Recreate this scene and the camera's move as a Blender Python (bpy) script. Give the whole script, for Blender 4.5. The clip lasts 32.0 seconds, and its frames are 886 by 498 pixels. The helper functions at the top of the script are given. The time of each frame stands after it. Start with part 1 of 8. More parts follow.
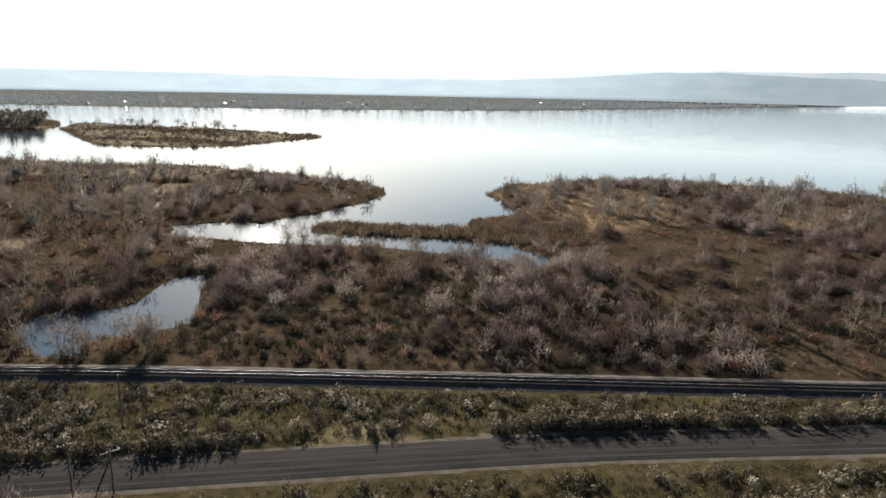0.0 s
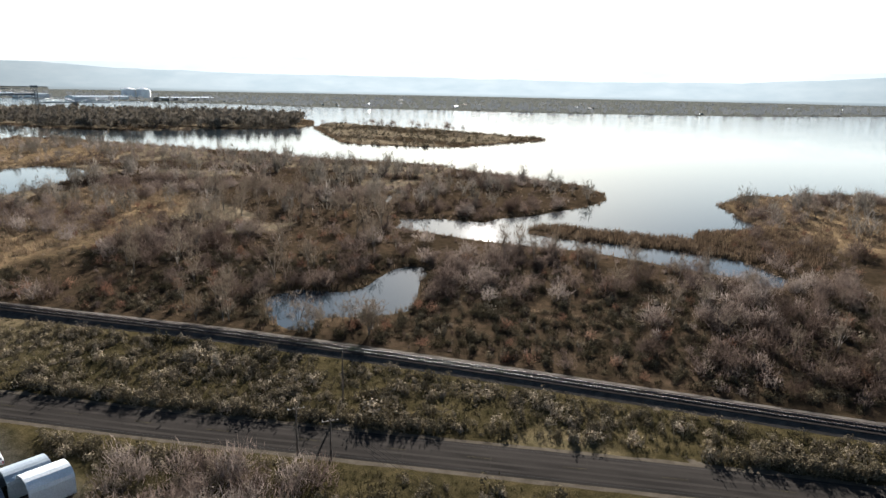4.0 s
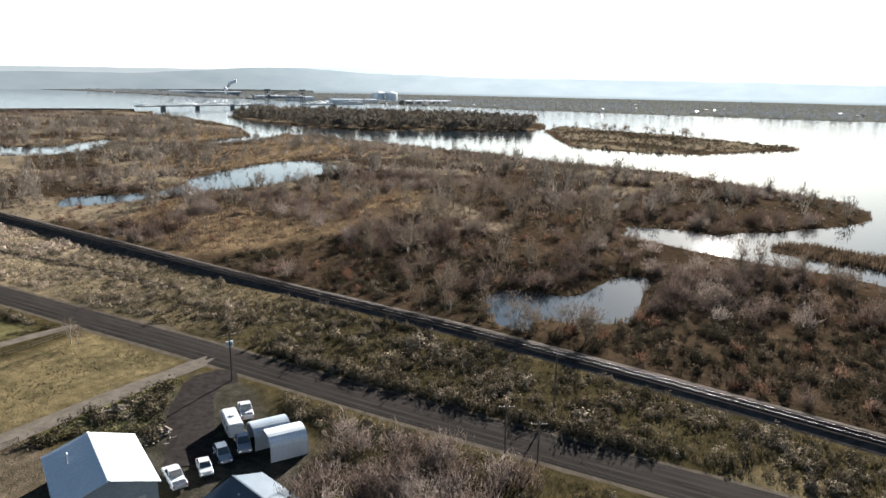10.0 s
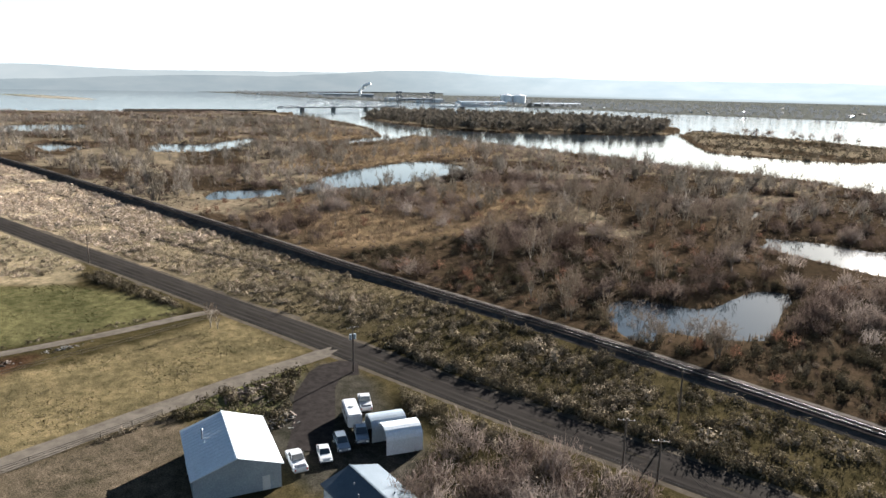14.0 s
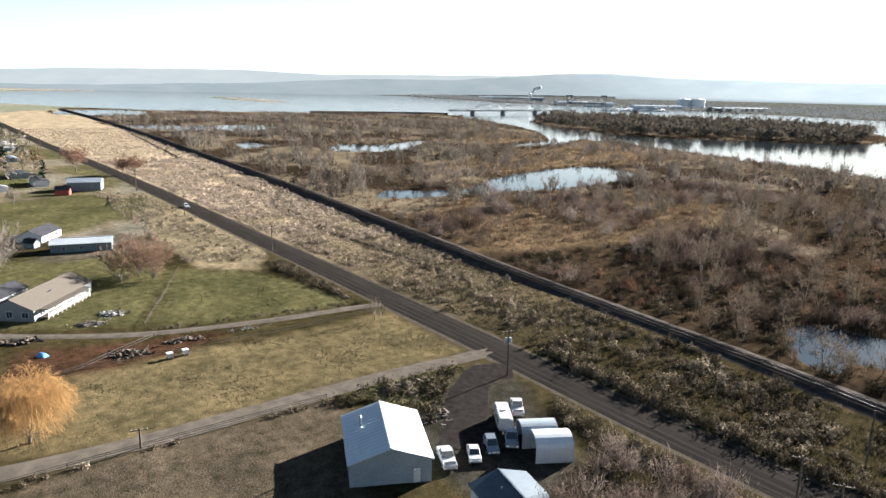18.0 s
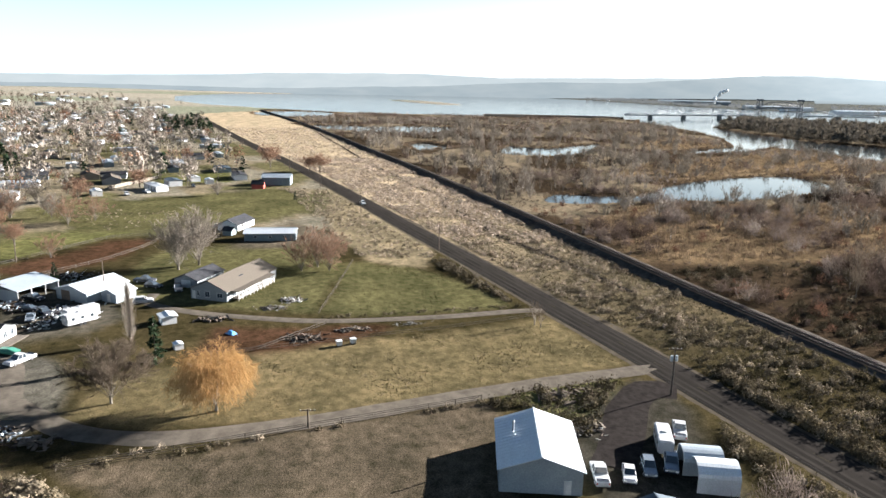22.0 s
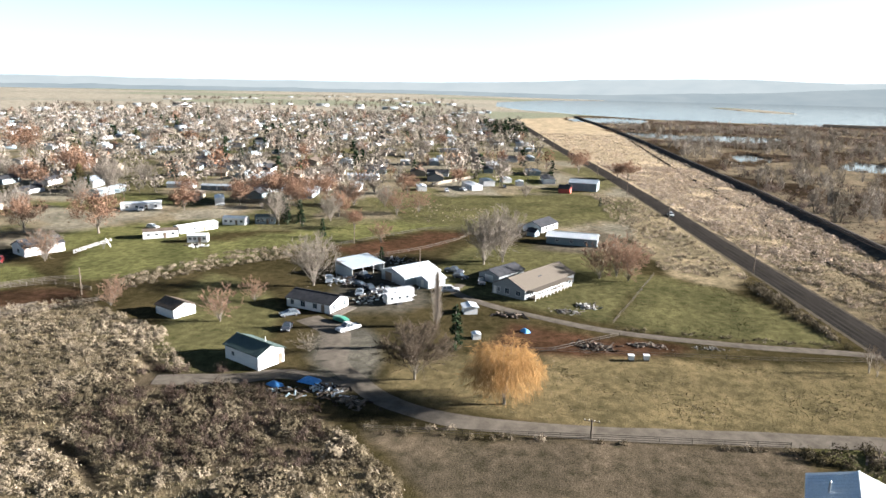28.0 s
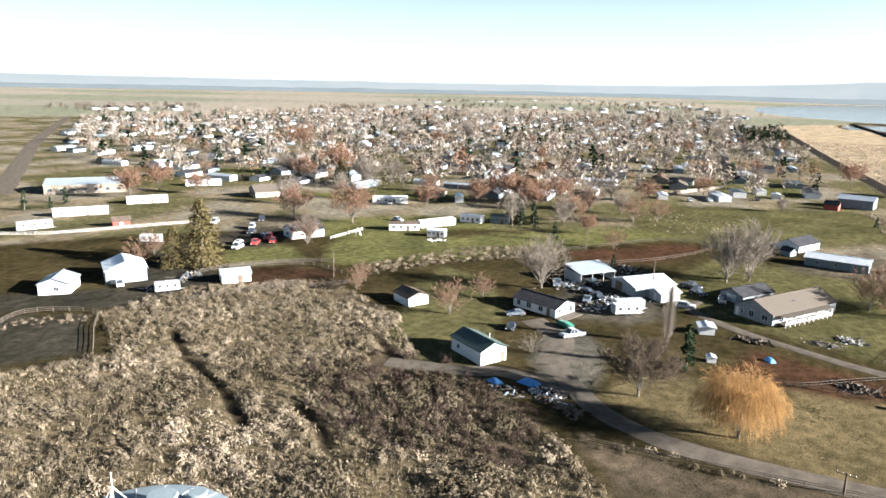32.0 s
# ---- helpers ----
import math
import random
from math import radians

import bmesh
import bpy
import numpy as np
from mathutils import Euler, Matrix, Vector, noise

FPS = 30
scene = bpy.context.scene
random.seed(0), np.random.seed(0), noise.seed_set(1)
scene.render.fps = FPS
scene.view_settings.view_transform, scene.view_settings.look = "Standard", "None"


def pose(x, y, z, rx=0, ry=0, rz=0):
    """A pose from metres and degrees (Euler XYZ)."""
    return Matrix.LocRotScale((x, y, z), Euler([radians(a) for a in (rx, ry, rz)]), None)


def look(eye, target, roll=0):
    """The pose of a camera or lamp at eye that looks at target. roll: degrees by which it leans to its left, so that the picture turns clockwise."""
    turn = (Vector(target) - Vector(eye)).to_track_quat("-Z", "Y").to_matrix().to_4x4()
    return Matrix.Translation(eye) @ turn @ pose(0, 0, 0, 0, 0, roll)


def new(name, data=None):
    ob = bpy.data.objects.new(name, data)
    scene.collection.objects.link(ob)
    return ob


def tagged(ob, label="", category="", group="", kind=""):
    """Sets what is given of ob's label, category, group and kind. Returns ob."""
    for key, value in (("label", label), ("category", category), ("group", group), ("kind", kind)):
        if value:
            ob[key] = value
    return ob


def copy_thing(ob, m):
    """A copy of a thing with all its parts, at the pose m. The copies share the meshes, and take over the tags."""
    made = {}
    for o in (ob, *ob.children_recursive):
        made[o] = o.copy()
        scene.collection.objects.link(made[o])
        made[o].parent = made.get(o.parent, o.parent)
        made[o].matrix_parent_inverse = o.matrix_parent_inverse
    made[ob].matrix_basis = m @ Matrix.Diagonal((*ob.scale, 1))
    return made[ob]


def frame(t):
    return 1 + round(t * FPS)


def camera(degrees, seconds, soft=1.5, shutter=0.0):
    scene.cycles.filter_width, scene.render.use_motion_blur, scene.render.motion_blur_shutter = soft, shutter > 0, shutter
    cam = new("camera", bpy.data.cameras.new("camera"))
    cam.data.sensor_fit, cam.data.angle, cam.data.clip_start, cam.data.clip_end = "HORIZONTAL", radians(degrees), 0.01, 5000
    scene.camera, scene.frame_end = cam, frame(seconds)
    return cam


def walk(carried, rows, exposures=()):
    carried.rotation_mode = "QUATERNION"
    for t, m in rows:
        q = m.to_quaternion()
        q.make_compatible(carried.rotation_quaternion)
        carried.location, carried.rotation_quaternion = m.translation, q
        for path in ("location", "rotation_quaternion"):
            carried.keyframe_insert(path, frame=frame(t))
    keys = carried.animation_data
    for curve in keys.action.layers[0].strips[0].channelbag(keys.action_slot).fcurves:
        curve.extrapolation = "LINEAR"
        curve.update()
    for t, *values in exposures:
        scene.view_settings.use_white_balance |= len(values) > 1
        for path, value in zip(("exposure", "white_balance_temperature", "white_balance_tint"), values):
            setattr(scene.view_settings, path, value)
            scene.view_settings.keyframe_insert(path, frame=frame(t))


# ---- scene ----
cam = camera(65.58, 32.0)
# seconds, eye x y z, heading to the left, pitch, lean
PATH = [
    (0, 0.00, -0.00, 54.00, 0.00, -13.12, 1.14),
    (0.5, 0.01, 0.08, 53.98, 2.39, -13.14, 1.12),
    (1, 0.01, 0.16, 53.93, 4.73, -13.16, 1.11),
    (1.5, 0.00, 0.27, 53.86, 7.02, -13.17, 1.09),
    (2, 0.00, 0.40, 53.77, 9.34, -13.15, 1.09),
    (2.5, 0.01, 0.54, 53.67, 11.62, -13.14, 1.14),
    (3, 0.03, 0.66, 53.59, 13.94, -13.15, 1.16),
    (3.5, 0.04, 0.75, 53.55, 16.21, -13.16, 1.16),
    (5.5, 0.07, 0.91, 53.42, 23.90, -13.18, 1.16),
    (6, 0.08, 0.90, 53.41, 25.72, -13.17, 1.13),
    (6.5, 0.08, 0.87, 53.42, 27.50, -13.17, 1.11),
    (7, 0.05, 0.87, 53.43, 29.14, -13.18, 1.10),
    (7.5, -0.01, 0.94, 53.42, 30.45, -13.19, 1.11),
    (8, -0.12, 1.05, 53.37, 31.75, -13.20, 1.08),
    (8.5, -0.22, 1.19, 53.30, 33.08, -13.22, 1.13),
    (9, -0.31, 1.34, 53.21, 34.41, -13.23, 1.12),
    (9.5, -0.37, 1.44, 53.15, 35.76, -13.22, 1.12),
    (10, -0.42, 1.52, 53.09, 37.12, -13.21, 1.16),
    (10.5, -0.48, 1.58, 53.05, 38.40, -13.23, 1.12),
    (11, -0.54, 1.63, 53.03, 39.62, -13.24, 1.14),
    (11.5, -0.62, 1.68, 52.99, 40.83, -13.23, 1.12),
    (12, -0.68, 1.73, 52.93, 42.03, -13.23, 1.16),
    (12.5, -0.73, 1.80, 52.89, 43.35, -13.22, 1.20),
    (13, -0.78, 1.87, 52.87, 44.90, -13.23, 1.19),
    (13.5, -0.80, 1.94, 52.87, 46.27, -13.23, 1.17),
    (14, -0.82, 2.00, 52.88, 47.53, -13.21, 1.16),
    (14.5, -0.85, 2.05, 52.88, 48.77, -13.21, 1.12),
    (16.5, -0.94, 2.22, 52.85, 55.33, -13.21, 1.07),
    (17, -0.98, 2.28, 52.87, 57.29, -13.19, 1.08),
    (17.5, -1.05, 2.37, 52.92, 59.31, -13.20, 1.11),
    (18, -1.07, 2.44, 52.96, 61.31, -13.20, 1.11),
    (18.5, -1.01, 2.53, 53.02, 63.31, -13.20, 1.11),
    (19, -0.92, 2.63, 53.08, 65.36, -13.21, 1.06),
    (19.5, -0.87, 2.72, 53.13, 67.33, -13.20, 1.06),
    (20, -0.88, 2.79, 53.14, 68.92, -13.20, 1.08),
    (20.5, -0.95, 2.85, 53.10, 70.49, -13.22, 1.06),
    (21, -1.07, 2.93, 53.06, 72.14, -13.22, 1.07),
    (21.5, -1.23, 2.99, 53.04, 73.78, -13.21, 1.08),
    (22, -1.40, 3.03, 53.05, 75.41, -13.20, 1.09),
    (22.5, -1.55, 3.06, 53.05, 77.02, -13.21, 1.10),
    (23, -1.66, 3.08, 53.04, 78.60, -13.20, 1.13),
    (23.5, -1.73, 3.08, 53.02, 80.38, -13.19, 1.09),
    (24, -1.79, 3.05, 52.98, 82.46, -13.18, 1.12),
    (24.5, -1.87, 2.96, 52.91, 84.51, -13.16, 1.10),
    (25, -1.99, 2.86, 52.86, 86.61, -13.16, 1.14),
    (25.5, -2.15, 2.81, 52.82, 88.79, -13.16, 1.13),
    (27.5, -2.88, 2.85, 52.65, 98.10, -13.13, 1.11),
    (28, -3.04, 2.86, 52.63, 100.63, -13.11, 1.06),
    (28.5, -3.18, 2.89, 52.60, 103.14, -13.12, 1.10),
    (29, -3.33, 2.91, 52.55, 105.65, -13.11, 1.07),
    (29.5, -3.51, 2.94, 52.48, 107.99, -13.09, 1.08),
    (30, -3.70, 2.94, 52.41, 110.52, -13.09, 1.06),
    (30.5, -3.90, 2.93, 52.35, 113.06, -13.09, 1.04),
    (31, -4.12, 2.88, 52.29, 115.49, -13.11, 1.04),
    (31.5, -4.35, 2.82, 52.25, 117.88, -13.13, 1.01),
    (32, -4.57, 2.75, 52.22, 120.29, -13.14, 1.00),
]


def heading(yaw, pitch):
    a, p = radians(yaw), radians(pitch)
    return Vector((-math.sin(a) * math.cos(p), math.cos(a) * math.cos(p), math.sin(p)))


walk(cam, [(t, look((x, y, z), Vector((x, y, z)) + heading(yaw, pitch), roll)) for t, x, y, z, yaw, pitch, roll in PATH],
     exposures=[(0.0, 2.66), (9.0, 2.71), (14.0, 2.78), (32.0, 2.84)])
# ---- light ----
SUN_YAW, SUN_EL = 15.0, 17.0
world = bpy.data.worlds.new("world")
scene.world = world
world.use_nodes = True
wn = world.node_tree.nodes
wn.clear()
sky = wn.new("ShaderNodeTexSky")
sky.sky_type, sky.sun_disc = "NISHITA", False
sky.sun_elevation, sky.sun_rotation = radians(SUN_EL), radians(-SUN_YAW)
sky.air_density, sky.dust_density, sky.ozone_density = 1.0, 0.5, 2.5
bg = wn.new("ShaderNodeBackground")
bg.inputs["Strength"].default_value = 0.0185
wo = wn.new("ShaderNodeOutputWorld")
veil = wn.new("ShaderNodeMix")
veil.data_type = "RGBA"
# haze lies low: thick at the horizon, thin overhead
way = wn.new("ShaderNodeTexCoord")
split = wn.new("ShaderNodeSeparateXYZ")
thin = wn.new("ShaderNodeMapRange")
thin.interpolation_type = "SMOOTHSTEP"
for k, v in ((1, 0.0), (2, 0.24), (3, 0.78), (4, 0.0)):
    thin.inputs[k].default_value = v
world.node_tree.links.new(way.outputs["Generated"], split.inputs[0])
world.node_tree.links.new(split.outputs[2], thin.inputs[0])
world.node_tree.links.new(thin.outputs[0], veil.inputs[0])
# and it is brighter towards the sun
toward = wn.new("ShaderNodeVectorMath")
toward.operation = "DOT_PRODUCT"
toward.inputs[1].default_value = heading(SUN_YAW, 0)
glow = wn.new("ShaderNodeMapRange")
glow.interpolation_type = "SMOOTHSTEP"
for k, v in ((1, 0.1), (2, 1.0), (3, 0.0), (4, 1.0)):
    glow.inputs[k].default_value = v
air = wn.new("ShaderNodeMix")
air.data_type = "RGBA"
air.inputs[6].default_value, air.inputs[7].default_value = (9.4, 11.9, 13.4, 1), (16.0, 17.2, 17.6, 1)
world.node_tree.links.new(way.outputs["Generated"], toward.inputs[0])
world.node_tree.links.new(toward.outputs["Value"], glow.inputs[0])
world.node_tree.links.new(glow.outputs[0], air.inputs[0])
world.node_tree.links.new(air.outputs[2], veil.inputs[7])
world.node_tree.links.new(sky.outputs[0], veil.inputs[6])
world.node_tree.links.new(veil.outputs[2], bg.inputs[0])
world.node_tree.links.new(bg.outputs[0], wo.inputs[0])
sun = new("sun", bpy.data.lights.new("sun", "SUN"))
sun.data.energy, sun.data.angle, sun.data.color = 5.0, radians(0.5), (1.0, 0.955, 0.92)
sun.matrix_world = look(heading(SUN_YAW, SUN_EL) * 500, (0, 0, 0))

# ---- materials ----
def nodes_of(name):
    m = bpy.data.materials.new(name)
    m.use_nodes = True
    nt = m.node_tree
    return m, nt, nt.nodes["Principled BSDF"]


def noise_node(nt, scale, detail=4.0, rough=0.6, stretch=None):
    geo = nt.nodes.new("ShaderNodeNewGeometry")
    n = nt.nodes.new("ShaderNodeTexNoise")
    n.inputs["Scale"].default_value, n.inputs["Detail"].default_value, n.inputs["Roughness"].default_value = scale, detail, rough
    if stretch:
        mp = nt.nodes.new("ShaderNodeMapping")
        mp.inputs["Scale"].default_value = stretch
        nt.links.new(geo.outputs["Position"], mp.inputs["Vector"])
        nt.links.new(mp.outputs[0], n.inputs["Vector"])
    else:
        nt.links.new(geo.outputs["Position"], n.inputs["Vector"])
    return n


def ramp_node(nt, source, lo, hi, a=0.3, b=0.7):
    r = nt.nodes.new("ShaderNodeValToRGB")
    r.color_ramp.elements[0].position, r.color_ramp.elements[1].position = a, b
    r.color_ramp.elements[0].color, r.color_ramp.elements[1].color = (*lo, 1), (*hi, 1)
    nt.links.new(source, r.inputs[0])
    return r.outputs[0]


def mix_node(nt, a, b, fac, mode="MIX"):
    m = nt.nodes.new("ShaderNodeMix")
    m.data_type, m.blend_type = "RGBA", mode
    for sock, v in ((m.inputs[0], fac), (m.inputs[6], a), (m.inputs[7], b)):
        if hasattr(v, "links"):
            nt.links.new(v, sock)
        else:
            sock.default_value = v if isinstance(v, float) else (*v, 1)
    return m.outputs[2]


def bump_node(nt, bsdf, source, strength, distance):
    b = nt.nodes.new("ShaderNodeBump")
    b.inputs["Strength"].default_value, b.inputs["Distance"].default_value = strength, distance
    nt.links.new(source, b.inputs["Height"])
    nt.links.new(b.outputs[0], bsdf.inputs["Normal"])


def mat(name, c1, c2, scale=1.0, rough=0.8, bump=0.0, metal=0.0, fine=None, stretch=None, spec=0.3):
    """Two colours in a coarse noise, broken by a fine one."""
    m, nt, p = nodes_of(name)
    n1 = noise_node(nt, scale, stretch=stretch)
    n2 = noise_node(nt, fine or scale * 9)
    col = ramp_node(nt, n1.outputs["Fac"], c1, c2)
    col = mix_node(nt, col, ramp_node(nt, n2.outputs["Fac"], (0.72,) * 3, (1.2,) * 3), 0.7, "MULTIPLY")
    nt.links.new(col, p.inputs["Base Color"])
    p.inputs["Roughness"].default_value, p.inputs["Metallic"].default_value = rough, metal
    p.inputs["Specular IOR Level"].default_value = spec
    if bump:
        bump_node(nt, p, n2.outputs["Fac"], 0.6, bump)
    return m


def plant_mat(name, dark, mid, light, through_light=0.25, spread=0.37, grain=0.0):
    """Leaves or twigs: each bush has its own tint, each blade its own shade."""
    m, nt, p = nodes_of(name)
    at = nt.nodes.new("ShaderNodeAttribute")
    at.attribute_name = "tint"
    geo = nt.nodes.new("ShaderNodeNewGeometry")
    r = nt.nodes.new("ShaderNodeValToRGB")
    r.color_ramp.elements[0].color, r.color_ramp.elements[1].color = (*dark, 1), (*light, 1)
    e = r.color_ramp.elements.new(0.5)
    e.color = (*mid, 1)
    nt.links.new(at.outputs["Fac"], r.inputs[0])
    col = mix_node(nt, r.outputs[0], ramp_node(nt, geo.outputs["Random Per Island"], (1 - spread,) * 3, (1 + spread,) * 3, 0, 1), 1.0, "MULTIPLY")
    if grain:
        n = noise_node(nt, grain, 5.0, 0.75)
        col = mix_node(nt, col, ramp_node(nt, n.outputs["Fac"], (0.6,) * 3, (1.35,) * 3, 0.36, 0.64), 1.0, "MULTIPLY")
    nt.links.new(col, p.inputs["Base Color"])
    p.inputs["Roughness"].default_value, p.inputs["Specular IOR Level"].default_value = 0.9, 0.0
    if through_light:
        tr = nt.nodes.new("ShaderNodeBsdfTranslucent")
        nt.links.new(col, tr.inputs[0])
        ms = nt.nodes.new("ShaderNodeMixShader")
        ms.inputs[0].default_value = through_light
        out = nt.nodes["Material Output"]
        nt.links.new(p.outputs[0], ms.inputs[1])
        nt.links.new(tr.outputs[0], ms.inputs[2])
        nt.links.new(ms.outputs[0], out.inputs[0])
    return m


def ground_mat():
    m, nt, p = nodes_of("ground_cover")
    at = nt.nodes.new("ShaderNodeVertexColor")
    at.layer_name = "cover"
    big, mid, fine = noise_node(nt, 0.06), noise_node(nt, 0.45), noise_node(nt, 4.0)
    col = mix_node(nt, at.outputs[0], ramp_node(nt, big.outputs["Fac"], (0.36, 0.38, 0.35), (0.98, 0.94, 0.87)), 0.9, "MULTIPLY")
    col = mix_node(nt, col, ramp_node(nt, mid.outputs["Fac"], (0.5, 0.53, 0.45), (1.45, 1.38, 1.3)), 0.9, "MULTIPLY")
    col = mix_node(nt, col, ramp_node(nt, fine.outputs["Fac"], (0.4, 0.4, 0.4), (1.6, 1.58, 1.5)), 0.9, "MULTIPLY")
    nt.links.new(col, p.inputs["Base Color"])
    p.inputs["Roughness"].default_value, p.inputs["Specular IOR Level"].default_value = 1.0, 0.0
    bump_node(nt, p, fine.outputs["Fac"], 0.7, 0.14)
    return m


def water_mat():
    m, nt, p = nodes_of("river_water")
    p.inputs["Base Color"].default_value = (0.012, 0.02, 0.026, 1)
    p.inputs["Roughness"].default_value, p.inputs["IOR"].default_value = 0.04, 1.33
    n1, n2 = noise_node(nt, 0.5, 3.0), noise_node(nt, 0.02, 2.0)
    b = nt.nodes.new("ShaderNodeMath")
    b.operation = "MULTIPLY"
    nt.links.new(n1.outputs["Fac"], b.inputs[0])
    nt.links.new(n2.outputs["Fac"], b.inputs[1])
    geo, far, wind = nt.nodes.new("ShaderNodeNewGeometry"), nt.nodes.new("ShaderNodeVectorMath"), nt.nodes.new("ShaderNodeMapRange")
    far.operation = "LENGTH"
    for k, v in ((1, 420.0), (2, 1500.0), (3, 0.018), (4, 0.7)):
        wind.inputs[k].default_value = v
    nt.links.new(geo.outputs["Position"], far.inputs[0])
    nt.links.new(far.outputs["Value"], wind.inputs[0])
    bump_node(nt, p, b.outputs[0], 0.1, 0.4)
    nt.links.new(wind.outputs[0], p.inputs["Normal"].links[0].from_node.inputs["Strength"])
    return m


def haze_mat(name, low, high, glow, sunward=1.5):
    """Distance: ridges and shore kilometres off, the haze in between painted as glow."""
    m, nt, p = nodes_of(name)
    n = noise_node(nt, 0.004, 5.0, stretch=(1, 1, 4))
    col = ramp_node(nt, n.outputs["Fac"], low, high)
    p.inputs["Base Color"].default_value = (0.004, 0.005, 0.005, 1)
    # the painted haze glow grows brighter towards the sun
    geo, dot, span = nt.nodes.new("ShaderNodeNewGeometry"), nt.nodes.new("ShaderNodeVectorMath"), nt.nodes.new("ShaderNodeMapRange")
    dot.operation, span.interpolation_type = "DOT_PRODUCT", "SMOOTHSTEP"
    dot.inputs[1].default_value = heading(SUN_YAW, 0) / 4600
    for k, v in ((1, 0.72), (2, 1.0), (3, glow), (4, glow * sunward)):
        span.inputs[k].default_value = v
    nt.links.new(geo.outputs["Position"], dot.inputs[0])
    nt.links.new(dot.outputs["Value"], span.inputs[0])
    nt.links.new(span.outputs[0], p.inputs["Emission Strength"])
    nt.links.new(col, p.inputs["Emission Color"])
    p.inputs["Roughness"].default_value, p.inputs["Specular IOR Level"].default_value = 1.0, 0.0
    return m


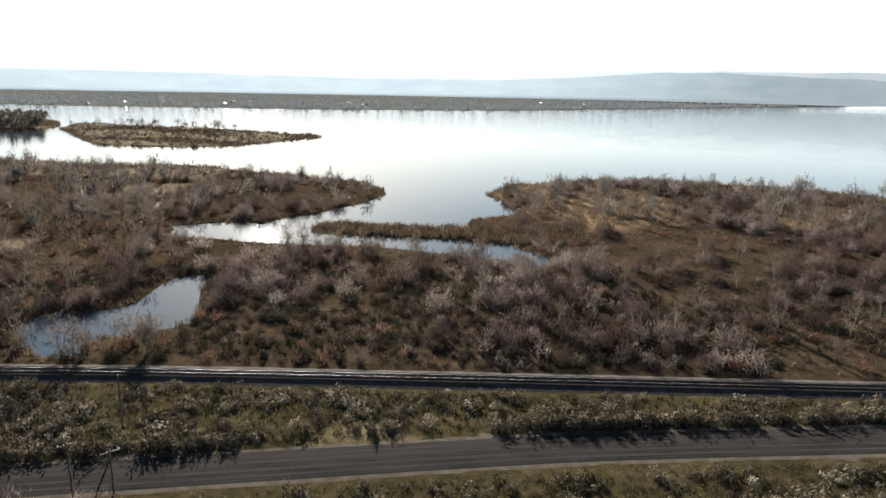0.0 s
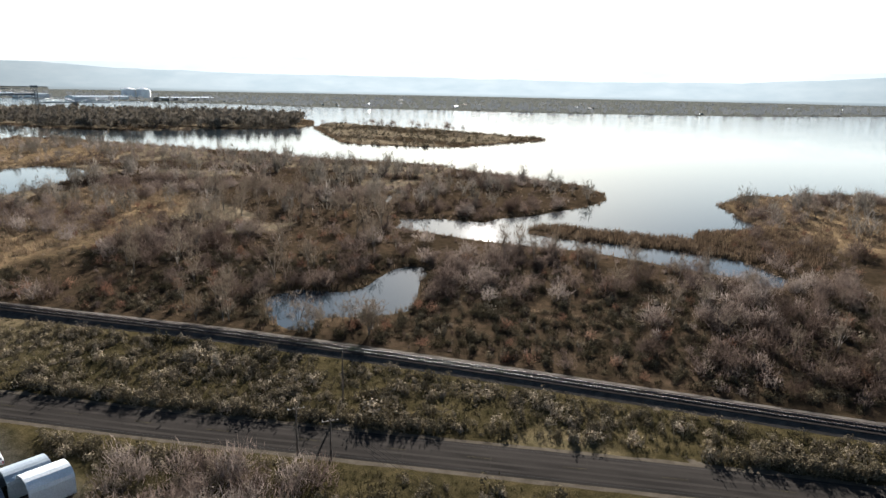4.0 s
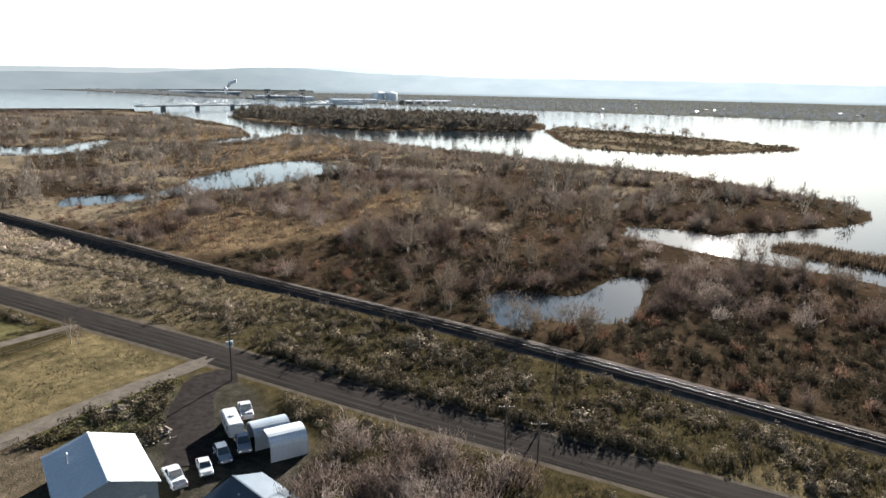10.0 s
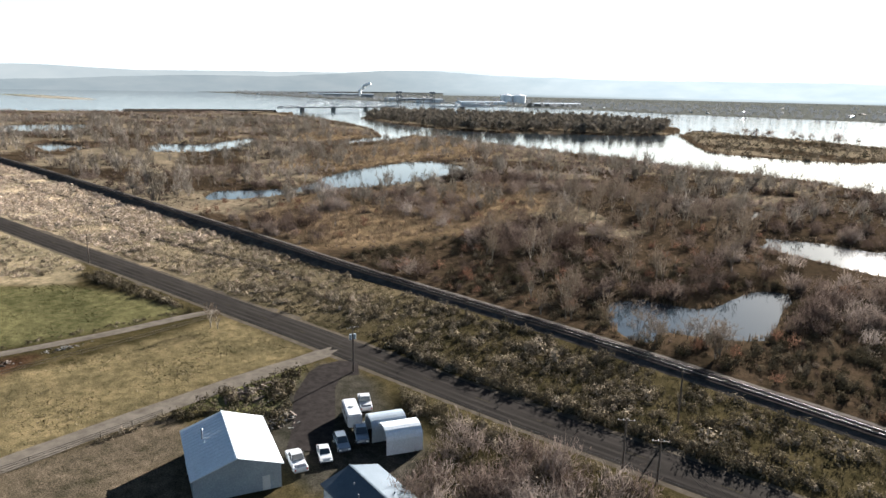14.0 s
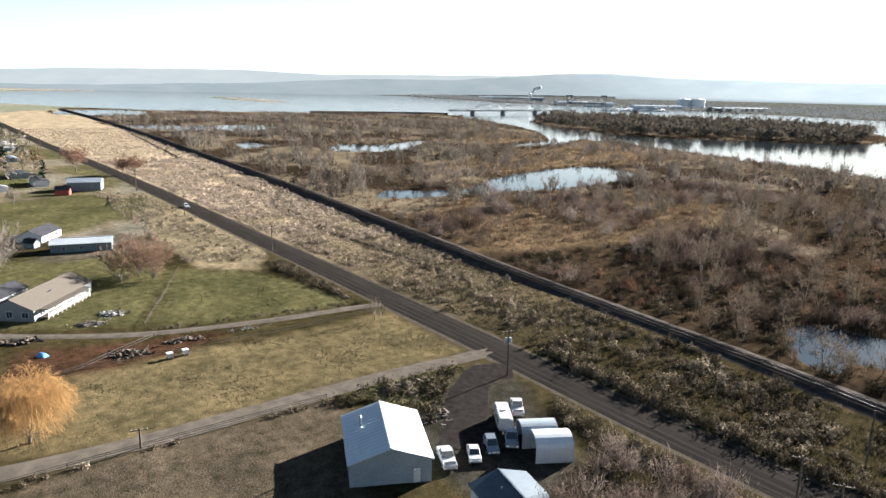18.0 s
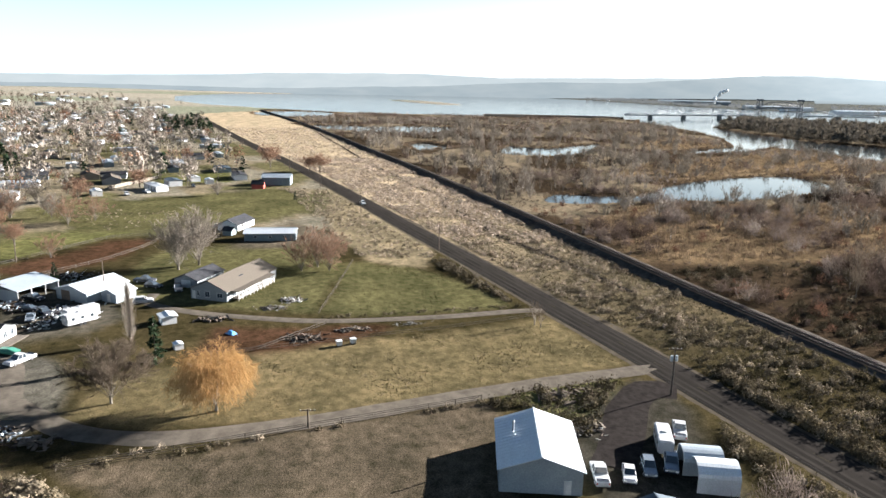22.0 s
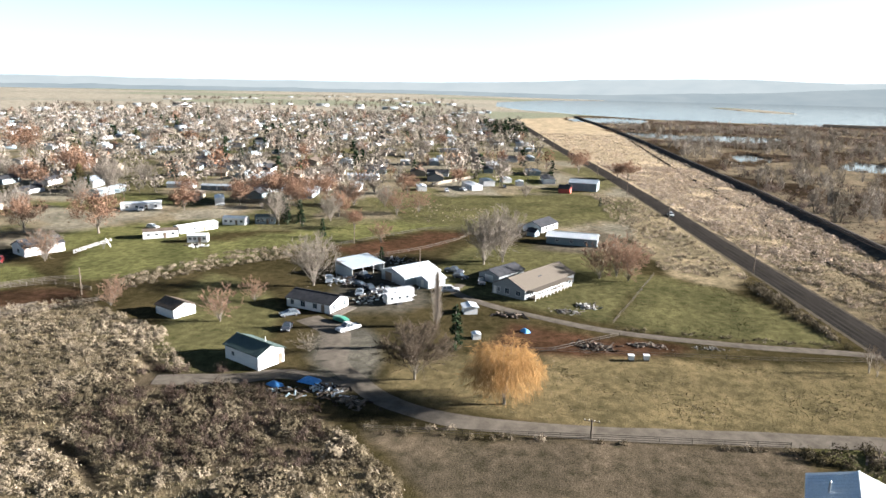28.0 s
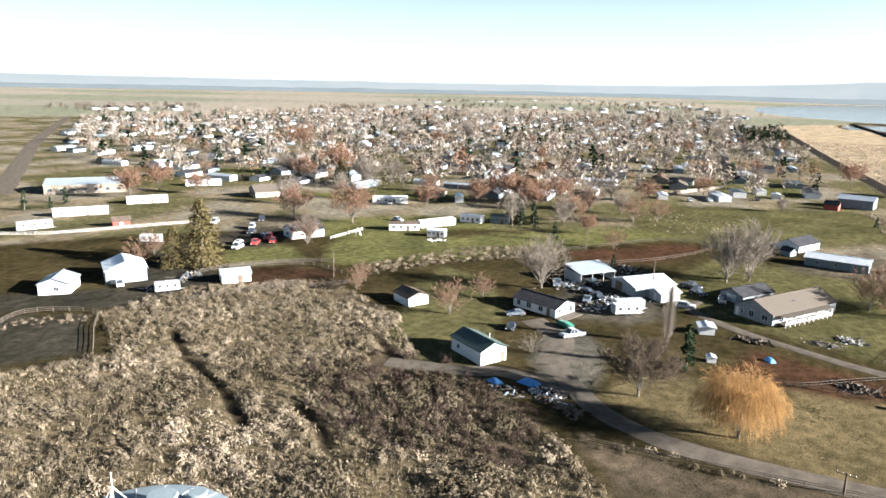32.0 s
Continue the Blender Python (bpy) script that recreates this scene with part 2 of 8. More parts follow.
M = {
    "ground": ground_mat(),
    "water": water_mat(),
    "asphalt": mat("asphalt", (0.0155, 0.0142, 0.0131), (0.0263, 0.0237, 0.0211), 0.35, 0.95, 0.01, fine=14, stretch=(0.25, 1, 1), spec=0.0),
    "asphalt_worn": mat("tyre_worn_asphalt", (0.0215, 0.0195, 0.0177), (0.033, 0.0295, 0.0262), 0.3, 0.95, 0.01, fine=12, stretch=(0.2, 1, 1), spec=0.0),
    "verge": mat("dusty_road_edge", (0.04, 0.034, 0.026), (0.075, 0.064, 0.05), 0.5, 1.0, 0.03, fine=7, spec=0.0),
    "gravel": mat("gravel", (0.062, 0.054, 0.044), (0.112, 0.098, 0.081), 0.4, 1.0, 0.03, fine=9, spec=0.0),
    "ballast": mat("ballast", (0.03, 0.027, 0.024), (0.075, 0.068, 0.06), 0.5, 1.0, 0.08, fine=3.5, spec=0.0),
    "darkbed": mat("oiled_ballast_and_gully_shade", (0.014, 0.0125, 0.012), (0.03, 0.026, 0.024), 0.8, 1.0, 0.04, fine=7, spec=0.0),
    "tie": mat("creosote_tie", (0.024, 0.018, 0.0144), (0.048, 0.039, 0.033), 1.5, 1.0, 0.01, spec=0.0),
    "rail": mat("worn_rail_steel", (0.06, 0.052, 0.048), (0.1, 0.09, 0.085), 3.0, 0.62, 0, 0.5, spec=0.2),
    "paint_white": mat("faded_white_line", (0.03, 0.03, 0.029), (0.06, 0.06, 0.057), 1.2, 0.9, spec=0.0),
    "paint_yellow": mat("faded_yellow_line", (0.03, 0.027, 0.018), (0.06, 0.052, 0.03), 1.2, 0.9, spec=0.0),
    "wall_white": mat("white_siding", (0.5, 0.515, 0.525), (0.6, 0.605, 0.605), 0.4, 0.6, fine=6, stretch=(1, 1, 6)),
    "wall_grey": mat("grey_blue_siding", (0.156, 0.173, 0.186), (0.199, 0.216, 0.225), 0.4, 0.6, fine=6, stretch=(1, 1, 6)),
    "wall_tan": mat("tan_siding", (0.181, 0.156, 0.121), (0.238, 0.203, 0.164), 0.4, 0.65, fine=6),
    "wall_blue": mat("pale_blue_siding", (0.121, 0.161, 0.181), (0.169, 0.21, 0.226), 0.4, 0.6, fine=6),
    "wall_dark": mat("dark_brown_wall", (0.09, 0.07, 0.055), (0.16, 0.12, 0.09), 0.5, 0.8),
    "wall_red": mat("red_painted_wall", (0.3, 0.05, 0.04), (0.42, 0.08, 0.06), 0.6, 0.6),
    "metal_white": mat("white_metal_sheet", (0.5, 0.54, 0.57), (0.58, 0.615, 0.635), 0.3, 0.4, 0, 0.15, fine=5, spec=0.5),
    "metal_grey": mat("grey_metal_sheet", (0.26, 0.305, 0.34), (0.34, 0.385, 0.42), 0.3, 0.4, 0, 0.3, fine=5, spec=0.5),
    "roof_tan": mat("tan_shingles", (0.083, 0.072, 0.06), (0.1, 0.087, 0.072), 2.5, 0.9, 0.02, fine=7, spec=0.05),
    "roof_dark": mat("dark_shingles", (0.0224, 0.0237, 0.0269), (0.0448, 0.0461, 0.0512), 0.8, 0.85, 0.02, fine=7, spec=0.05),
    "roof_blue": mat("blue_metal_roof", (0.04, 0.06, 0.08), (0.056, 0.08, 0.1), 0.6, 0.5, 0, 0.2, fine=6),
    "roof_green": mat("green_metal_roof", (0.0358, 0.0571, 0.0538), (0.0571, 0.0826, 0.0749), 0.5, 0.5, 0, 0.2, fine=6),
    "roof_brown": mat("brown_shingles", (0.0672, 0.0532, 0.042), (0.112, 0.0896, 0.0728), 0.8, 0.9, 0.02, fine=7, spec=0.05),
    "trim": mat("white_trim", (0.476, 0.476, 0.462), (0.544, 0.544, 0.53), 1.0, 0.5),
    "wood": mat("weathered_wood", (0.0549, 0.0446, 0.0343), (0.109, 0.0929, 0.0756), 1.2, 0.85, 0.01, stretch=(1, 1, 0.2)),
    "pole": mat("pole_wood", (0.07, 0.0525, 0.0385), (0.126, 0.098, 0.077), 1.5, 0.9, stretch=(4, 4, 0.3)),
    "steel": mat("galvanised_steel", (0.3, 0.31, 0.32), (0.45, 0.46, 0.47), 1.5, 0.4, 0, 0.8),
    "wire": mat("dark_wire", (0.02, 0.02, 0.02), (0.036, 0.036, 0.036), 2.0, 0.6, 0, 0.3),
    "bridge": mat("bridge_steel", (0.3, 0.33, 0.35), (0.4, 0.43, 0.45), 0.05, 0.7, 0, 0.2),
    "bridge_dark": mat("dark_bridge_steel", (0.1, 0.115, 0.13), (0.16, 0.175, 0.19), 0.05, 0.7, 0, 0.2),
    "tank_white": mat("white_tank_paint", (0.74, 0.76, 0.77), (0.82, 0.83, 0.83), 0.05, 0.5),
    "concrete": mat("concrete", (0.121, 0.117, 0.109), (0.169, 0.166, 0.153), 0.4, 0.85, 0.005),
    "bark": mat("grey_bark", (0.104, 0.088, 0.072), (0.208, 0.184, 0.152), 2.5, 0.9, 0.01, stretch=(1, 1, 0.3)),
    "tyre": mat("tyre_rubber", (0.02, 0.02, 0.02), (0.035, 0.035, 0.035), 4, 0.85),
    "rim": mat("alloy_rim", (0.4, 0.4, 0.41), (0.55, 0.55, 0.56), 4, 0.3, 0, 0.9),
    "car_white": mat("white_car_paint", (0.382, 0.388, 0.393), (0.428, 0.433, 0.439), 0.8, 0.25, spec=0.6),
    "car_silver": mat("silver_blue_car_paint", (0.15, 0.18, 0.21), (0.19, 0.22, 0.25), 0.8, 0.25, 0, 0.4, spec=0.6),
    "car_dark": mat("dark_car_paint", (0.03, 0.035, 0.045), (0.06, 0.065, 0.075), 0.8, 0.25, 0, 0.3, spec=0.6),
    "car_red": mat("red_car_paint", (0.35, 0.03, 0.025), (0.45, 0.05, 0.04), 0.8, 0.3, spec=0.6),
    "car_green": mat("green_boat_cover", (0.03, 0.15, 0.11), (0.06, 0.22, 0.16), 0.8, 0.5),
    "lamp_red": mat("red_tail_lamp", (0.3, 0.01, 0.01), (0.4, 0.02, 0.02), 3, 0.3),
    "lamp_clear": mat("clear_head_lamp", (0.6, 0.6, 0.58), (0.75, 0.75, 0.72), 3, 0.15),
    "tarp": mat("blue_tarp", (0.05, 0.2, 0.45), (0.1, 0.32, 0.6), 1.5, 0.5, 0.03),
    "red_soil": mat("red_soil", (0.096, 0.051, 0.03), (0.144, 0.078, 0.048), 0.4, 0.95, 0.05),
    "sage": plant_mat("sage_leaves", (0.036, 0.031, 0.018), (0.092, 0.076, 0.051), (0.32, 0.265, 0.2), 0.1, 0.14, 0.6),
    "sage_dry": plant_mat("dry_rabbitbrush", (0.12, 0.095, 0.068), (0.24, 0.195, 0.148), (0.42, 0.345, 0.275), 0.1, 0.14, 0.6),
    "grass": plant_mat("dry_grass", (0.0396, 0.0382, 0.0158), (0.1, 0.083, 0.048), (0.31, 0.258, 0.19), 0.05),
    "reed": plant_mat("reed_blades", (0.05, 0.036, 0.025), (0.135, 0.096, 0.062), (0.24, 0.183, 0.128), 0.15),
    "twig": plant_mat("bare_twigs", (0.04, 0.03, 0.022), (0.09, 0.07, 0.052), (0.165, 0.138, 0.11), 0.3),
    "brush": plant_mat("leafless_brush", (0.04, 0.028, 0.022), (0.1, 0.075, 0.062), (0.205, 0.172, 0.15), 0.27, 0.2, 0.35),
    "brush_rust": plant_mat("rusty_brush", (0.085, 0.045, 0.03), (0.13, 0.075, 0.05), (0.2, 0.14, 0.1), 0.28, 0.2, 0.35),
    "twig_pale": plant_mat("pale_bare_twigs", (0.0987, 0.0856, 0.0672), (0.143, 0.125, 0.103), (0.225, 0.195, 0.168), 0.15),
    "leaf_orange": plant_mat("orange_willow_leaves", (0.25, 0.14, 0.05), (0.32, 0.195, 0.085), (0.4, 0.27, 0.14), 0.3, 0.3),
    "leaf_rust": plant_mat("rust_leaves", (0.11, 0.06, 0.04), (0.165, 0.098, 0.066), (0.22, 0.155, 0.115), 0.3),
    "needle": plant_mat("conifer_needles", (0.0115, 0.0202, 0.0115), (0.0202, 0.0317, 0.0173), (0.0346, 0.0432, 0.0202), 0.1),
    "needle_gold": plant_mat("yellowing_conifer_needles", (0.045, 0.048, 0.024), (0.09, 0.078, 0.037), (0.165, 0.122, 0.06), 0.2),
    # emission stands in for the haze before shore and ridges
    "shore_far": haze_mat("far_shore_haze_glow", (0.36, 0.4, 0.43), (0.56, 0.58, 0.59), 0.075, 2.2),
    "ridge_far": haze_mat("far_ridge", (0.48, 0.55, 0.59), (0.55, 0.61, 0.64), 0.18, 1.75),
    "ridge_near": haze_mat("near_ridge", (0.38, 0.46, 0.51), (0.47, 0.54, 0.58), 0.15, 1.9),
}


def glass_mat():
    m, nt, p = nodes_of("window_glass")
    p.inputs["Base Color"].default_value = (0.03, 0.04, 0.05, 1)
    p.inputs["Roughness"].default_value, p.inputs["Specular IOR Level"].default_value = 0.06, 0.8
    return m


M["glass"] = glass_mat()
# ---- mesh helpers ----
rng = np.random.default_rng(7)


def mesh_of(name, verts, faces, material, tint=None):
    """A mesh from arrays; faces all have the same number of corners."""
    verts, faces = np.asarray(verts, np.float32), np.asarray(faces, np.int32)
    me = bpy.data.meshes.new(name)
    k = faces.shape[1]
    me.vertices.add(len(verts))
    me.vertices.foreach_set("co", verts.ravel())
    me.loops.add(faces.size)
    me.loops.foreach_set("vertex_index", faces.ravel())
    me.polygons.add(len(faces))
    me.polygons.foreach_set("loop_start", np.arange(0, faces.size, k, dtype=np.int32))
    me.update(calc_edges=True)
    me.materials.append(material)
    if tint is not None:
        a = me.attributes.new("tint", "FLOAT", "POINT")
        a.data.foreach_set("value", np.asarray(tint, np.float32))
        me.polygons.foreach_set("use_smooth", np.ones(len(faces), bool))
    return me


def part(name, bm, material, parent=None, label=""):
    """Links a bmesh as one mesh object, under a thing or a part."""
    me = bpy.data.meshes.new(name)
    bm.to_mesh(me)
    bm.free()
    me.materials.append(material)
    ob = new(name, me)
    if parent:
        ob.parent = parent
    if label:
        tagged(ob, label)
    return ob


def box(bm, x0, x1, y0, y1, z0, z1):
    v = [bm.verts.new((x, y, z)) for z in (z0, z1) for x, y in ((x0, y0), (x1, y0), (x1, y1), (x0, y1))]
    for f in ((3, 2, 1, 0), (4, 5, 6, 7), (0, 1, 5, 4), (1, 2, 6, 5), (2, 3, 7, 6), (3, 0, 4, 7)):
        bm.faces.new([v[i] for i in f])
    return v


def boxed(x0, x1, y0, y1, z0, z1):
    bm = bmesh.new()
    box(bm, x0, x1, y0, y1, z0, z1)
    return bm


def prism(bm, outline, y0, y1):
    """An outline in x and z, drawn out along y."""
    a = [bm.verts.new((x, y0, z)) for x, z in outline]
    b = [bm.verts.new((x, y1, z)) for x, z in outline]
    bm.faces.new(a)
    bm.faces.new(b[::-1])
    n = len(a)
    for i in range(n):
        bm.faces.new((a[i], b[i], b[(i + 1) % n], a[(i + 1) % n]))
    bmesh.ops.recalc_face_normals(bm, faces=bm.faces)


def tube(bm, p, q, r0, r1=None, sides=6):
    p, q = Vector(p), Vector(q)
    turn = (q - p).to_track_quat("Z", "Y")
    r1 = r0 if r1 is None else r1
    rings = [[bm.verts.new(c + turn @ Vector((r * math.cos(6.2832 * i / sides), r * math.sin(6.2832 * i / sides), 0))) for i in range(sides)]
             for c, r in ((p, r0), (q, r1))]
    for i in range(sides):
        j = (i + 1) % sides
        bm.faces.new((rings[0][i], rings[0][j], rings[1][j], rings[1][i]))
    bm.faces.new(rings[0][::-1])
    bm.faces.new(rings[1])


def empty(name, x, y, z=0.0, turn=0.0):
    ob = new(name)
    ob.matrix_basis = pose(x, y, z, 0, 0, turn)
    return ob


def spline(points, step=4.0):
    """A smooth line through the points, as an array of places about step metres apart."""
    p = np.array(points, float)
    p = np.vstack([2 * p[0] - p[1], p, 2 * p[-1] - p[-2]])
    out = []
    for i in range(1, len(p) - 2):
        n = max(2, int(np.linalg.norm(p[i + 1] - p[i]) / step))
        for t in np.linspace(0, 1, n, endpoint=False):
            out.append(0.5 * (2 * p[i] + (p[i + 1] - p[i - 1]) * t + (2 * p[i - 1] - 5 * p[i] + 4 * p[i + 1] - p[i + 2]) * t * t
                              + (3 * p[i] - p[i - 1] - 3 * p[i + 1] + p[i + 2]) * t ** 3))
    out.append(p[-2])
    return np.array(out)


def sweep(line, profile, closed=False):
    """Verts and quads of a profile (offset to the left, height) drawn along a line in plan."""
    d = np.gradient(line, axis=0)
    d /= np.linalg.norm(d, axis=1, keepdims=True)
    left = np.c_[-d[:, 1], d[:, 0]]
    k = len(profile)
    v = np.concatenate([np.c_[line + left * o, np.full(len(line), z)] for o, z in profile]).reshape(k, len(line), 3)
    n = len(line)
    idx = np.arange(k * n).reshape(k, n)
    rows = []
    for a in range(k if closed else k - 1):
        b = (a + 1) % k
        rows.append(np.c_[idx[a, :-1], idx[a, 1:], idx[b, 1:], idx[b, :-1]])
    return v.reshape(-1, 3), np.concatenate(rows)[:, ::-1]


def inside(pts, poly):
    p, res = np.asarray(poly, float), np.zeros(len(pts), bool)
    x, y = pts[:, 0], pts[:, 1]
    for (x0, y0), (x1, y1) in zip(p, np.roll(p, -1, axis=0)):
        cross = (y0 > y) != (y1 > y)
        res ^= cross & (x < (x1 - x0) * (y - y0) / ((y1 - y0) if y1 != y0 else 1e-9) + x0)
    return res


def far_from(pts, line, closed=False):
    """Distance of points from a line in plan."""
    p = np.asarray(line, float)
    q = np.roll(p, -1, axis=0) if closed else p[1:]
    best = np.full(len(pts), 1e9)
    for a, b in zip(p, q):
        d = b - a
        t = np.clip(((pts - a) @ d) / max(d @ d, 1e-9), 0, 1)
        best = np.minimum(best, ((pts - a - t[:, None] * d) ** 2).sum(1))
    return np.sqrt(best)


def signed(pts, poly):
    """Metres inside a polygon (negative outside)."""
    return np.where(inside(pts, poly), 1, -1) * far_from(pts, poly, True)


# ---- plan ----
WATER_Z = -0.7
ROAD = spline([(420, 146), (150, 110), (75, 102), (36, 98.6), (10, 95.6), (-43, 87.4), (-72, 82.8), (-95, 79.8), (-125, 76), (-150, 72.2), (-202, 64.6),
               (-250, 57), (-322, 46.4), (-435, 28.7), (-534, 11.7), (-645, -8.8), (-790, -32.4), (-1000, -66), (-1300, -115)], 3.0)
RAIL = spline([(450, 117), (200, 119.6), (85, 120.8), (-30, 121.8), (-82, 121), (-115, 118.8), (-180, 113.4), (-265, 109), (-340, 105.3), (-444, 99.6),
               (-608, 87), (-780, 75), (-1100, 45), (-1500, 0)], 3.0)
NEAR_SHORE = [(4600, -400), (900, 250), (400, 330), (248, 383), (208, 411), (181, 427), (131, 439), (91, 435), (60, 417), (38, 406), (23, 366), (29, 336), (38, 303),
              (12, 289), (10, 272), (-8, 269), (-22, 273), (-43, 278), (-53, 270), (-50, 259), (-35, 253), (-18, 253), (3, 250), (24, 243), (36, 223),
              (33, 211), (18, 221), (1, 227), (-17, 234), (-29, 237), (-45, 237), (-72, 240)]
LEFT_SHORE = [(-102, 249), (-107, 266), (-92, 273), (-72, 273), (-68, 287), (-56, 299), (-40, 328), (-32, 343), (-32, 377), (-49, 406), (-79, 423), (-117, 437),
              (-160, 468), (-209, 475), (-248, 462), (-324, 494), (-403, 489), (-450, 494), (-505, 499), (-570, 524), (-601, 505), (-563, 454), (-550, 418),
              (-545, 362), (-560, 358), (-584, 404), (-607, 461), (-708, 524), (-828, 573), (-991, 620), (-1084, 630), (-1191, 690), (-1290, 676)]
FAR_SHORE = [(-1347, 414), (-1415, 268), (-1487, 142), (-1704, -10), (-1938, -143), (-2300, -260), (-3110, -340), (-4200, -150), (-4690, 500), (-4450, 1700),
             (-3654, 1800), (-2549, 1595), (-1830, 1592), (-1500, 1640), (-1200, 1640), (-900, 1600), (-600, 1650), (-250, 1700), (169, 1885), (860, 2560),
             (1640, 3330), (2300, 4000), (3300, 4800), (5000, 2000)]
PONDS = [
    [(-98, 149), (-93, 158), (-81, 161), (-78, 173), (-78, 190), (-70, 195), (-64, 174), (-59, 154), (-68, 145), (-78, 140), (-75, 132), (-84, 132)],
    [(-313, 137), (-334, 149), (-325, 171), (-323, 194), (-361, 239), (-380, 282), (-388, 335), (-339, 333), (-310, 274), (-304, 228), (-307, 191), (-304, 160)],
    [(-559, 193), (-625, 227), (-607, 261), (-653, 335), (-600, 308), (-539, 248)],
    [(-1010, 40), (-982, 72), (-953, 150), (-950, 252), (-850, 225), (-833, 158), (-881, 85)],
    [(-664, 135), (-675, 162), (-621, 160), (-590, 132)],
    [(-1432, -18), (-1506, 66), (-1426, 137), (-1269, 112), (-1282, 1)],
    [(-694, 154), (-661, 163), (-615, 175), (-609, 146)],
    [(-139, 325), (-133, 323), (-127, 304), (-131, 303)],
]
ISLANDS = [
    [(-453, 819), (-482, 930), (-396, 906), (-324, 891), (-230, 838), (-140, 783), (-174, 673), (-206, 618), (-292, 609), (-339, 658)],
    [(-965, 694), (-1112, 849), (-945, 966), (-733, 1039), (-575, 1007), (-468, 809), (-560, 675), (-648, 623), (-784, 640)],
    [(-2941, 502), (-2790, 618), (-2207, 640), (-2325, 540)],
]
RIVER = NEAR_SHORE + LEFT_SHORE + FAR_SHORE


def bank(x):
    """The railway climbs onto a low bank towards the bridge: metres above its bed."""
    k = np.clip((-np.asarray(x, float) - 110) / 110, 0, 1)
    return k * k * (3 - 2 * k)


def water_depth(pts):
    """Metres from the nearest bank: positive on the water, negative on land."""
    w = signed(pts, RIVER)
    for pond in PONDS:
        w = np.maximum(w, signed(pts, spline(pond + pond[:1], 6.0)))
    for isle in ISLANDS:
        w = np.minimum(w, -signed(pts, spline(isle + isle[:1], 15.0)))
    return w


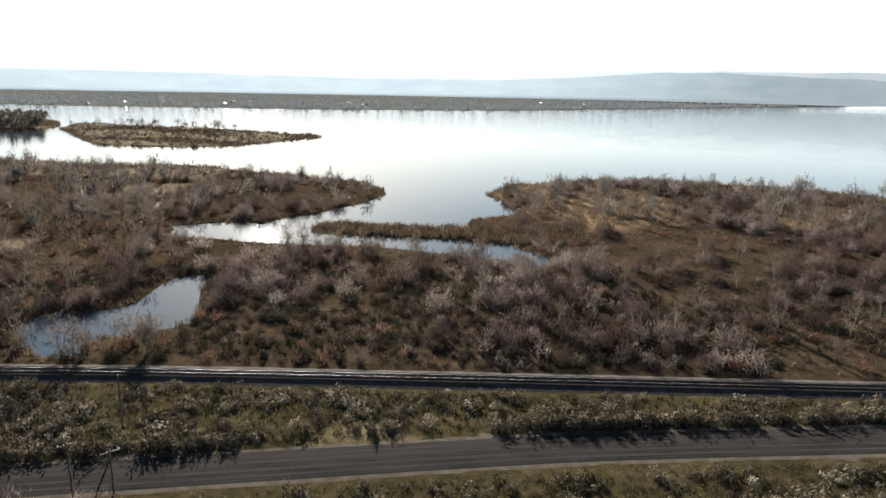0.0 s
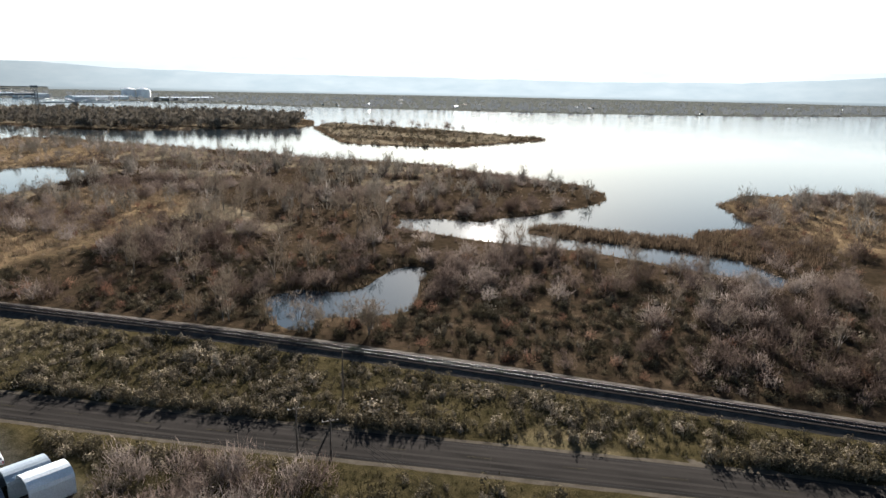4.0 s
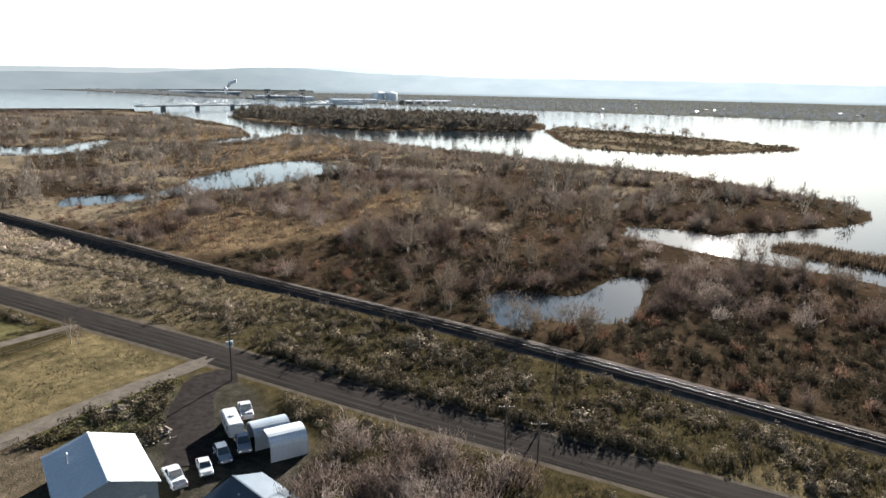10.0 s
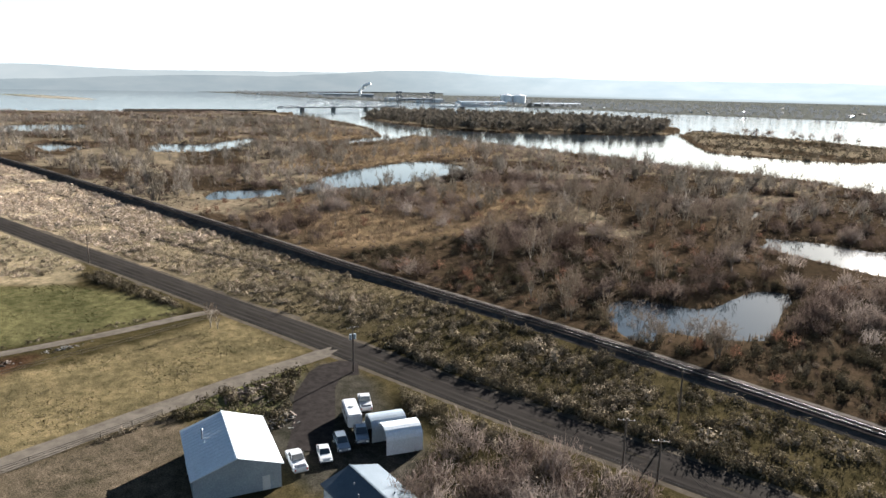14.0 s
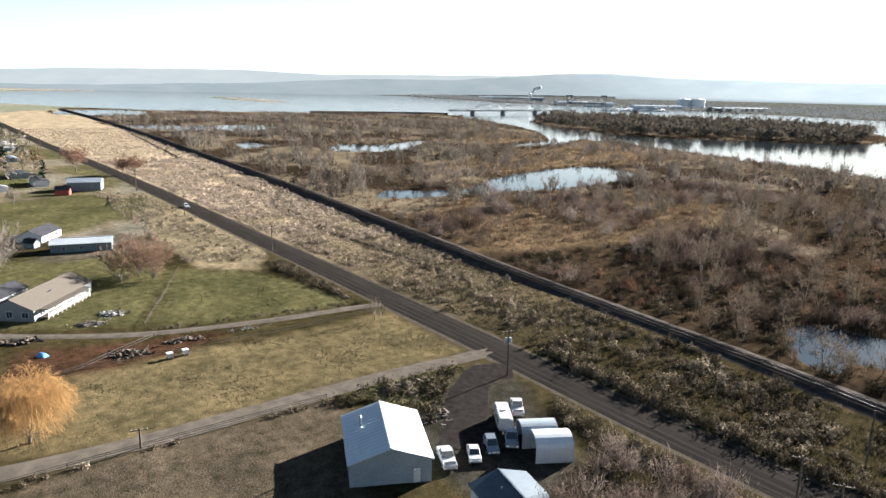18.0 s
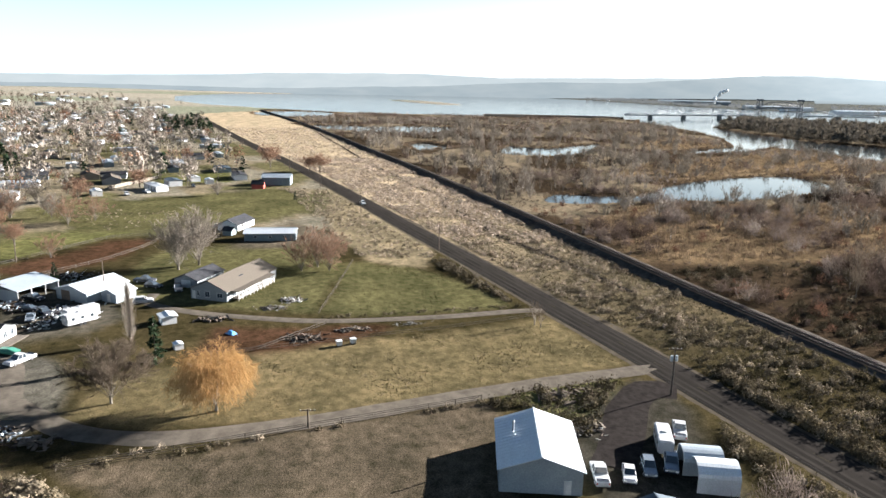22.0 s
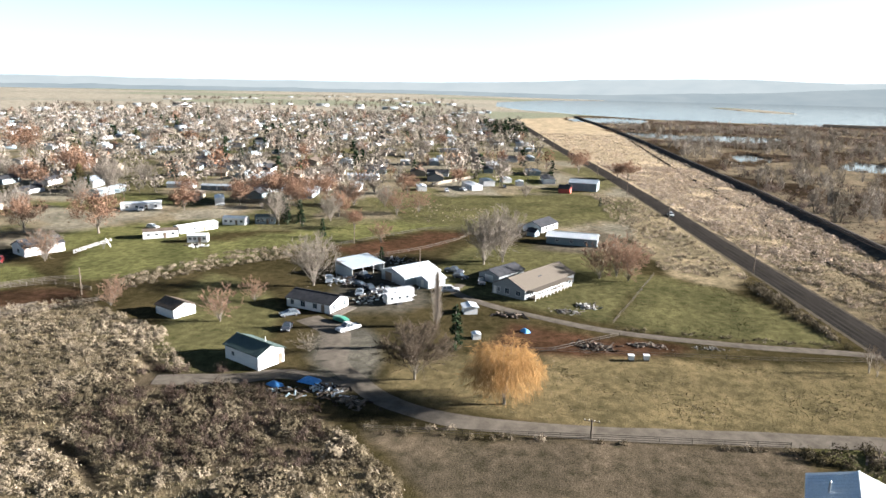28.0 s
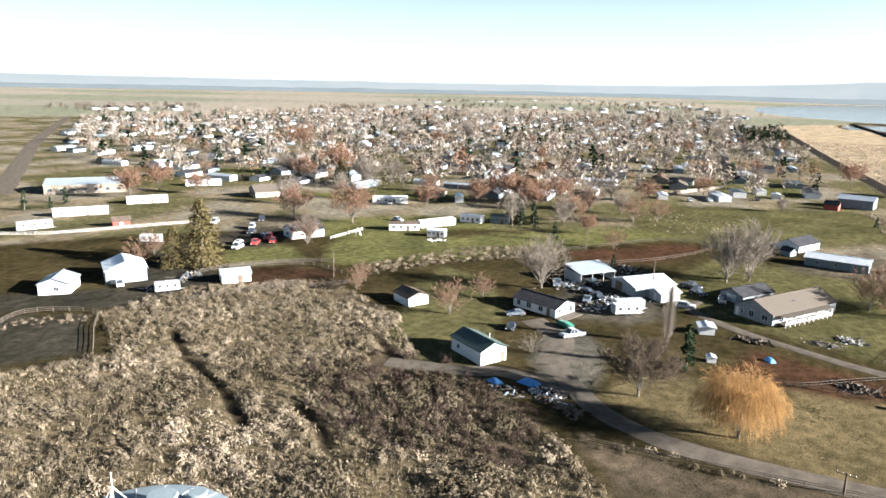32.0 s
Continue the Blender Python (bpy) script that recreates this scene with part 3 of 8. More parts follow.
# cover: base colour of soil and low growth by region, one with painted shade
WET, DRY, PALE = (0.044, 0.033, 0.025), (0.046, 0.039, 0.023), (0.36, 0.3, 0.24)
GREEN, LAWN, TAN = (0.1, 0.104, 0.05), (0.088, 0.086, 0.047), (0.128, 0.107, 0.067)
DIRT, DARK, RED, GREY = (0.085, 0.071, 0.058), (0.042, 0.04, 0.037), (0.062, 0.036, 0.026), (0.1, 0.088, 0.076)
REED_G = (0.17, 0.126, 0.086)
COVERS = [
    (LAWN, [(-160, 14), (-207, 27), (-199, 46), (-178, 56), (-156, 61), (-155, 36)]),
    (LAWN, [(-174, -27), (-165, 2), (-161, 13), (-207, 25), (-240, 20), (-235, -30), (-195, -38)]),
    (TAN, [(-115, -30), (-130, -28), (-136, -4), (-139, 19), (-142, 46), (-146, 67), (-116, 72), (-114, 52), (-109, 26), (-107, 2), (-109, -17)]),
    (DIRT, [(-98, -27), (-103, 9), (-108, 38), (-93, 40), (-70, 30), (-76, -9), (-84, -15)]),
    (GREEN, [(-108, 42), (-112, 57), (-111, 66), (-96, 55), (-100, 45)]),
    (DARK, [(-102, 58), (-109, 70), (-104, 74), (-96, 72), (-84, 68), (-70, 64), (-64, 54), (-72, 44), (-85, 44)]),
    (RED, [(-138, -14), (-155, -9), (-150, 14), (-148, 30), (-142, 22), (-137, 4), (-136, -8)]),
    (GREEN, [(-176, -143), (-198, -151), (-211, -138), (-207, -116), (-189, -104), (-165, -119), (-162, -131)]),
    (GREEN, [(-213, -120), (-244, -94), (-286, -55), (-268, -43), (-222, -76), (-187, -100)]),
    (RED, [(-216, -75), (-253, -48), (-251, -34), (-224, -43), (-206, -59)]),
    (LAWN, [(-121, -80), (-148, -92), (-178, -98), (-168, -76), (-146, -62), (-130, -60), (-114, -56), (-110, -67)]),
    (DARK, [(-89, -180), (-107, -160), (-115, -148), (-103, -139), (-84, -162), (-60, -190)]),
    (DARK, [(-82, -159), (-94, -144), (-80, -122), (-56, -136)]),
    ((0.2, 0.17, 0.127), [(-370, 36), (-353, 46), (-221, 56), (-196, 48), (-206, 34), (-259, 25)]),
    (GREY, [(-234, -10), (-281, 12), (-243, 27), (-231, 8)]),
    (LAWN, [(-324, -98), (-351, -43), (-369, 14), (-300, 20), (-272, -20), (-266, -61)]),
    ((0.12, 0.1, 0.066), [(-21, 96), (-16, 102.5), (-9, 103), (-3, 98)]),
    (GREEN, [(-205, -185), (-235, -160), (-262, -128), (-240, -112), (-205, -140), (-190, -158)]),
    (GREEN, [(-265, -230), (-305, -205), (-290, -170), (-255, -195)]),
    (DARK, [(-150, -190), (-156, -186), (-143, -160), (-134, -146), (-124, -134), (-113, -130), (-100, -132), (-116, -160)]),
    (GREEN, [(-146, -157), (-161, -173), (-174, -155), (-161, -139), (-146, -142)]),
    ((0.045, 0.028, 0.021), [(-142, -145), (-147, -143), (-155, -131), (-153, -120), (-147, -111), (-134, -119), (-126, -127)]),
    ((0.05, 0.047, 0.043), [(-160, -182), (-190, -192), (-196, -180), (-180, -164), (-166, -160), (-160, -166)]),
    (GREEN, [(-300, -360), (-340, -330), (-325, -290), (-285, -325)]),
    (GREEN, [(-420, -60), (-455, -20), (-400, -15), (-385, -50)]),
    (GREY, [(-190, -200), (-220, -185), (-215, -175), (-180, -190)]),
    ((0.07, 0.066, 0.06), [(-203, -67), (-213, -56), (-186, -38), (-166, -29), (-156, -36), (-153, -48), (-165, -56)]),
    ((0.09, 0.088, 0.085), [(-150, -50), (-142, -40), (-127, -31), (-114, -31), (-109, -38), (-126, -48)]),
    # darker soil of the brush patch, with the white shed's shadow painted in
    ((0.085, 0.07, 0.055), [(-100, -34), (-114, -58), (-112, -74), (-96, -78), (-80, -60), (-84, -36)]),
    (LAWN, [(-225, -398), (-277, -332), (-246, -294), (-194, -344)]),
    (REED_G, [(-258, 130), (-296, 178), (-284, 225), (-283, 292), (-233, 293), (-197, 240), (-185, 192), (-187, 150), (-192, 124), (-223, 121)]),
    (REED_G, [(-464, 280), (-538, 425), (-585, 502), (-439, 489), (-372, 382), (-403, 351), (-370, 256), (-398, 216)]),
    (REED_G, [(25, 360), (59, 409), (98, 403), (112, 343), (113, 291), (61, 273), (36, 277), (15, 274)]),
    (REED_G, [(137, 355), (189, 344), (230, 307), (179, 274), (133, 280)]),
    (REED_G, [(-697, 386), (-762, 493), (-690, 510), (-590, 440), (-581, 351)]),
]
SAGE_FIELD = [(-30, -160), (-60, -128), (-82, -118), (-96, -142), (-122, -142), (-148, -118), (-132, -84), (-113, -66), (-106, -45), (-96, -30), (-85, -17), (-60, -20), (-30, -60)]
STRIP = np.vstack([ROAD[::6], RAIL[::-6]])
TRAILS = [[(-98, -120), (-89, -105), (-85, -95), (-82, -87), (-77, -78), (-75, -74)], [(-85, -73), (-82, -66), (-76, -58), (-75, -55)], [(-117, -78), (-109, -68), (-100, -62)]]
GULLY = spline([(-830, 62), (-594, 71), (-500, 74), (-418, 80), (-370, 82), (-334, 90), (-310, 83), (-286, 85), (-242, 85.5), (-200, 93), (-159, 99)], 6.0)

LANES = [
    ([(-114, 76), (-113, 70), (-111.5, 52), (-108.5, 30), (-105.5, 10), (-104.4, -8), (-105.5, -18), (-110, -28), (-117, -35), (-124, -42)], 2.3, 'pale gravel driveway along the mown field', 'gravel'),
    ([(-124, -42), (-132, -44), (-140, -47), (-147, -56)], 3.2, 'grey gravel turning place by the houses', 'gravel'),
    ([(-112, -34), (-116, -47), (-112, -56), (-108, -70)], 2.2, 'dirt track past the white shed', 'gravel'),
    ([(-152, 68), (-152.5, 60), (-152, 40), (-154.5, 14), (-162, -6), (-168, -17), (-176, -26), (-184, -26)], 1.5, 'narrow gravel lane to the house', 'gravel'),
    ([(-103, 74), (-105, 69), (-99, 62), (-90, 56), (-82, 50)], 3.4, 'dark packed gravel yard entry', 'darkbed'),
    ([(-175, -338), (-260, -475), (-355, -625), (-503, -842), (-640, -1040)], 5.5, 'broad pale asphalt street into the town', 'gravel'),
]

# ---- ground ----
def make_ground():
    yaw = np.radians(np.concatenate([np.arange(-38, 158, 0.45), np.arange(160, 320, 4.0)]))
    r = 10 * (4930 / 10) ** np.linspace(0, 1, 310)
    rr, aa = np.meshgrid(r, yaw, indexing="ij")
    pts = np.c_[(-rr * np.sin(aa)).ravel(), (rr * np.cos(aa)).ravel()]
    w = water_depth(pts)
    # uneven banks
    wob = np.array([noise.noise((x * 0.06, y * 0.06, 0.0)) + 0.6 * noise.noise((x * 0.17, y * 0.17, 3.0)) for x, y in pts[::1]])
    far = np.hypot(pts[:, 0], pts[:, 1])
    w = w + wob * np.clip(far / 120, 1, 5)
    z = np.where(w > 0, -0.7 - np.minimum(w * 0.25, 2.2), -0.7 + np.minimum(-w * 0.22, 0.7))
    z += np.where(w < -6, wob * 0.22, 0)
    # flat beds for the road and the line
    dr, dt = far_from(pts, ROAD[::3]), far_from(pts, RAIL[::3])
    z = np.where(dr < 7, 0.0 + (z - 0.0) * np.clip((dr - 5.5) / 1.5, 0, 1), z)
    z = np.where(dt < 6, -0.05 + (z + 0.05) * np.clip((dt - 4) / 2, 0, 1), z)
    dg = far_from(pts, GULLY[::2])
    z -= np.where((dg < 3) & (dr > 7), 0.6 * (1 - (dg / 3) ** 2), 0)
    for ln in TRAILS:
        z -= 0.5 * np.clip(1.6 - far_from(pts, spline(ln, 3.0)), 0, 1)
    for ln, half, _, _ in LANES:
        d = far_from(pts, spline(ln, 6.0))
        z = np.where(d < half + 3, z * np.clip((d - half - 0.8) / 2.2, 0, 1), z)
    z = np.where(w < -6, np.maximum(z, -0.5), z)
    # a ditch in front of the railway bank
    front = pts[:, 1] < np.interp(pts[:, 0], RAIL[::-1, 0], RAIL[::-1, 1])
    z = np.where(front & (dt > 4) & (dt < 10), z - 0.5 * bank(pts[:, 0]) * np.clip(1 - np.abs(dt - 7) / 3, 0, 1), z)
    # the land behind rises gently
    z += np.clip((far - 1500) / 3400, 0, 1) ** 1.5 * np.clip(-w / 900, 0, 1) * 22
    land = np.full((len(pts), 3), DRY)
    north = (pts[:, 1] > np.interp(pts[:, 0], RAIL[::-1, 0], RAIL[::-1, 1]) + 3) & (pts[:, 0] > -1600)
    north |= pts[:, 1] > 900
    land[north] = WET
    tussock = np.array([noise.noise((x * 0.012, y * 0.02, 41.0)) for x, y in pts])
    land[north & (tussock > 0.02) & (far > 260) & (pts[:, 0] < -140)] = (0.155, 0.13, 0.105)
    strip = inside(pts, STRIP)
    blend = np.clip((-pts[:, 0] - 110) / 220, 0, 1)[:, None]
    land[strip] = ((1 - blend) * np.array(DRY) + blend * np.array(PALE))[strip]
    land[inside(pts, SAGE_FIELD)] = (0.13, 0.108, 0.08)
    town = (~north) & (far > 260) & (pts[:, 1] < np.interp(pts[:, 0], ROAD[::-1, 0], ROAD[::-1, 1]))
    lot = np.array([noise.noise((x * 0.022, y * 0.03, 31.0)) for x, y in pts])
    land[town] = (0.17, 0.148, 0.118)
    land[town & (lot > 0.12)] = (0.2, 0.185, 0.165)
    land[town & (lot < -0.1)] = (0.1, 0.096, 0.058)
    # far ground greyed and blued: distance haze painted into its colour
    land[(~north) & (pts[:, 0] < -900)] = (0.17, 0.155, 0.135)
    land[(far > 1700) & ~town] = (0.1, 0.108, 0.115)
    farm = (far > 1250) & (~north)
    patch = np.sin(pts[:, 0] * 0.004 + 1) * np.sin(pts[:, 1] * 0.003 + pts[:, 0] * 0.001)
    # field bands of the plain, lightened with the same painted haze
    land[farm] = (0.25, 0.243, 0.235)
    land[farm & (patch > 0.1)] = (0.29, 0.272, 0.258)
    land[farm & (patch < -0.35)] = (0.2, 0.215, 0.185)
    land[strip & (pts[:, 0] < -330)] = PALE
    for colour, poly in COVERS:
        soft = 6.0 if colour is REED_G else 1.0
        d = signed(pts, poly) + wob * 2.0 * soft
        k = np.clip(d / (2.5 * soft) + 0.5, 0, 1)[:, None]
        land = land * (1 - k) + np.array(colour) * k
    land[w > -1.5] = (0.045, 0.034, 0.024)
    # trails darkened: shade between the bushes painted into the soil colour
    for ln in TRAILS:
        land[far_from(pts, spline(ln, 3.0)) < 1.1] = (0.045, 0.038, 0.03)
    n, m = len(r), len(yaw)
    i = np.arange(n * m).reshape(n, m)
    j = np.roll(i, -1, axis=1)
    faces = np.stack([i[:-1], i[1:], j[1:], j[:-1]], -1).reshape(-1, 4)
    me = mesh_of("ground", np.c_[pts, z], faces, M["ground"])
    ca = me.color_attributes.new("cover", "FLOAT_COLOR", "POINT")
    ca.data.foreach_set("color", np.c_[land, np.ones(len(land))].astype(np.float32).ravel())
    me.polygons.foreach_set("use_smooth", np.ones(len(me.polygons), bool))
    ob = new("ground", me)
    tagged(ob, "dry grassland, wetland soil, lawns and bare dirt", "ground", kind="structure")
    disc = bmesh.new()
    bmesh.ops.create_circle(disc, cap_ends=True, segments=48, radius=10.2)
    bmesh.ops.translate(disc, verts=disc.verts, vec=(0, 0, -0.35))
    tagged(part("ground_middle", disc, M["red_soil"]), "bare soil below the viewpoint", "ground", kind="structure")


make_ground()

bm = bmesh.new()
bmesh.ops.create_circle(bm, cap_ends=True, segments=96, radius=4900)
bmesh.ops.translate(bm, verts=bm.verts, vec=(0, 0, WATER_Z))
tagged(part("water", bm, M["water"]), "calm bright river and marsh ponds mirroring the sky", "water", kind="structure")


# ---- hills on the horizon ----
def ridge(name, radius, knots, material, rough, label):
    """A long ridge round the horizon: heading to the left and height in metres."""
    yaw = np.arange(-60, 175, 0.25)
    k = np.array(knots, float)
    h = np.interp(yaw, k[:, 0], k[:, 1])
    h = np.convolve(np.pad(h, 6, mode="edge"), np.ones(13) / 13, "valid")
    h += np.array([noise.noise((a * 0.35, 0, 5.0)) * rough + noise.noise((a * 1.3, 0, 9.0)) * rough * 0.35 for a in yaw])
    h = np.maximum(h, 3)
    rows = []
    # glowing toe added to cover the ground that the ridge shadows
    toe = np.where(yaw < 48, radius - 700, radius - 30)
    a = np.radians(yaw)
    rows.append(np.c_[-toe * np.sin(a), toe * np.cos(a), np.where(yaw < 48, 12.0, -1.2)])
    low = np.where(yaw < 48, 22.0, 0.0)
    for s, f in ((0.0, 0.0), (0.25, 0.35), (0.55, 0.75), (0.8, 0.95), (1.0, 1.0), (1.25, 0.9)):
        rad = radius + s * 160 + np.array([noise.noise((a * 0.4, s * 3, 1.0)) for a in yaw]) * 40 * (0 < s < 1)
        a = np.radians(yaw)
        rows.append(np.c_[-rad * np.sin(a), rad * np.cos(a), np.maximum(-1 + h * f, low)])
    v = np.concatenate(rows)
    n = len(yaw)
    i = np.arange(len(v)).reshape(-1, n)
    f = np.stack([i[:-1, :-1], i[1:, :-1], i[1:, 1:], i[:-1, 1:]], -1).reshape(-1, 4)
    me = mesh_of(name, v, f, material)
    me.polygons.foreach_set("use_smooth", np.ones(len(me.polygons), bool))
    tagged(new(name, me), label, "hills", kind="structure")


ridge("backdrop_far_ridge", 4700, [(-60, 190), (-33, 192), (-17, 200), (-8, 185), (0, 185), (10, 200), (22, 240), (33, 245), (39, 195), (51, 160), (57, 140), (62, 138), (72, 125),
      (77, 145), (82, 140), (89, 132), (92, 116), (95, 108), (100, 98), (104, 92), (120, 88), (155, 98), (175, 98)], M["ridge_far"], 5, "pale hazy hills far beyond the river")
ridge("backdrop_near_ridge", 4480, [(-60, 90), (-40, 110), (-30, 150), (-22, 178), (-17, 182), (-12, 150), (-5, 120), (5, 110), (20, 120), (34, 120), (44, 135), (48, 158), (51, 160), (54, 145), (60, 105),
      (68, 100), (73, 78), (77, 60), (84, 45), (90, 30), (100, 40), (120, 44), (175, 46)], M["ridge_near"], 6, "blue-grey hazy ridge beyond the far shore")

# ---- road and railway ----
def strip(name, line, profile, material, label, category, parent=None, kind="structure", raised=False):
    v, f = sweep(line, profile)
    if raised:
        v[:, 2] += np.where(v[:, 2] > 0, 1.0, 0.0) * bank(v[:, 0])
    ob = new(name, mesh_of(name, v, f, material))
    if parent:
        ob.parent = parent
        if label:
            tagged(ob, label)
    else:
        tagged(ob, label, category, kind=kind)
    return ob


road = strip("road", ROAD, [(5.3, -0.12), (4.0, 0.07), (0, 0.13), (-4.0, 0.07), (-5.3, -0.12)], M["asphalt"], "worn grey two-lane asphalt road", "road")
strip("shoulder", ROAD, [(6.4, -0.06), (4.0, 0.055), (3.9, 0.05)], M["verge"], "dusty gravel shoulder", "", road)
strip("shoulder", ROAD, [(-3.9, 0.05), (-4.0, 0.055), (-6.4, -0.06)], M["verge"], "dusty gravel shoulder", "", road)
for o in (2.65, 1.05, -1.05, -2.65):
    z = 0.13 - 0.015 * abs(o) + 0.006
    strip("wheel_track", ROAD, [(o + 0.32, z), (o - 0.32, z)], M["asphalt_worn"], "paler tyre-worn strip", "", road)
strip("edge_line", ROAD, [(3.52, 0.088), (3.46, 0.088)], M["paint_white"], "faded edge line", "", road)
strip("edge_line", ROAD, [(-3.46, 0.088), (-3.52, 0.088)], M["paint_white"], "faded edge line", "", road)
dash = spline(ROAD[::4], 3.0)
for n in range(0, len(dash) - 3, 4):
    if dash[n, 0] > -420:
        strip("centre_dash", dash[n:n + 2], [(0.045, 0.142), (-0.045, 0.142)], M["paint_yellow"], "", "", road)

for n in range(0, len(dash) - 3, 4):
    if dash[n, 0] < 110 and dash[n, 0] > -200:
        c, d = dash[n], dash[n + 1] - dash[n]
        d = d / np.linalg.norm(d)
        bm = bmesh.new()
        rows = []
        for o in (-3.7, -1.4, 0.3, 2.1, 3.7):
            q = c + np.array([-d[1], d[0]]) * o + d * rng.normal(0, 0.1)
            rows.append([bm.verts.new((*(q + d * k), 0.13 - 0.015 * abs(o) + 0.008)) for k in (-0.045, 0.045)])
        for a, b in zip(rows, rows[1:]):
            bm.faces.new((a[0], b[0], b[1], a[1]))
        part("crack_seal", bm, M["asphalt_worn"], road)

line = strip("railway", RAIL, [(-5.6, -0.3), (-3.6, 0.15), (-2.3, 0.45), (-1.5, 0.6), (1.5, 0.6), (2.3, 0.4), (6.2, -0.55)][::-1], M["ballast"], "single railway track on a grey ballast bed", "railway", raised=True)
strip("ballast_crown", RAIL, [(2.0, 0.575), (1.5, 0.63), (-1.5, 0.63), (-2.0, 0.575)], M["darkbed"], "dark oil-stained ballast", "", line, raised=True)
for side in (0.7525, -0.7525):
    strip("rail", RAIL, [(side + 0.07, 0.66), (side + 0.036, 0.70), (side + 0.036, 0.85), (side - 0.036, 0.85), (side - 0.036, 0.70), (side - 0.07, 0.66)], M["rail"], "worn steel rail", "", line, raised=True)
tl = spline(RAIL[::4], 0.62)
tl = tl[tl[:, 0] > -520]
td = np.gradient(tl, axis=0)
td /= np.linalg.norm(td, axis=1, keepdims=True)
tn = np.c_[-td[:, 1], td[:, 0]]
cv = []
for sx, sy, sz in ((-1, -1, 0), (1, -1, 0), (1, 1, 0), (-1, 1, 0), (-1, -1, 1), (1, -1, 1), (1, 1, 1), (-1, 1, 1)):
    cv.append(np.c_[tl + tn * (1.3 * sx) + td * (0.115 * sy), 0.56 + 0.11 * sz + bank(tl[:, 0])])
cv = np.stack(cv, 1).reshape(-1, 3)
q = np.array([(4, 5, 6, 7), (0, 1, 5, 4), (1, 2, 6, 5), (2, 3, 7, 6), (3, 0, 4, 7)])
ties = new("tie", mesh_of("tie", cv, (np.arange(len(tl))[:, None, None] * 8 + q).reshape(-1, 4), M["tie"]))
ties.parent = line
tagged(ties, "dark creosoted wooden ties", kind="stuff")


def lane(points, half, label, material="gravel", z=0.09):
    ln = spline(points, 2.0)
    w = [half * (1 + 0.18 * noise.noise((p[0] * 0.1, p[1] * 0.1, 2.0))) for p in ln]
    v, f = sweep(ln, [(half, z - 0.08), (half * 0.5, z + 0.02), (0, z), (-half * 0.5, z + 0.02), (-half, z - 0.08)])
    v = v.reshape(5, len(ln), 3)
    for i in range(len(ln)):
        c = v[2, i, :2].copy()
        v[:, i, :2] = c + (v[:, i, :2] - c) * (w[i] / half)
    tagged(new("driveway", mesh_of("driveway", v.reshape(-1, 3), f, M[material])), label, "driveway", kind="structure")


for pts_, half_, label_, material_ in LANES:
    lane(pts_, half_, label_, material_)

# ---- plants ----
def blades(n, root, reach, height, width, lean=0.6, kink=False, curve=0.0):
    """n narrow leaves that rise from a root disc and lean outwards: verts and triangles."""
    a = rng.uniform(0, 2 * np.pi, n)
    out = np.c_[np.cos(a), np.sin(a)]
    r0 = rng.uniform(0, 1, n) ** 0.5 * root
    r1 = r0 + rng.uniform(0.2, 1, n) * reach * lean
    h = height * rng.uniform(0.55, 1, n)
    base = np.c_[out * r0[:, None], np.zeros(n)]
    tip = np.c_[out * r1[:, None] + rng.normal(0, 0.1 * reach, (n, 2)), h]
    b = a + rng.uniform(0.6, 2.5, n)
    side = np.c_[np.cos(b), np.sin(b), np.zeros(n)] * (width * rng.uniform(0.6, 1.2, n))[:, None] / 2
    if kink:
        mid = base * 0.35 + tip * 0.65 + np.c_[np.zeros((n, 2)), h * 0.12]
        v = np.stack([base, mid + side, tip, mid - side], 1).reshape(-1, 3)
        f = (np.arange(n)[:, None, None] * 4 + np.array([(0, 1, 2), (0, 2, 3)])).reshape(-1, 3)
    else:
        v = np.stack([base - side, base + side, tip], 1).reshape(-1, 3)
        f = np.arange(3 * n).reshape(-1, 3)
    return v, f


def clump(n, wide, high, length, width, spread=0.9, rise=0.7, low=0.0, fill=0.55, lying=0.85):
    """A rounded mass of small leaves or twigs."""
    u = rng.normal(0, 1, (n, 3))
    u[:, 2] = np.abs(u[:, 2]) * 1.1
    u /= np.linalg.norm(u, axis=1, keepdims=True)
    a = np.arctan2(u[:, 1], u[:, 0])
    lump = 1 + 0.2 * np.sin(2 * a + rng.uniform(0, 6)) + 0.14 * np.sin(3 * a + rng.uniform(0, 6)) + 0.1 * np.sin(5 * a + 4 * u[:, 2] + rng.uniform(0, 6))
    c = u * (rng.uniform(fill, 1.0, n) * lump)[:, None] * (wide, wide, high - low) + (0, 0, low)
    # most leaves lie on the mass like shingles, the rest stand out of it
    face = u * (1, 1, 0.8) + (0, 0, 0.2) + rng.normal(0, 0.2, (n, 3))
    face /= np.linalg.norm(face, axis=1, keepdims=True)
    out = u * (spread, spread, 0.5) + (0, 0, rise) + rng.normal(0, 0.3, (n, 3))
    flat = rng.uniform(0, 1, (n, 1)) < lying
    d = np.where(flat, out - face * (out * face).sum(1, keepdims=True) + rng.normal(0, 0.1, (n, 3)), out)
    d *= rng.uniform(0.6, 1.25, n)[:, None] * length / np.linalg.norm(d, axis=1, keepdims=True)
    side = np.cross(d, np.where(flat, face, rng.normal(0, 1, (n, 3))))
    side *= (width * rng.uniform(0.6, 1.2, n) / (np.linalg.norm(side, axis=1) + 1e-9))[:, None]
    v = np.stack([c - d * 0.45 - side, c - d * 0.4 + side, c + d * 0.55], 1).reshape(-1, 3)
    v[:, 2] = np.maximum(v[:, 2], 0.0)
    return v, np.arange(3 * n).reshape(-1, 3)


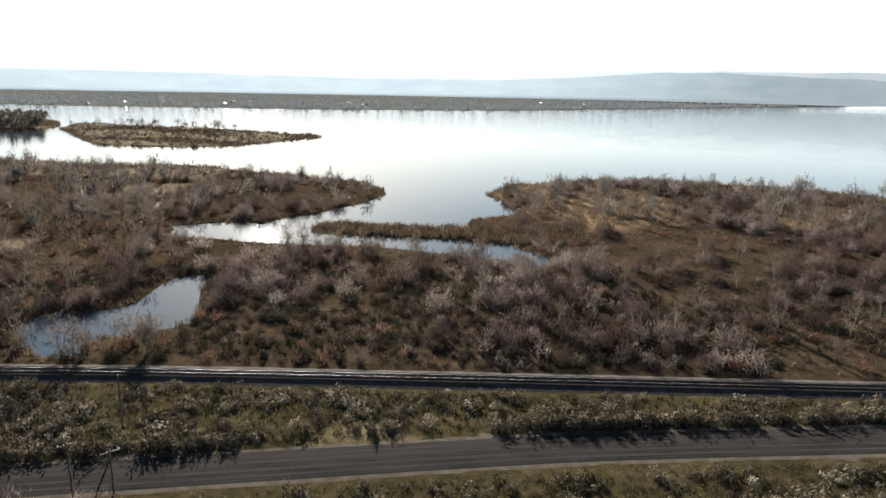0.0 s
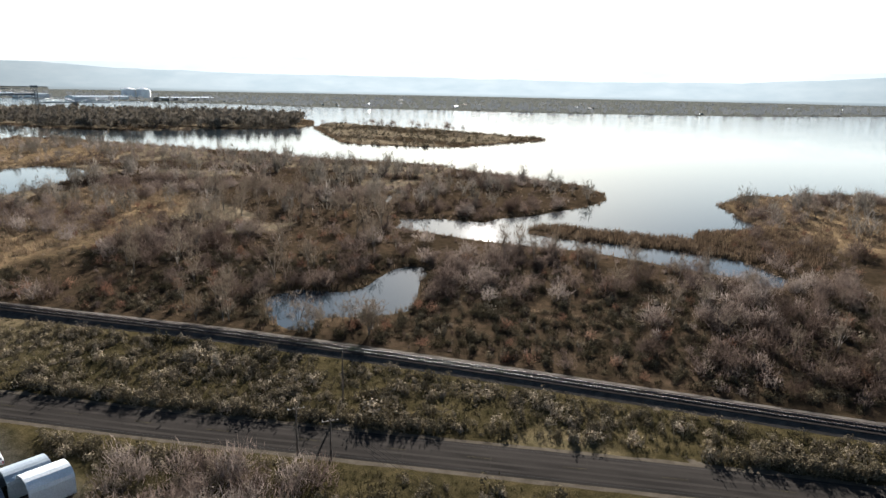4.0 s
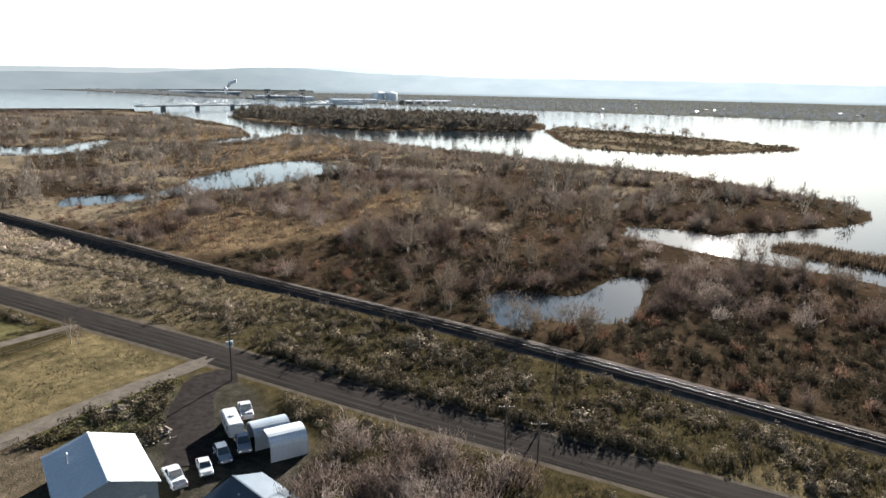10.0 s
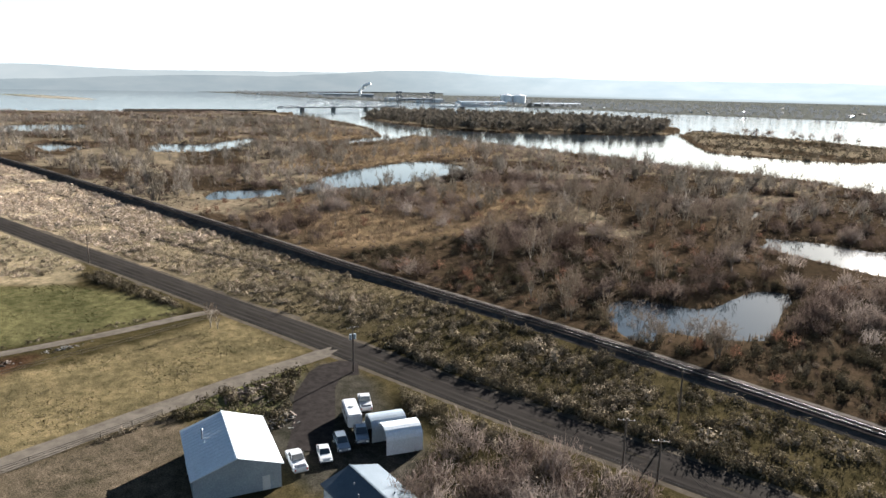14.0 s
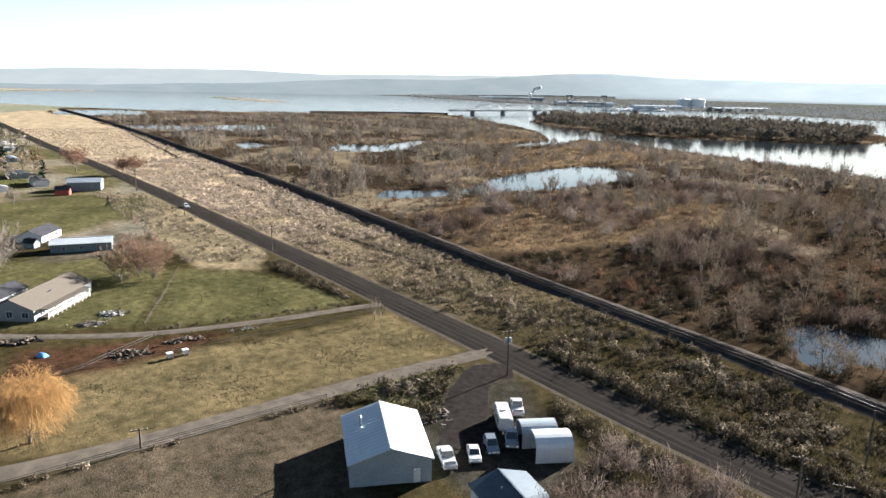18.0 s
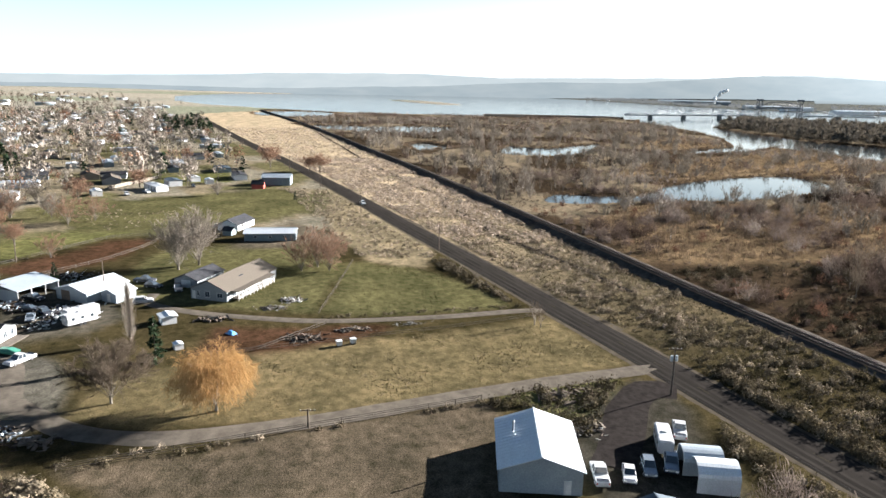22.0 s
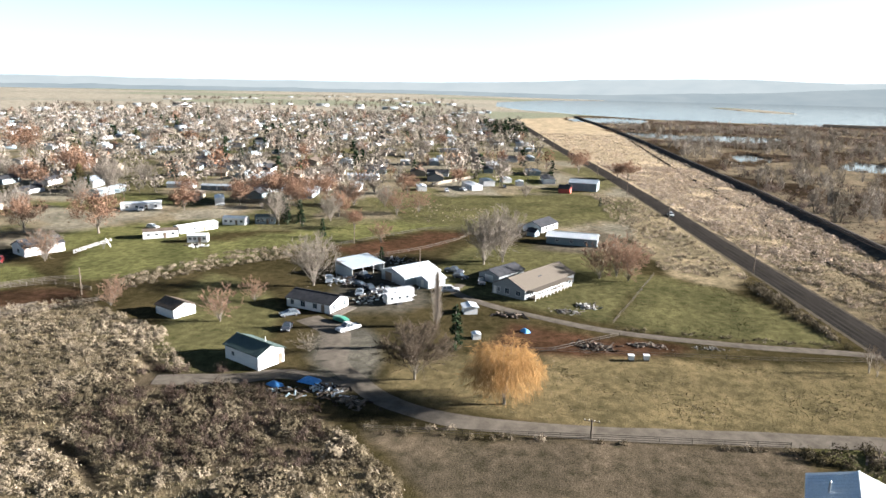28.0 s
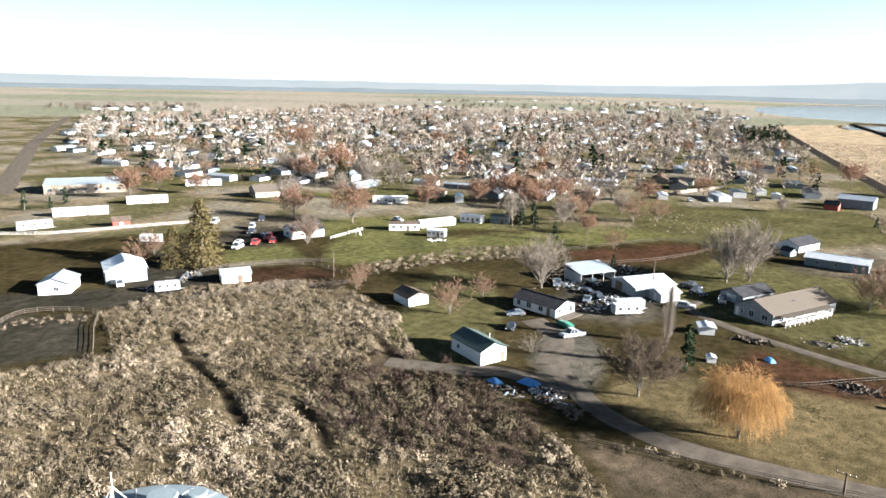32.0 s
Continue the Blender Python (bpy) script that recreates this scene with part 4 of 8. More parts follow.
def joined(*shapes):
    """Several clumps as one."""
    V, F, k = [], [], 0
    for v, f in shapes:
        V.append(v)
        F.append(f + k)
        k += len(v)
    return np.vstack(V), np.vstack(F)


def moved(shape, x, y):
    return shape[0] + (x, y, 0), shape[1]


def sage_bush(n=34, lobes=1):
    """A rounded cushion of one to three lobes of narrow leaf sprigs."""
    shapes = []
    for k in range(lobes):
        a, r = 6.2832 * (k + rng.uniform(0, 0.6)) / lobes, 0.0 if lobes == 1 else rng.uniform(0.2, 0.3)
        w = 0.46 if lobes == 1 else rng.uniform(0.28, 0.38)
        shapes.append(moved(clump(n // lobes, w, rng.uniform(0.55, 0.75), 0.9 / n ** 0.4, 0.52 / n ** 0.5), math.cos(a) * r, math.sin(a) * r))
    return joined(*shapes)


def dome_brush(stems=6, n=40, wide=0.55, low=0.1, width=0.02):
    """A rounded leafless shrub: shoots fanning out of the root and a dense mass of fine twigs."""
    a = rng.uniform(0, 6.2832, stems)
    q = np.c_[np.cos(a) * wide * 0.9, np.sin(a) * wide * 0.9, np.full(stems, 0.95)] * rng.uniform(0.7, 1.05, (stems, 1))
    p = np.c_[rng.normal(0, 0.05, (stems, 2)), np.zeros(stems)]
    side = np.cross(q - p, rng.normal(0, 1, p.shape))
    side *= (width * 0.8 / (np.linalg.norm(side, axis=1) + 1e-9))[:, None]
    shoots = np.stack([p - side, p + side, q], 1).reshape(-1, 3), np.arange(3 * stems).reshape(-1, 3)
    return joined(shoots, clump(n, wide, 0.82, 0.24, width, 0.8, 0.85, low, 0.45, 0.55))


def crown(n=34, big=1.0):
    """A tree seen from afar: a stem and a loose round crown of twig sprays."""
    u = rng.normal(0, 1, (n, 3))
    u /= np.linalg.norm(u, axis=1, keepdims=True)
    lump = 1 + 0.25 * np.sin(3 * np.arctan2(u[:, 1], u[:, 0]) + rng.uniform(0, 6)) * np.sin(2.5 * u[:, 2] + rng.uniform(0, 6))
    c = u * (rng.uniform(0.15, 1.0, n) ** 0.5 * lump)[:, None] * (0.38, 0.38, 0.4) + (0, 0, 0.58)
    a = rng.normal(0, 1, (n, 3))
    a /= np.linalg.norm(a, axis=1, keepdims=True)
    a -= u * (a * u).sum(1, keepdims=True) * 0.8
    b = np.cross(u, a) + (0, 0, 0.3) + rng.normal(0, 0.3, (n, 3))
    s = rng.uniform(0.045, 0.09, (n, 1)) * (50 / n) ** 0.5 * big
    v = np.stack([c - a * s * 0.7, c + a * s * 0.7, c + b * s * 2.0], 1).reshape(-1, 3)
    k = 3 * n
    stem = np.array([(-0.02, 0, 0), (0.02, 0, 0), (0, 0, 0.7), (0, -0.02, 0), (0, 0.02, 0), (0, 0, 0.7)])
    return np.vstack([v, stem]), np.vstack([np.arange(k).reshape(-1, 3), [(k, k + 1, k + 2), (k + 3, k + 4, k + 5)]])


def scatter(name, shapes, place, size, material, label, category, tint, tall=None):
    """Many plants joined into one object: each one turned, scaled and tinted for itself."""
    n = len(place)
    which = rng.integers(0, len(shapes), n)
    turn = rng.uniform(0, 2 * np.pi, n)
    tall = np.ones(n) if tall is None else tall
    V, F, T, k = [], [], [], 0
    for s, (v, f) in enumerate(shapes):
        pick = np.where(which == s)[0]
        if not len(pick):
            continue
        c, sn = np.cos(turn[pick])[:, None], np.sin(turn[pick])[:, None]
        x = (v[None, :, 0] * c - v[None, :, 1] * sn) * size[pick, None]
        y = (v[None, :, 0] * sn + v[None, :, 1] * c) * size[pick, None]
        z = v[None, :, 2] * (size * tall)[pick, None]
        w = np.stack([x, y, z], -1) + place[pick][:, None, :]
        V.append(w.reshape(-1, 3))
        F.append((f[None] + (np.arange(len(pick)) * len(v))[:, None, None] + k).reshape(-1, 3))
        T.append(np.repeat(tint[pick], len(v)))
        k += len(pick) * len(v)
    me = mesh_of(name, np.concatenate(V), np.concatenate(F), material, np.concatenate(T))
    return tagged(new(name, me), label, category, kind="stuff")


def noisy(pts, scale, seed):
    return np.array([noise.noise((x * scale, y * scale, seed)) for x, y in pts])


def grow(poly, count, keep=None, clump=0.0, scale=0.08, seed=0.0):
    """Random places inside a polygon, thinned by patches."""
    p = np.asarray(poly, float)
    lo, hi = p.min(0), p.max(0)
    found, have = [], 0
    for _ in range(14):
        pts = rng.uniform(lo, hi, (int(count * 3), 2))
        pts = pts[inside(pts, p)]
        if keep is not None and len(pts):
            pts = pts[keep(pts)]
        if clump and len(pts):
            pts = pts[noisy(pts, scale, seed) + rng.uniform(-0.3, 0.3, len(pts)) > clump]
        found.append(pts)
        have += len(pts)
        if have >= count:
            break
    return np.vstack(found)[:count]


def clear(pts, margin=1.5):
    """Off the road, the line, the drives and the water."""
    ok = (far_from(pts, ROAD[::3]) > 6.6 + margin * 0.3) & (far_from(pts, RAIL[::3]) > 5.2)
    for ln, half, _, _ in LANES:
        ok &= far_from(pts, spline(ln, 6.0)) > half + 0.8
    return ok


def at_ground(pts, z=-0.12):
    return np.c_[pts, np.full(len(pts), z)]


SAGE = [sage_bush(104, 1 + k % 3) for k in range(9)]
SAGE_FAR = [sage_bush(14) for _ in range(4)]
TUFT = [blades(7, 0.3, 0.5, 0.7, 0.12, 0.7) for _ in range(5)]
REEDS = [blades(10, 0.6, 0.35, 1.0, 0.12, 0.5) for _ in range(5)]
BRUSH_BIG = [dome_brush(16, 300, 0.6, 0.1, 0.0115) for _ in range(5)]
BRUSH = [dome_brush(6, 84, width=0.03) for _ in range(6)]
BRUSH_FAR = [dome_brush(3, 24, 0.6, 0.1, 0.05) for _ in range(4)]

# between road and railway
p = grow(STRIP, 3300, lambda q: (q[:, 0] > -230) & (q[:, 0] < 110) & clear(q), -0.12, 0.09, 1.0)
p = np.vstack([p, grow(STRIP, 1800, lambda q: (q[:, 0] > -130) & (q[:, 0] < 110) & clear(q), -0.22, 0.09, 1.0)])
far = np.clip((-p[:, 0] - 100) / 180, 0, 1)
dry = rng.uniform(0, 1, len(p)) < far ** 1.4
for some, m, tone, words in ((~dry, "sage", 0.42, "grey-green sagebrush between the road and the railway"), (dry, "sage_dry", 0.12, "dry straw-coloured bushes between the road and the railway")):
    q, f = p[some], far[some]
    scatter("sagebrush", SAGE, at_ground(q), np.exp(rng.normal(0.62, 0.3, len(q))) * (1 - 0.3 * f), M[m], words, "shrubs", np.clip(rng.normal(0.52, 0.18, len(q)) + tone * f, 0, 1))
SAGE_MID = [sage_bush(26, 1 + k % 2) for k in range(6)]
p = np.vstack([grow(STRIP, 7500, lambda q: (q[:, 0] < -225) & (q[:, 0] > -520) & clear(q), -0.2, 0.05, 2.0), grow(STRIP, 2600, lambda q: (q[:, 0] < -520) & (q[:, 0] > -900) & clear(q), -0.2, 0.05, 2.0)])
scatter("sagebrush", SAGE_MID, at_ground(p), np.exp(rng.normal(0.35, 0.3, len(p))), M["sage_dry"], "pale low sagebrush on the dry verge", "shrubs", np.clip(rng.normal(0.8, 0.2, len(p)), 0, 1))
p = grow(STRIP, 13000, lambda q: (q[:, 0] > -300) & (q[:, 0] < 110) & clear(q, 0))
scatter("dry_grass", TUFT, at_ground(p), rng.uniform(0.6, 1.3, len(p)), M["grass"], "yellow dry grass between the sagebrush", "grass",
        np.clip(rng.normal(0.42, 0.2, len(p)) + 0.4 * np.clip((-p[:, 0] - 90) / 220, 0, 1), 0, 1))
p = grow(STRIP, 6000, lambda q: (q[:, 0] < -300) & (q[:, 0] > -900) & clear(q, 0))
scatter("dry_grass", TUFT, at_ground(p), rng.uniform(0.7, 1.5, len(p)), M["grass"], "pale dry grass on the far verge", "grass", np.clip(rng.normal(0.8, 0.2, len(p)), 0, 1))

# dark growth in the gully, and a flat strip painted for its shade
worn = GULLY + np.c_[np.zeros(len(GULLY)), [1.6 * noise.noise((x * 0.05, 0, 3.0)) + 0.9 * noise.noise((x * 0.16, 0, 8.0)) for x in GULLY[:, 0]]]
strip("gully", worn, [(0.9, 0.02), (0.45, 0.08), (-0.45, 0.08), (-0.9, 0.02)], M["darkbed"], "dark strip painting the shade of a narrow erosion gully", "gully")
# dark brush, its tint lowered further to take in the gully's shade
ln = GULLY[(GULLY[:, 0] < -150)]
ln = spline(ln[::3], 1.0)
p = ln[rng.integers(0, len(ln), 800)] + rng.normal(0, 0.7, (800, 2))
scatter("gully_brush", SAGE, at_ground(p, -0.4), rng.uniform(0.8, 1.5, len(p)), M["sage"], "dark brush along the gully, the gully's shade in its tint", "shrubs", np.clip(rng.normal(0.05, 0.1, len(p)), 0, 1))

# taller bushes lining the road's far edge
ln = ROAD[(ROAD[:, 0] < 110) & (ROAD[:, 0] > -110)]
p = ln[rng.integers(0, len(ln), 460)] + np.c_[rng.normal(0, 1.5, 460), rng.uniform(5.8, 8.4, 460)]
p = p[far_from(p, [(-24, 97), (2, 101)]) > 7]
scatter("roadside_sagebrush", SAGE, at_ground(p), rng.uniform(1.9, 3.2, len(p)), M["sage"], "tall sagebrush shading the road's edge", "shrubs", np.clip(rng.normal(0.4, 0.18, len(p)), 0, 1), np.full(len(p), 1.2))

# below the road
SOUTH = [(130, 101), (75, 95.5), (36, 92), (10, 89.5), (-43, 81), (-60, 78), (-68, 66), (-58, 48), (-40, 45), (0, 55), (130, 70)]
p = grow(SOUTH, 1100, clear, -0.1, 0.09, 3.0)
scatter("sagebrush", SAGE, at_ground(p), np.exp(rng.normal(0.62, 0.3, len(p))), M["sage"], "sagebrush on the slope below the road", "shrubs", np.clip(rng.normal(0.45, 0.2, len(p)), 0, 1))
p = grow(SOUTH + [(-80, 62)], 5500, lambda q: clear(q, 0))
scatter("dry_grass", TUFT, at_ground(p), rng.uniform(0.5, 1.0, len(p)), M["grass"], "green and yellow grass below the road", "grass", np.clip(rng.normal(0.25, 0.2, len(p)), 0, 1))
THICK = [(-72, 68), (-60, 76), (-36, 78), (-30, 60), (-48, 48), (-62, 52)]
p = grow(THICK, 60, lambda q: clear(q, 3))
scatter("bare_brush", BRUSH_BIG, at_ground(p), rng.uniform(4.0, 6.5, len(p)), M["brush"], "brown leafless brush behind the sheds", "brush", np.clip(rng.normal(0.6, 0.2, len(p)), 0, 1))

# a darker kind of brush, the shed's shadow worked into its tint
THICK2 = [(-105, -38), (-116, -58), (-112, -74), (-96, -80), (-80, -62), (-84, -34), (-92, -28)]
p = grow(THICK2, 160, lambda q: clear(q, 2))
scatter("bare_brush", BRUSH, at_ground(p), rng.uniform(1.4, 2.6, len(p)), M["brush"], "dark tangled brush beside the track", "brush", np.clip(rng.normal(0.2, 0.15, len(p)), 0, 1))

# the sage field
SCRAP_PLOT = [(-117, -50), (-117, -36), (-111, -26), (-102, -26), (-104, -36), (-107, -50)]
keep = lambda q: clear(q) & ~inside(q, SCRAP_PLOT) & (far_from(q, [(-29.5, -35.5), (-29, -35)]) > 9) & (np.min([far_from(q, spline(l, 3.0)) for l in TRAILS], axis=0) > 1.3)
p = grow(SAGE_FIELD, 6200, keep, -0.25, 0.1, 4.0)
near = np.clip((p[:, 1] + 110) / 70, 0, 1)
# tint lowered inside THICK2 to carry the shed's painted shadow
scatter("sagebrush", SAGE, at_ground(p), np.exp(rng.normal(0.42, 0.32, len(p))) * (0.95 + 0.35 * near * (noisy(p, 0.16, 8.0) > 0)), M["sage"], "tan winter sagebrush covering the open field", "shrubs", np.clip(rng.normal(0.6, 0.09, len(p)) + 0.3 * noisy(p, 0.05, 3.0) - 0.2 * inside(p, THICK2), 0, 1), np.full(len(p), 0.88))
p = grow(SAGE_FIELD, 15000, keep)
scatter("dry_grass", TUFT, at_ground(p), rng.uniform(0.6, 1.15, len(p)), M["grass"], "dry grass between the field's sagebrush", "grass", np.clip(rng.normal(0.6, 0.2, len(p)), 0, 1))

# scrub by the drives, the paddocks and the verge
for poly, n, tone, big in (
        ([(-110, 38), (-115, 58), (-112, 68), (-97, 58), (-100, 46), (-92, 50), (-90, 60), (-97, 62), (-104, 36)], 80, 0.28, 3.0),
        ([(-96, 76), (-78, 80), (-60, 77), (-70, 68), (-84, 70)], 80, 0.38, 2.8),
        ([(-100, -28), (-105, 8), (-108, 36), (-105, 36), (-102, 8), (-97, -26)], 30, 0.5, 2.0),
        ([(-104, -38), (-110, -60), (-106, -62), (-94, -34)], 60, 0.35, 1.8),
        ([(-150, 64), (-205, 58), (-205, 52), (-176, 57), (-158, 62)], 120, 0.4, 2.6),
        ([(-154, 60), (-155, 14), (-158, 14), (-157, 60)], 60, 0.4, 1.3),
        ([(-208, 55), (-360, 40), (-370, 12), (-300, 20), (-215, 30)], 620, 0.8, 2.1),
        ([(-160, -122), (-205, -104), (-222, -80), (-214, -72), (-186, -96), (-155, -112)], 420, 0.62, 1.9),
        ([(-60, -160), (-90, -150), (-100, -140), (-96, -136), (-84, -144), (-56, -154)], 120, 0.6, 1.3),
        ([(-270, -55), (-330, -90), (-300, -20), (-285, -25)], 160, 0.75, 1.3)):
    p = grow(poly, n, clear)
    scatter("sagebrush", SAGE, at_ground(p), rng.uniform(0.6, 1.0, len(p)) * big, M["sage"], "scrubby sagebrush along the edge of the lots", "shrubs", np.clip(rng.normal(tone, 0.2, len(p)), 0, 1))
for poly, n, tone in (([(-115, -30), (-130, -26), (-136, -4), (-139, 19), (-142, 46), (-146, 66), (-117, 70), (-113, 52), (-109, 26), (-107, 2)], 5000, 0.45),
                      ([(-160, 14), (-207, 27), (-199, 46), (-178, 56), (-156, 61)], 2200, 0.08),
                      ([(-300, -98), (-345, -43), (-365, 14), (-300, 20), (-272, -20), (-266, -61)], 3500, 0.35)):
    p = grow(poly, n, lambda q: clear(q, 0))
    scatter("field_grass", TUFT, at_ground(p), rng.uniform(0.3, 0.6, len(p)), M["grass"], "short grass of the open lots", "grass", np.clip(rng.normal(tone, 0.25, len(p)), 0, 1))

# the marsh behind the railway
WETLAND = [(330, 124), (-30, 128), (-110, 126), (-180, 120), (-265, 116), (-340, 112), (-560, 98), (-760, 84), (-1000, 62), (-1450, 30), (-1400, 300), (-1280, 670), (-990, 625),
           (-600, 460), (-590, 510), (-450, 495), (-250, 465), (-110, 440), (-30, 375), (-60, 290), (-100, 250), (30, 215), (20, 270), (40, 400), (130, 440), (330, 360)]


def marsh(count, reach, depth, clump, scale, seed, poly=None, low=0.0):
    """Places on marsh land within a distance and at least depth metres from the water."""
    def keep(q):
        r = np.hypot(q[:, 0], q[:, 1])
        q_ok = (r < reach) & (r > low)
        q_ok[q_ok] &= water_depth(q[q_ok]) < -depth
        return q_ok & (far_from(q, RAIL[::3]) > 6.5)
    return grow(poly or WETLAND, count, keep, clump, scale, seed)


REED_POLYS = [c[1] for c in COVERS if c[0] is REED_G]
NEAR_MARSH = [(330, 124), (-30, 128), (-110, 126), (-180, 120), (-340, 112), (-420, 105), (-440, 330), (-330, 480), (-110, 440), (-30, 375), (-60, 290), (-100, 250), (30, 215), (20, 270), (40, 400), (130, 440), (330, 360)]
in_reed = lambda q: np.any([inside(q, r) for r in REED_POLYS], axis=0)
p = marsh(8000, 560, 2.0, 0.0, 0.018, 5.0, NEAR_MARSH)
p = p[~in_reed(p)][:3800]
scatter("bare_brush", BRUSH, at_ground(p, -0.2), rng.uniform(0.75, 1.25, len(p)) * (1.2 + 3.6 * np.clip(0.25 + noisy(p, 0.018, 5.0), 0, 0.8)), M["brush"], "brown leafless willow brush in the marsh", "brush",
        np.clip(0.38 + 0.7 * noisy(p, 0.012, 6.0) + rng.normal(0, 0.16, len(p)), 0, 1))
p = marsh(1000, 430, 3.0, 0.1, 0.018, 5.0, NEAR_MARSH)
scatter("large_brush", BRUSH_BIG, at_ground(p, -0.2), rng.uniform(4.0, 7.5, len(p)), M["brush"], "large rounded bare bushes in the marsh", "brush", np.clip(0.42 + 0.9 * noisy(p, 0.02, 14.0) + rng.normal(0, 0.2, len(p)), 0, 1))
p = marsh(260, 330, 2.0, -0.1, 0.03, 16.0, NEAR_MARSH)
scatter("rust_brush", BRUSH, at_ground(p, -0.2), rng.uniform(2.2, 4.2, len(p)), M["brush_rust"], "rust-coloured bushes among the marsh brush", "brush", np.clip(rng.normal(0.2, 0.2, len(p)), 0, 1))
p = marsh(2500, 260, 1.0, -0.25, 0.03, 7.0, [(130, 124), (-30, 127), (-115, 124), (-180, 119), (-180, 170), (-100, 200), (-50, 200), (40, 200), (150, 190)])
scatter("marsh_sagebrush", SAGE, at_ground(p), rng.uniform(1.5, 3.2, len(p)), M["sage"], "olive shrubs on the rise beside the railway", "shrubs", np.clip(rng.normal(0.25, 0.2, len(p)), 0, 1))
p = marsh(11000, 600, 0.0, 0.0, 0.1, 0.0, NEAR_MARSH)
scatter("marsh_grass", REEDS, at_ground(p, -0.3), rng.uniform(0.7, 1.5, len(p)), M["reed"], "brown marsh grass under the brush", "grass", np.clip(0.32 + 0.8 * noisy(p, 0.02, 17.0) + rng.normal(0, 0.15, len(p)), 0, 1))
p = np.vstack([grow(r, int(n), lambda q: water_depth(q) < 0) for r, n in zip(REED_POLYS, (3800, 2400, 1900, 1200, 1100))])
scatter("reed_bed", REEDS, at_ground(p, -0.3), rng.uniform(1.4, 2.3, len(p)), M["reed"], "golden brown reed beds", "reeds", np.clip(rng.normal(0.55, 0.2, len(p)), 0, 1))
# tall growth leaning over the near pond's far bank and along the low island
ln = spline([(-104, 146), (-97, 160), (-86, 168), (-84, 190), (-76, 202), (-64, 198), (-57, 178), (-53, 156)], 1.0)
p = ln[rng.integers(0, len(ln), 34)] + rng.normal(0, 2.2, (34, 2))
p = p[water_depth(p) < -1.5]
scatter("large_brush", BRUSH_BIG, at_ground(p, -0.2), rng.uniform(4.0, 6.8, len(p)), M["brush"], "tall brown willows crowding the pond's bank", "brush", np.clip(rng.normal(0.35, 0.2, len(p)), 0, 1))
p = grow([(-480, 925), (-396, 904), (-324, 889), (-230, 836), (-240, 820), (-400, 860), (-470, 860)], 26)
scatter("island_trees", [crown(60, 1.3) for _ in range(3)], at_ground(p, -0.2), rng.uniform(7, 13, len(p)), M["brush"], "few bare trees on the low island", "trees", np.clip(rng.normal(0.4, 0.2, len(p)), 0, 1))
EAST = [(60, 150), (330, 130), (330, 330), (200, 330), (120, 260), (60, 215)]
p = marsh(420, 430, 3.0, -0.15, 0.03, 21.0, EAST)
scatter("large_brush", BRUSH_BIG, at_ground(p, -0.2), rng.uniform(3.0, 6.5, len(p)), M["brush"], "dark rounded brush on the marsh rise", "brush", np.clip(rng.normal(0.25, 0.22, len(p)), 0, 1))
# a fringe of reeds along the banks
fringe = []
for ring, n in [(NEAR_SHORE[2:] + LEFT_SHORE, 5200)] + [(PONDS[0] + PONDS[0][:1], 260)] + [(q + q[:1], 420) for q in PONDS[1:]] + [(q + q[:1], 900) for q in ISLANDS[:2]]:
    ln = spline(ring, 1.0)
    q = ln[rng.integers(0, len(ln), n)] + rng.normal(0, 3.0, (n, 2))
    fringe.append(q)
p = np.vstack(fringe)
w = water_depth(p)
p = p[(w < 1.0) & (w > -7)]
far = np.hypot(p[:, 0], p[:, 1])
scatter("reed_fringe", REEDS, at_ground(p, -0.8), rng.uniform(1.1, 2.2, len(p)) * np.clip(far / 350, 0.9, 1.8), M["reed"], "brown reeds fringing the water", "reeds", np.clip(rng.normal(0.4, 0.2, len(p)), 0, 1))
SPIT = [(-53, 270), (-43, 278), (-22, 273), (10, 272), (14, 288), (38, 302), (60, 290), (50, 240), (24, 243), (3, 251), (-35, 254)]
p = grow(SPIT, 1500, lambda q: water_depth(q) < 1.5)
scatter("reed_bed", REEDS, at_ground(p, -0.6), rng.uniform(2.0, 3.0, len(p)), M["reed"], "tall brown reeds on the low spit", "reeds", np.clip(rng.normal(0.3, 0.18, len(p)), 0, 1))
# the wide marsh farther off
p = marsh(4000, 1500, 3.0, -0.05, 0.012, 8.0, None, 420)
scatter("distant_brush", BRUSH_FAR, at_ground(p, -0.2), rng.uniform(3.0, 6.0, len(p)), M["brush"], "grey-brown brush across the distant marsh", "brush", np.clip(0.55 + 0.9 * noisy(p, 0.012, 44.0) + rng.normal(0, 0.15, len(p)), 0, 1))
p = np.vstack([grow(ISLANDS[1], 1300, lambda q: water_depth(q) < -4)])
scatter("island_woods", BRUSH_FAR[:2] + [crown(40, 2.0) for _ in range(5)], at_ground(p, -0.2), rng.uniform(9, 16, len(p)), M["twig_pale"], "grey leafless woods on the river island", "woods", np.clip(rng.normal(0.1, 0.22, len(p)), 0, 1))
p = np.vstack([grow(ISLANDS[0], 900, lambda q: water_depth(q) < -3), grow(ISLANDS[2], 60)])
scatter("island_scrub", SAGE_FAR, at_ground(p, -0.2), rng.uniform(2, 6, len(p)), M["sage"], "low pale scrub on the flat island", "shrubs", np.clip(rng.normal(0.55, 0.25, len(p)), 0, 1))
# pale bare trees standing along the distant ponds
DISTANT_TREE = [dome_brush(7, 60, 0.34, 0.25, 0.02) for _ in range(5)]
p = marsh(1250, 1150, 4.0, -0.05, 0.02, 33.0, None, 300)
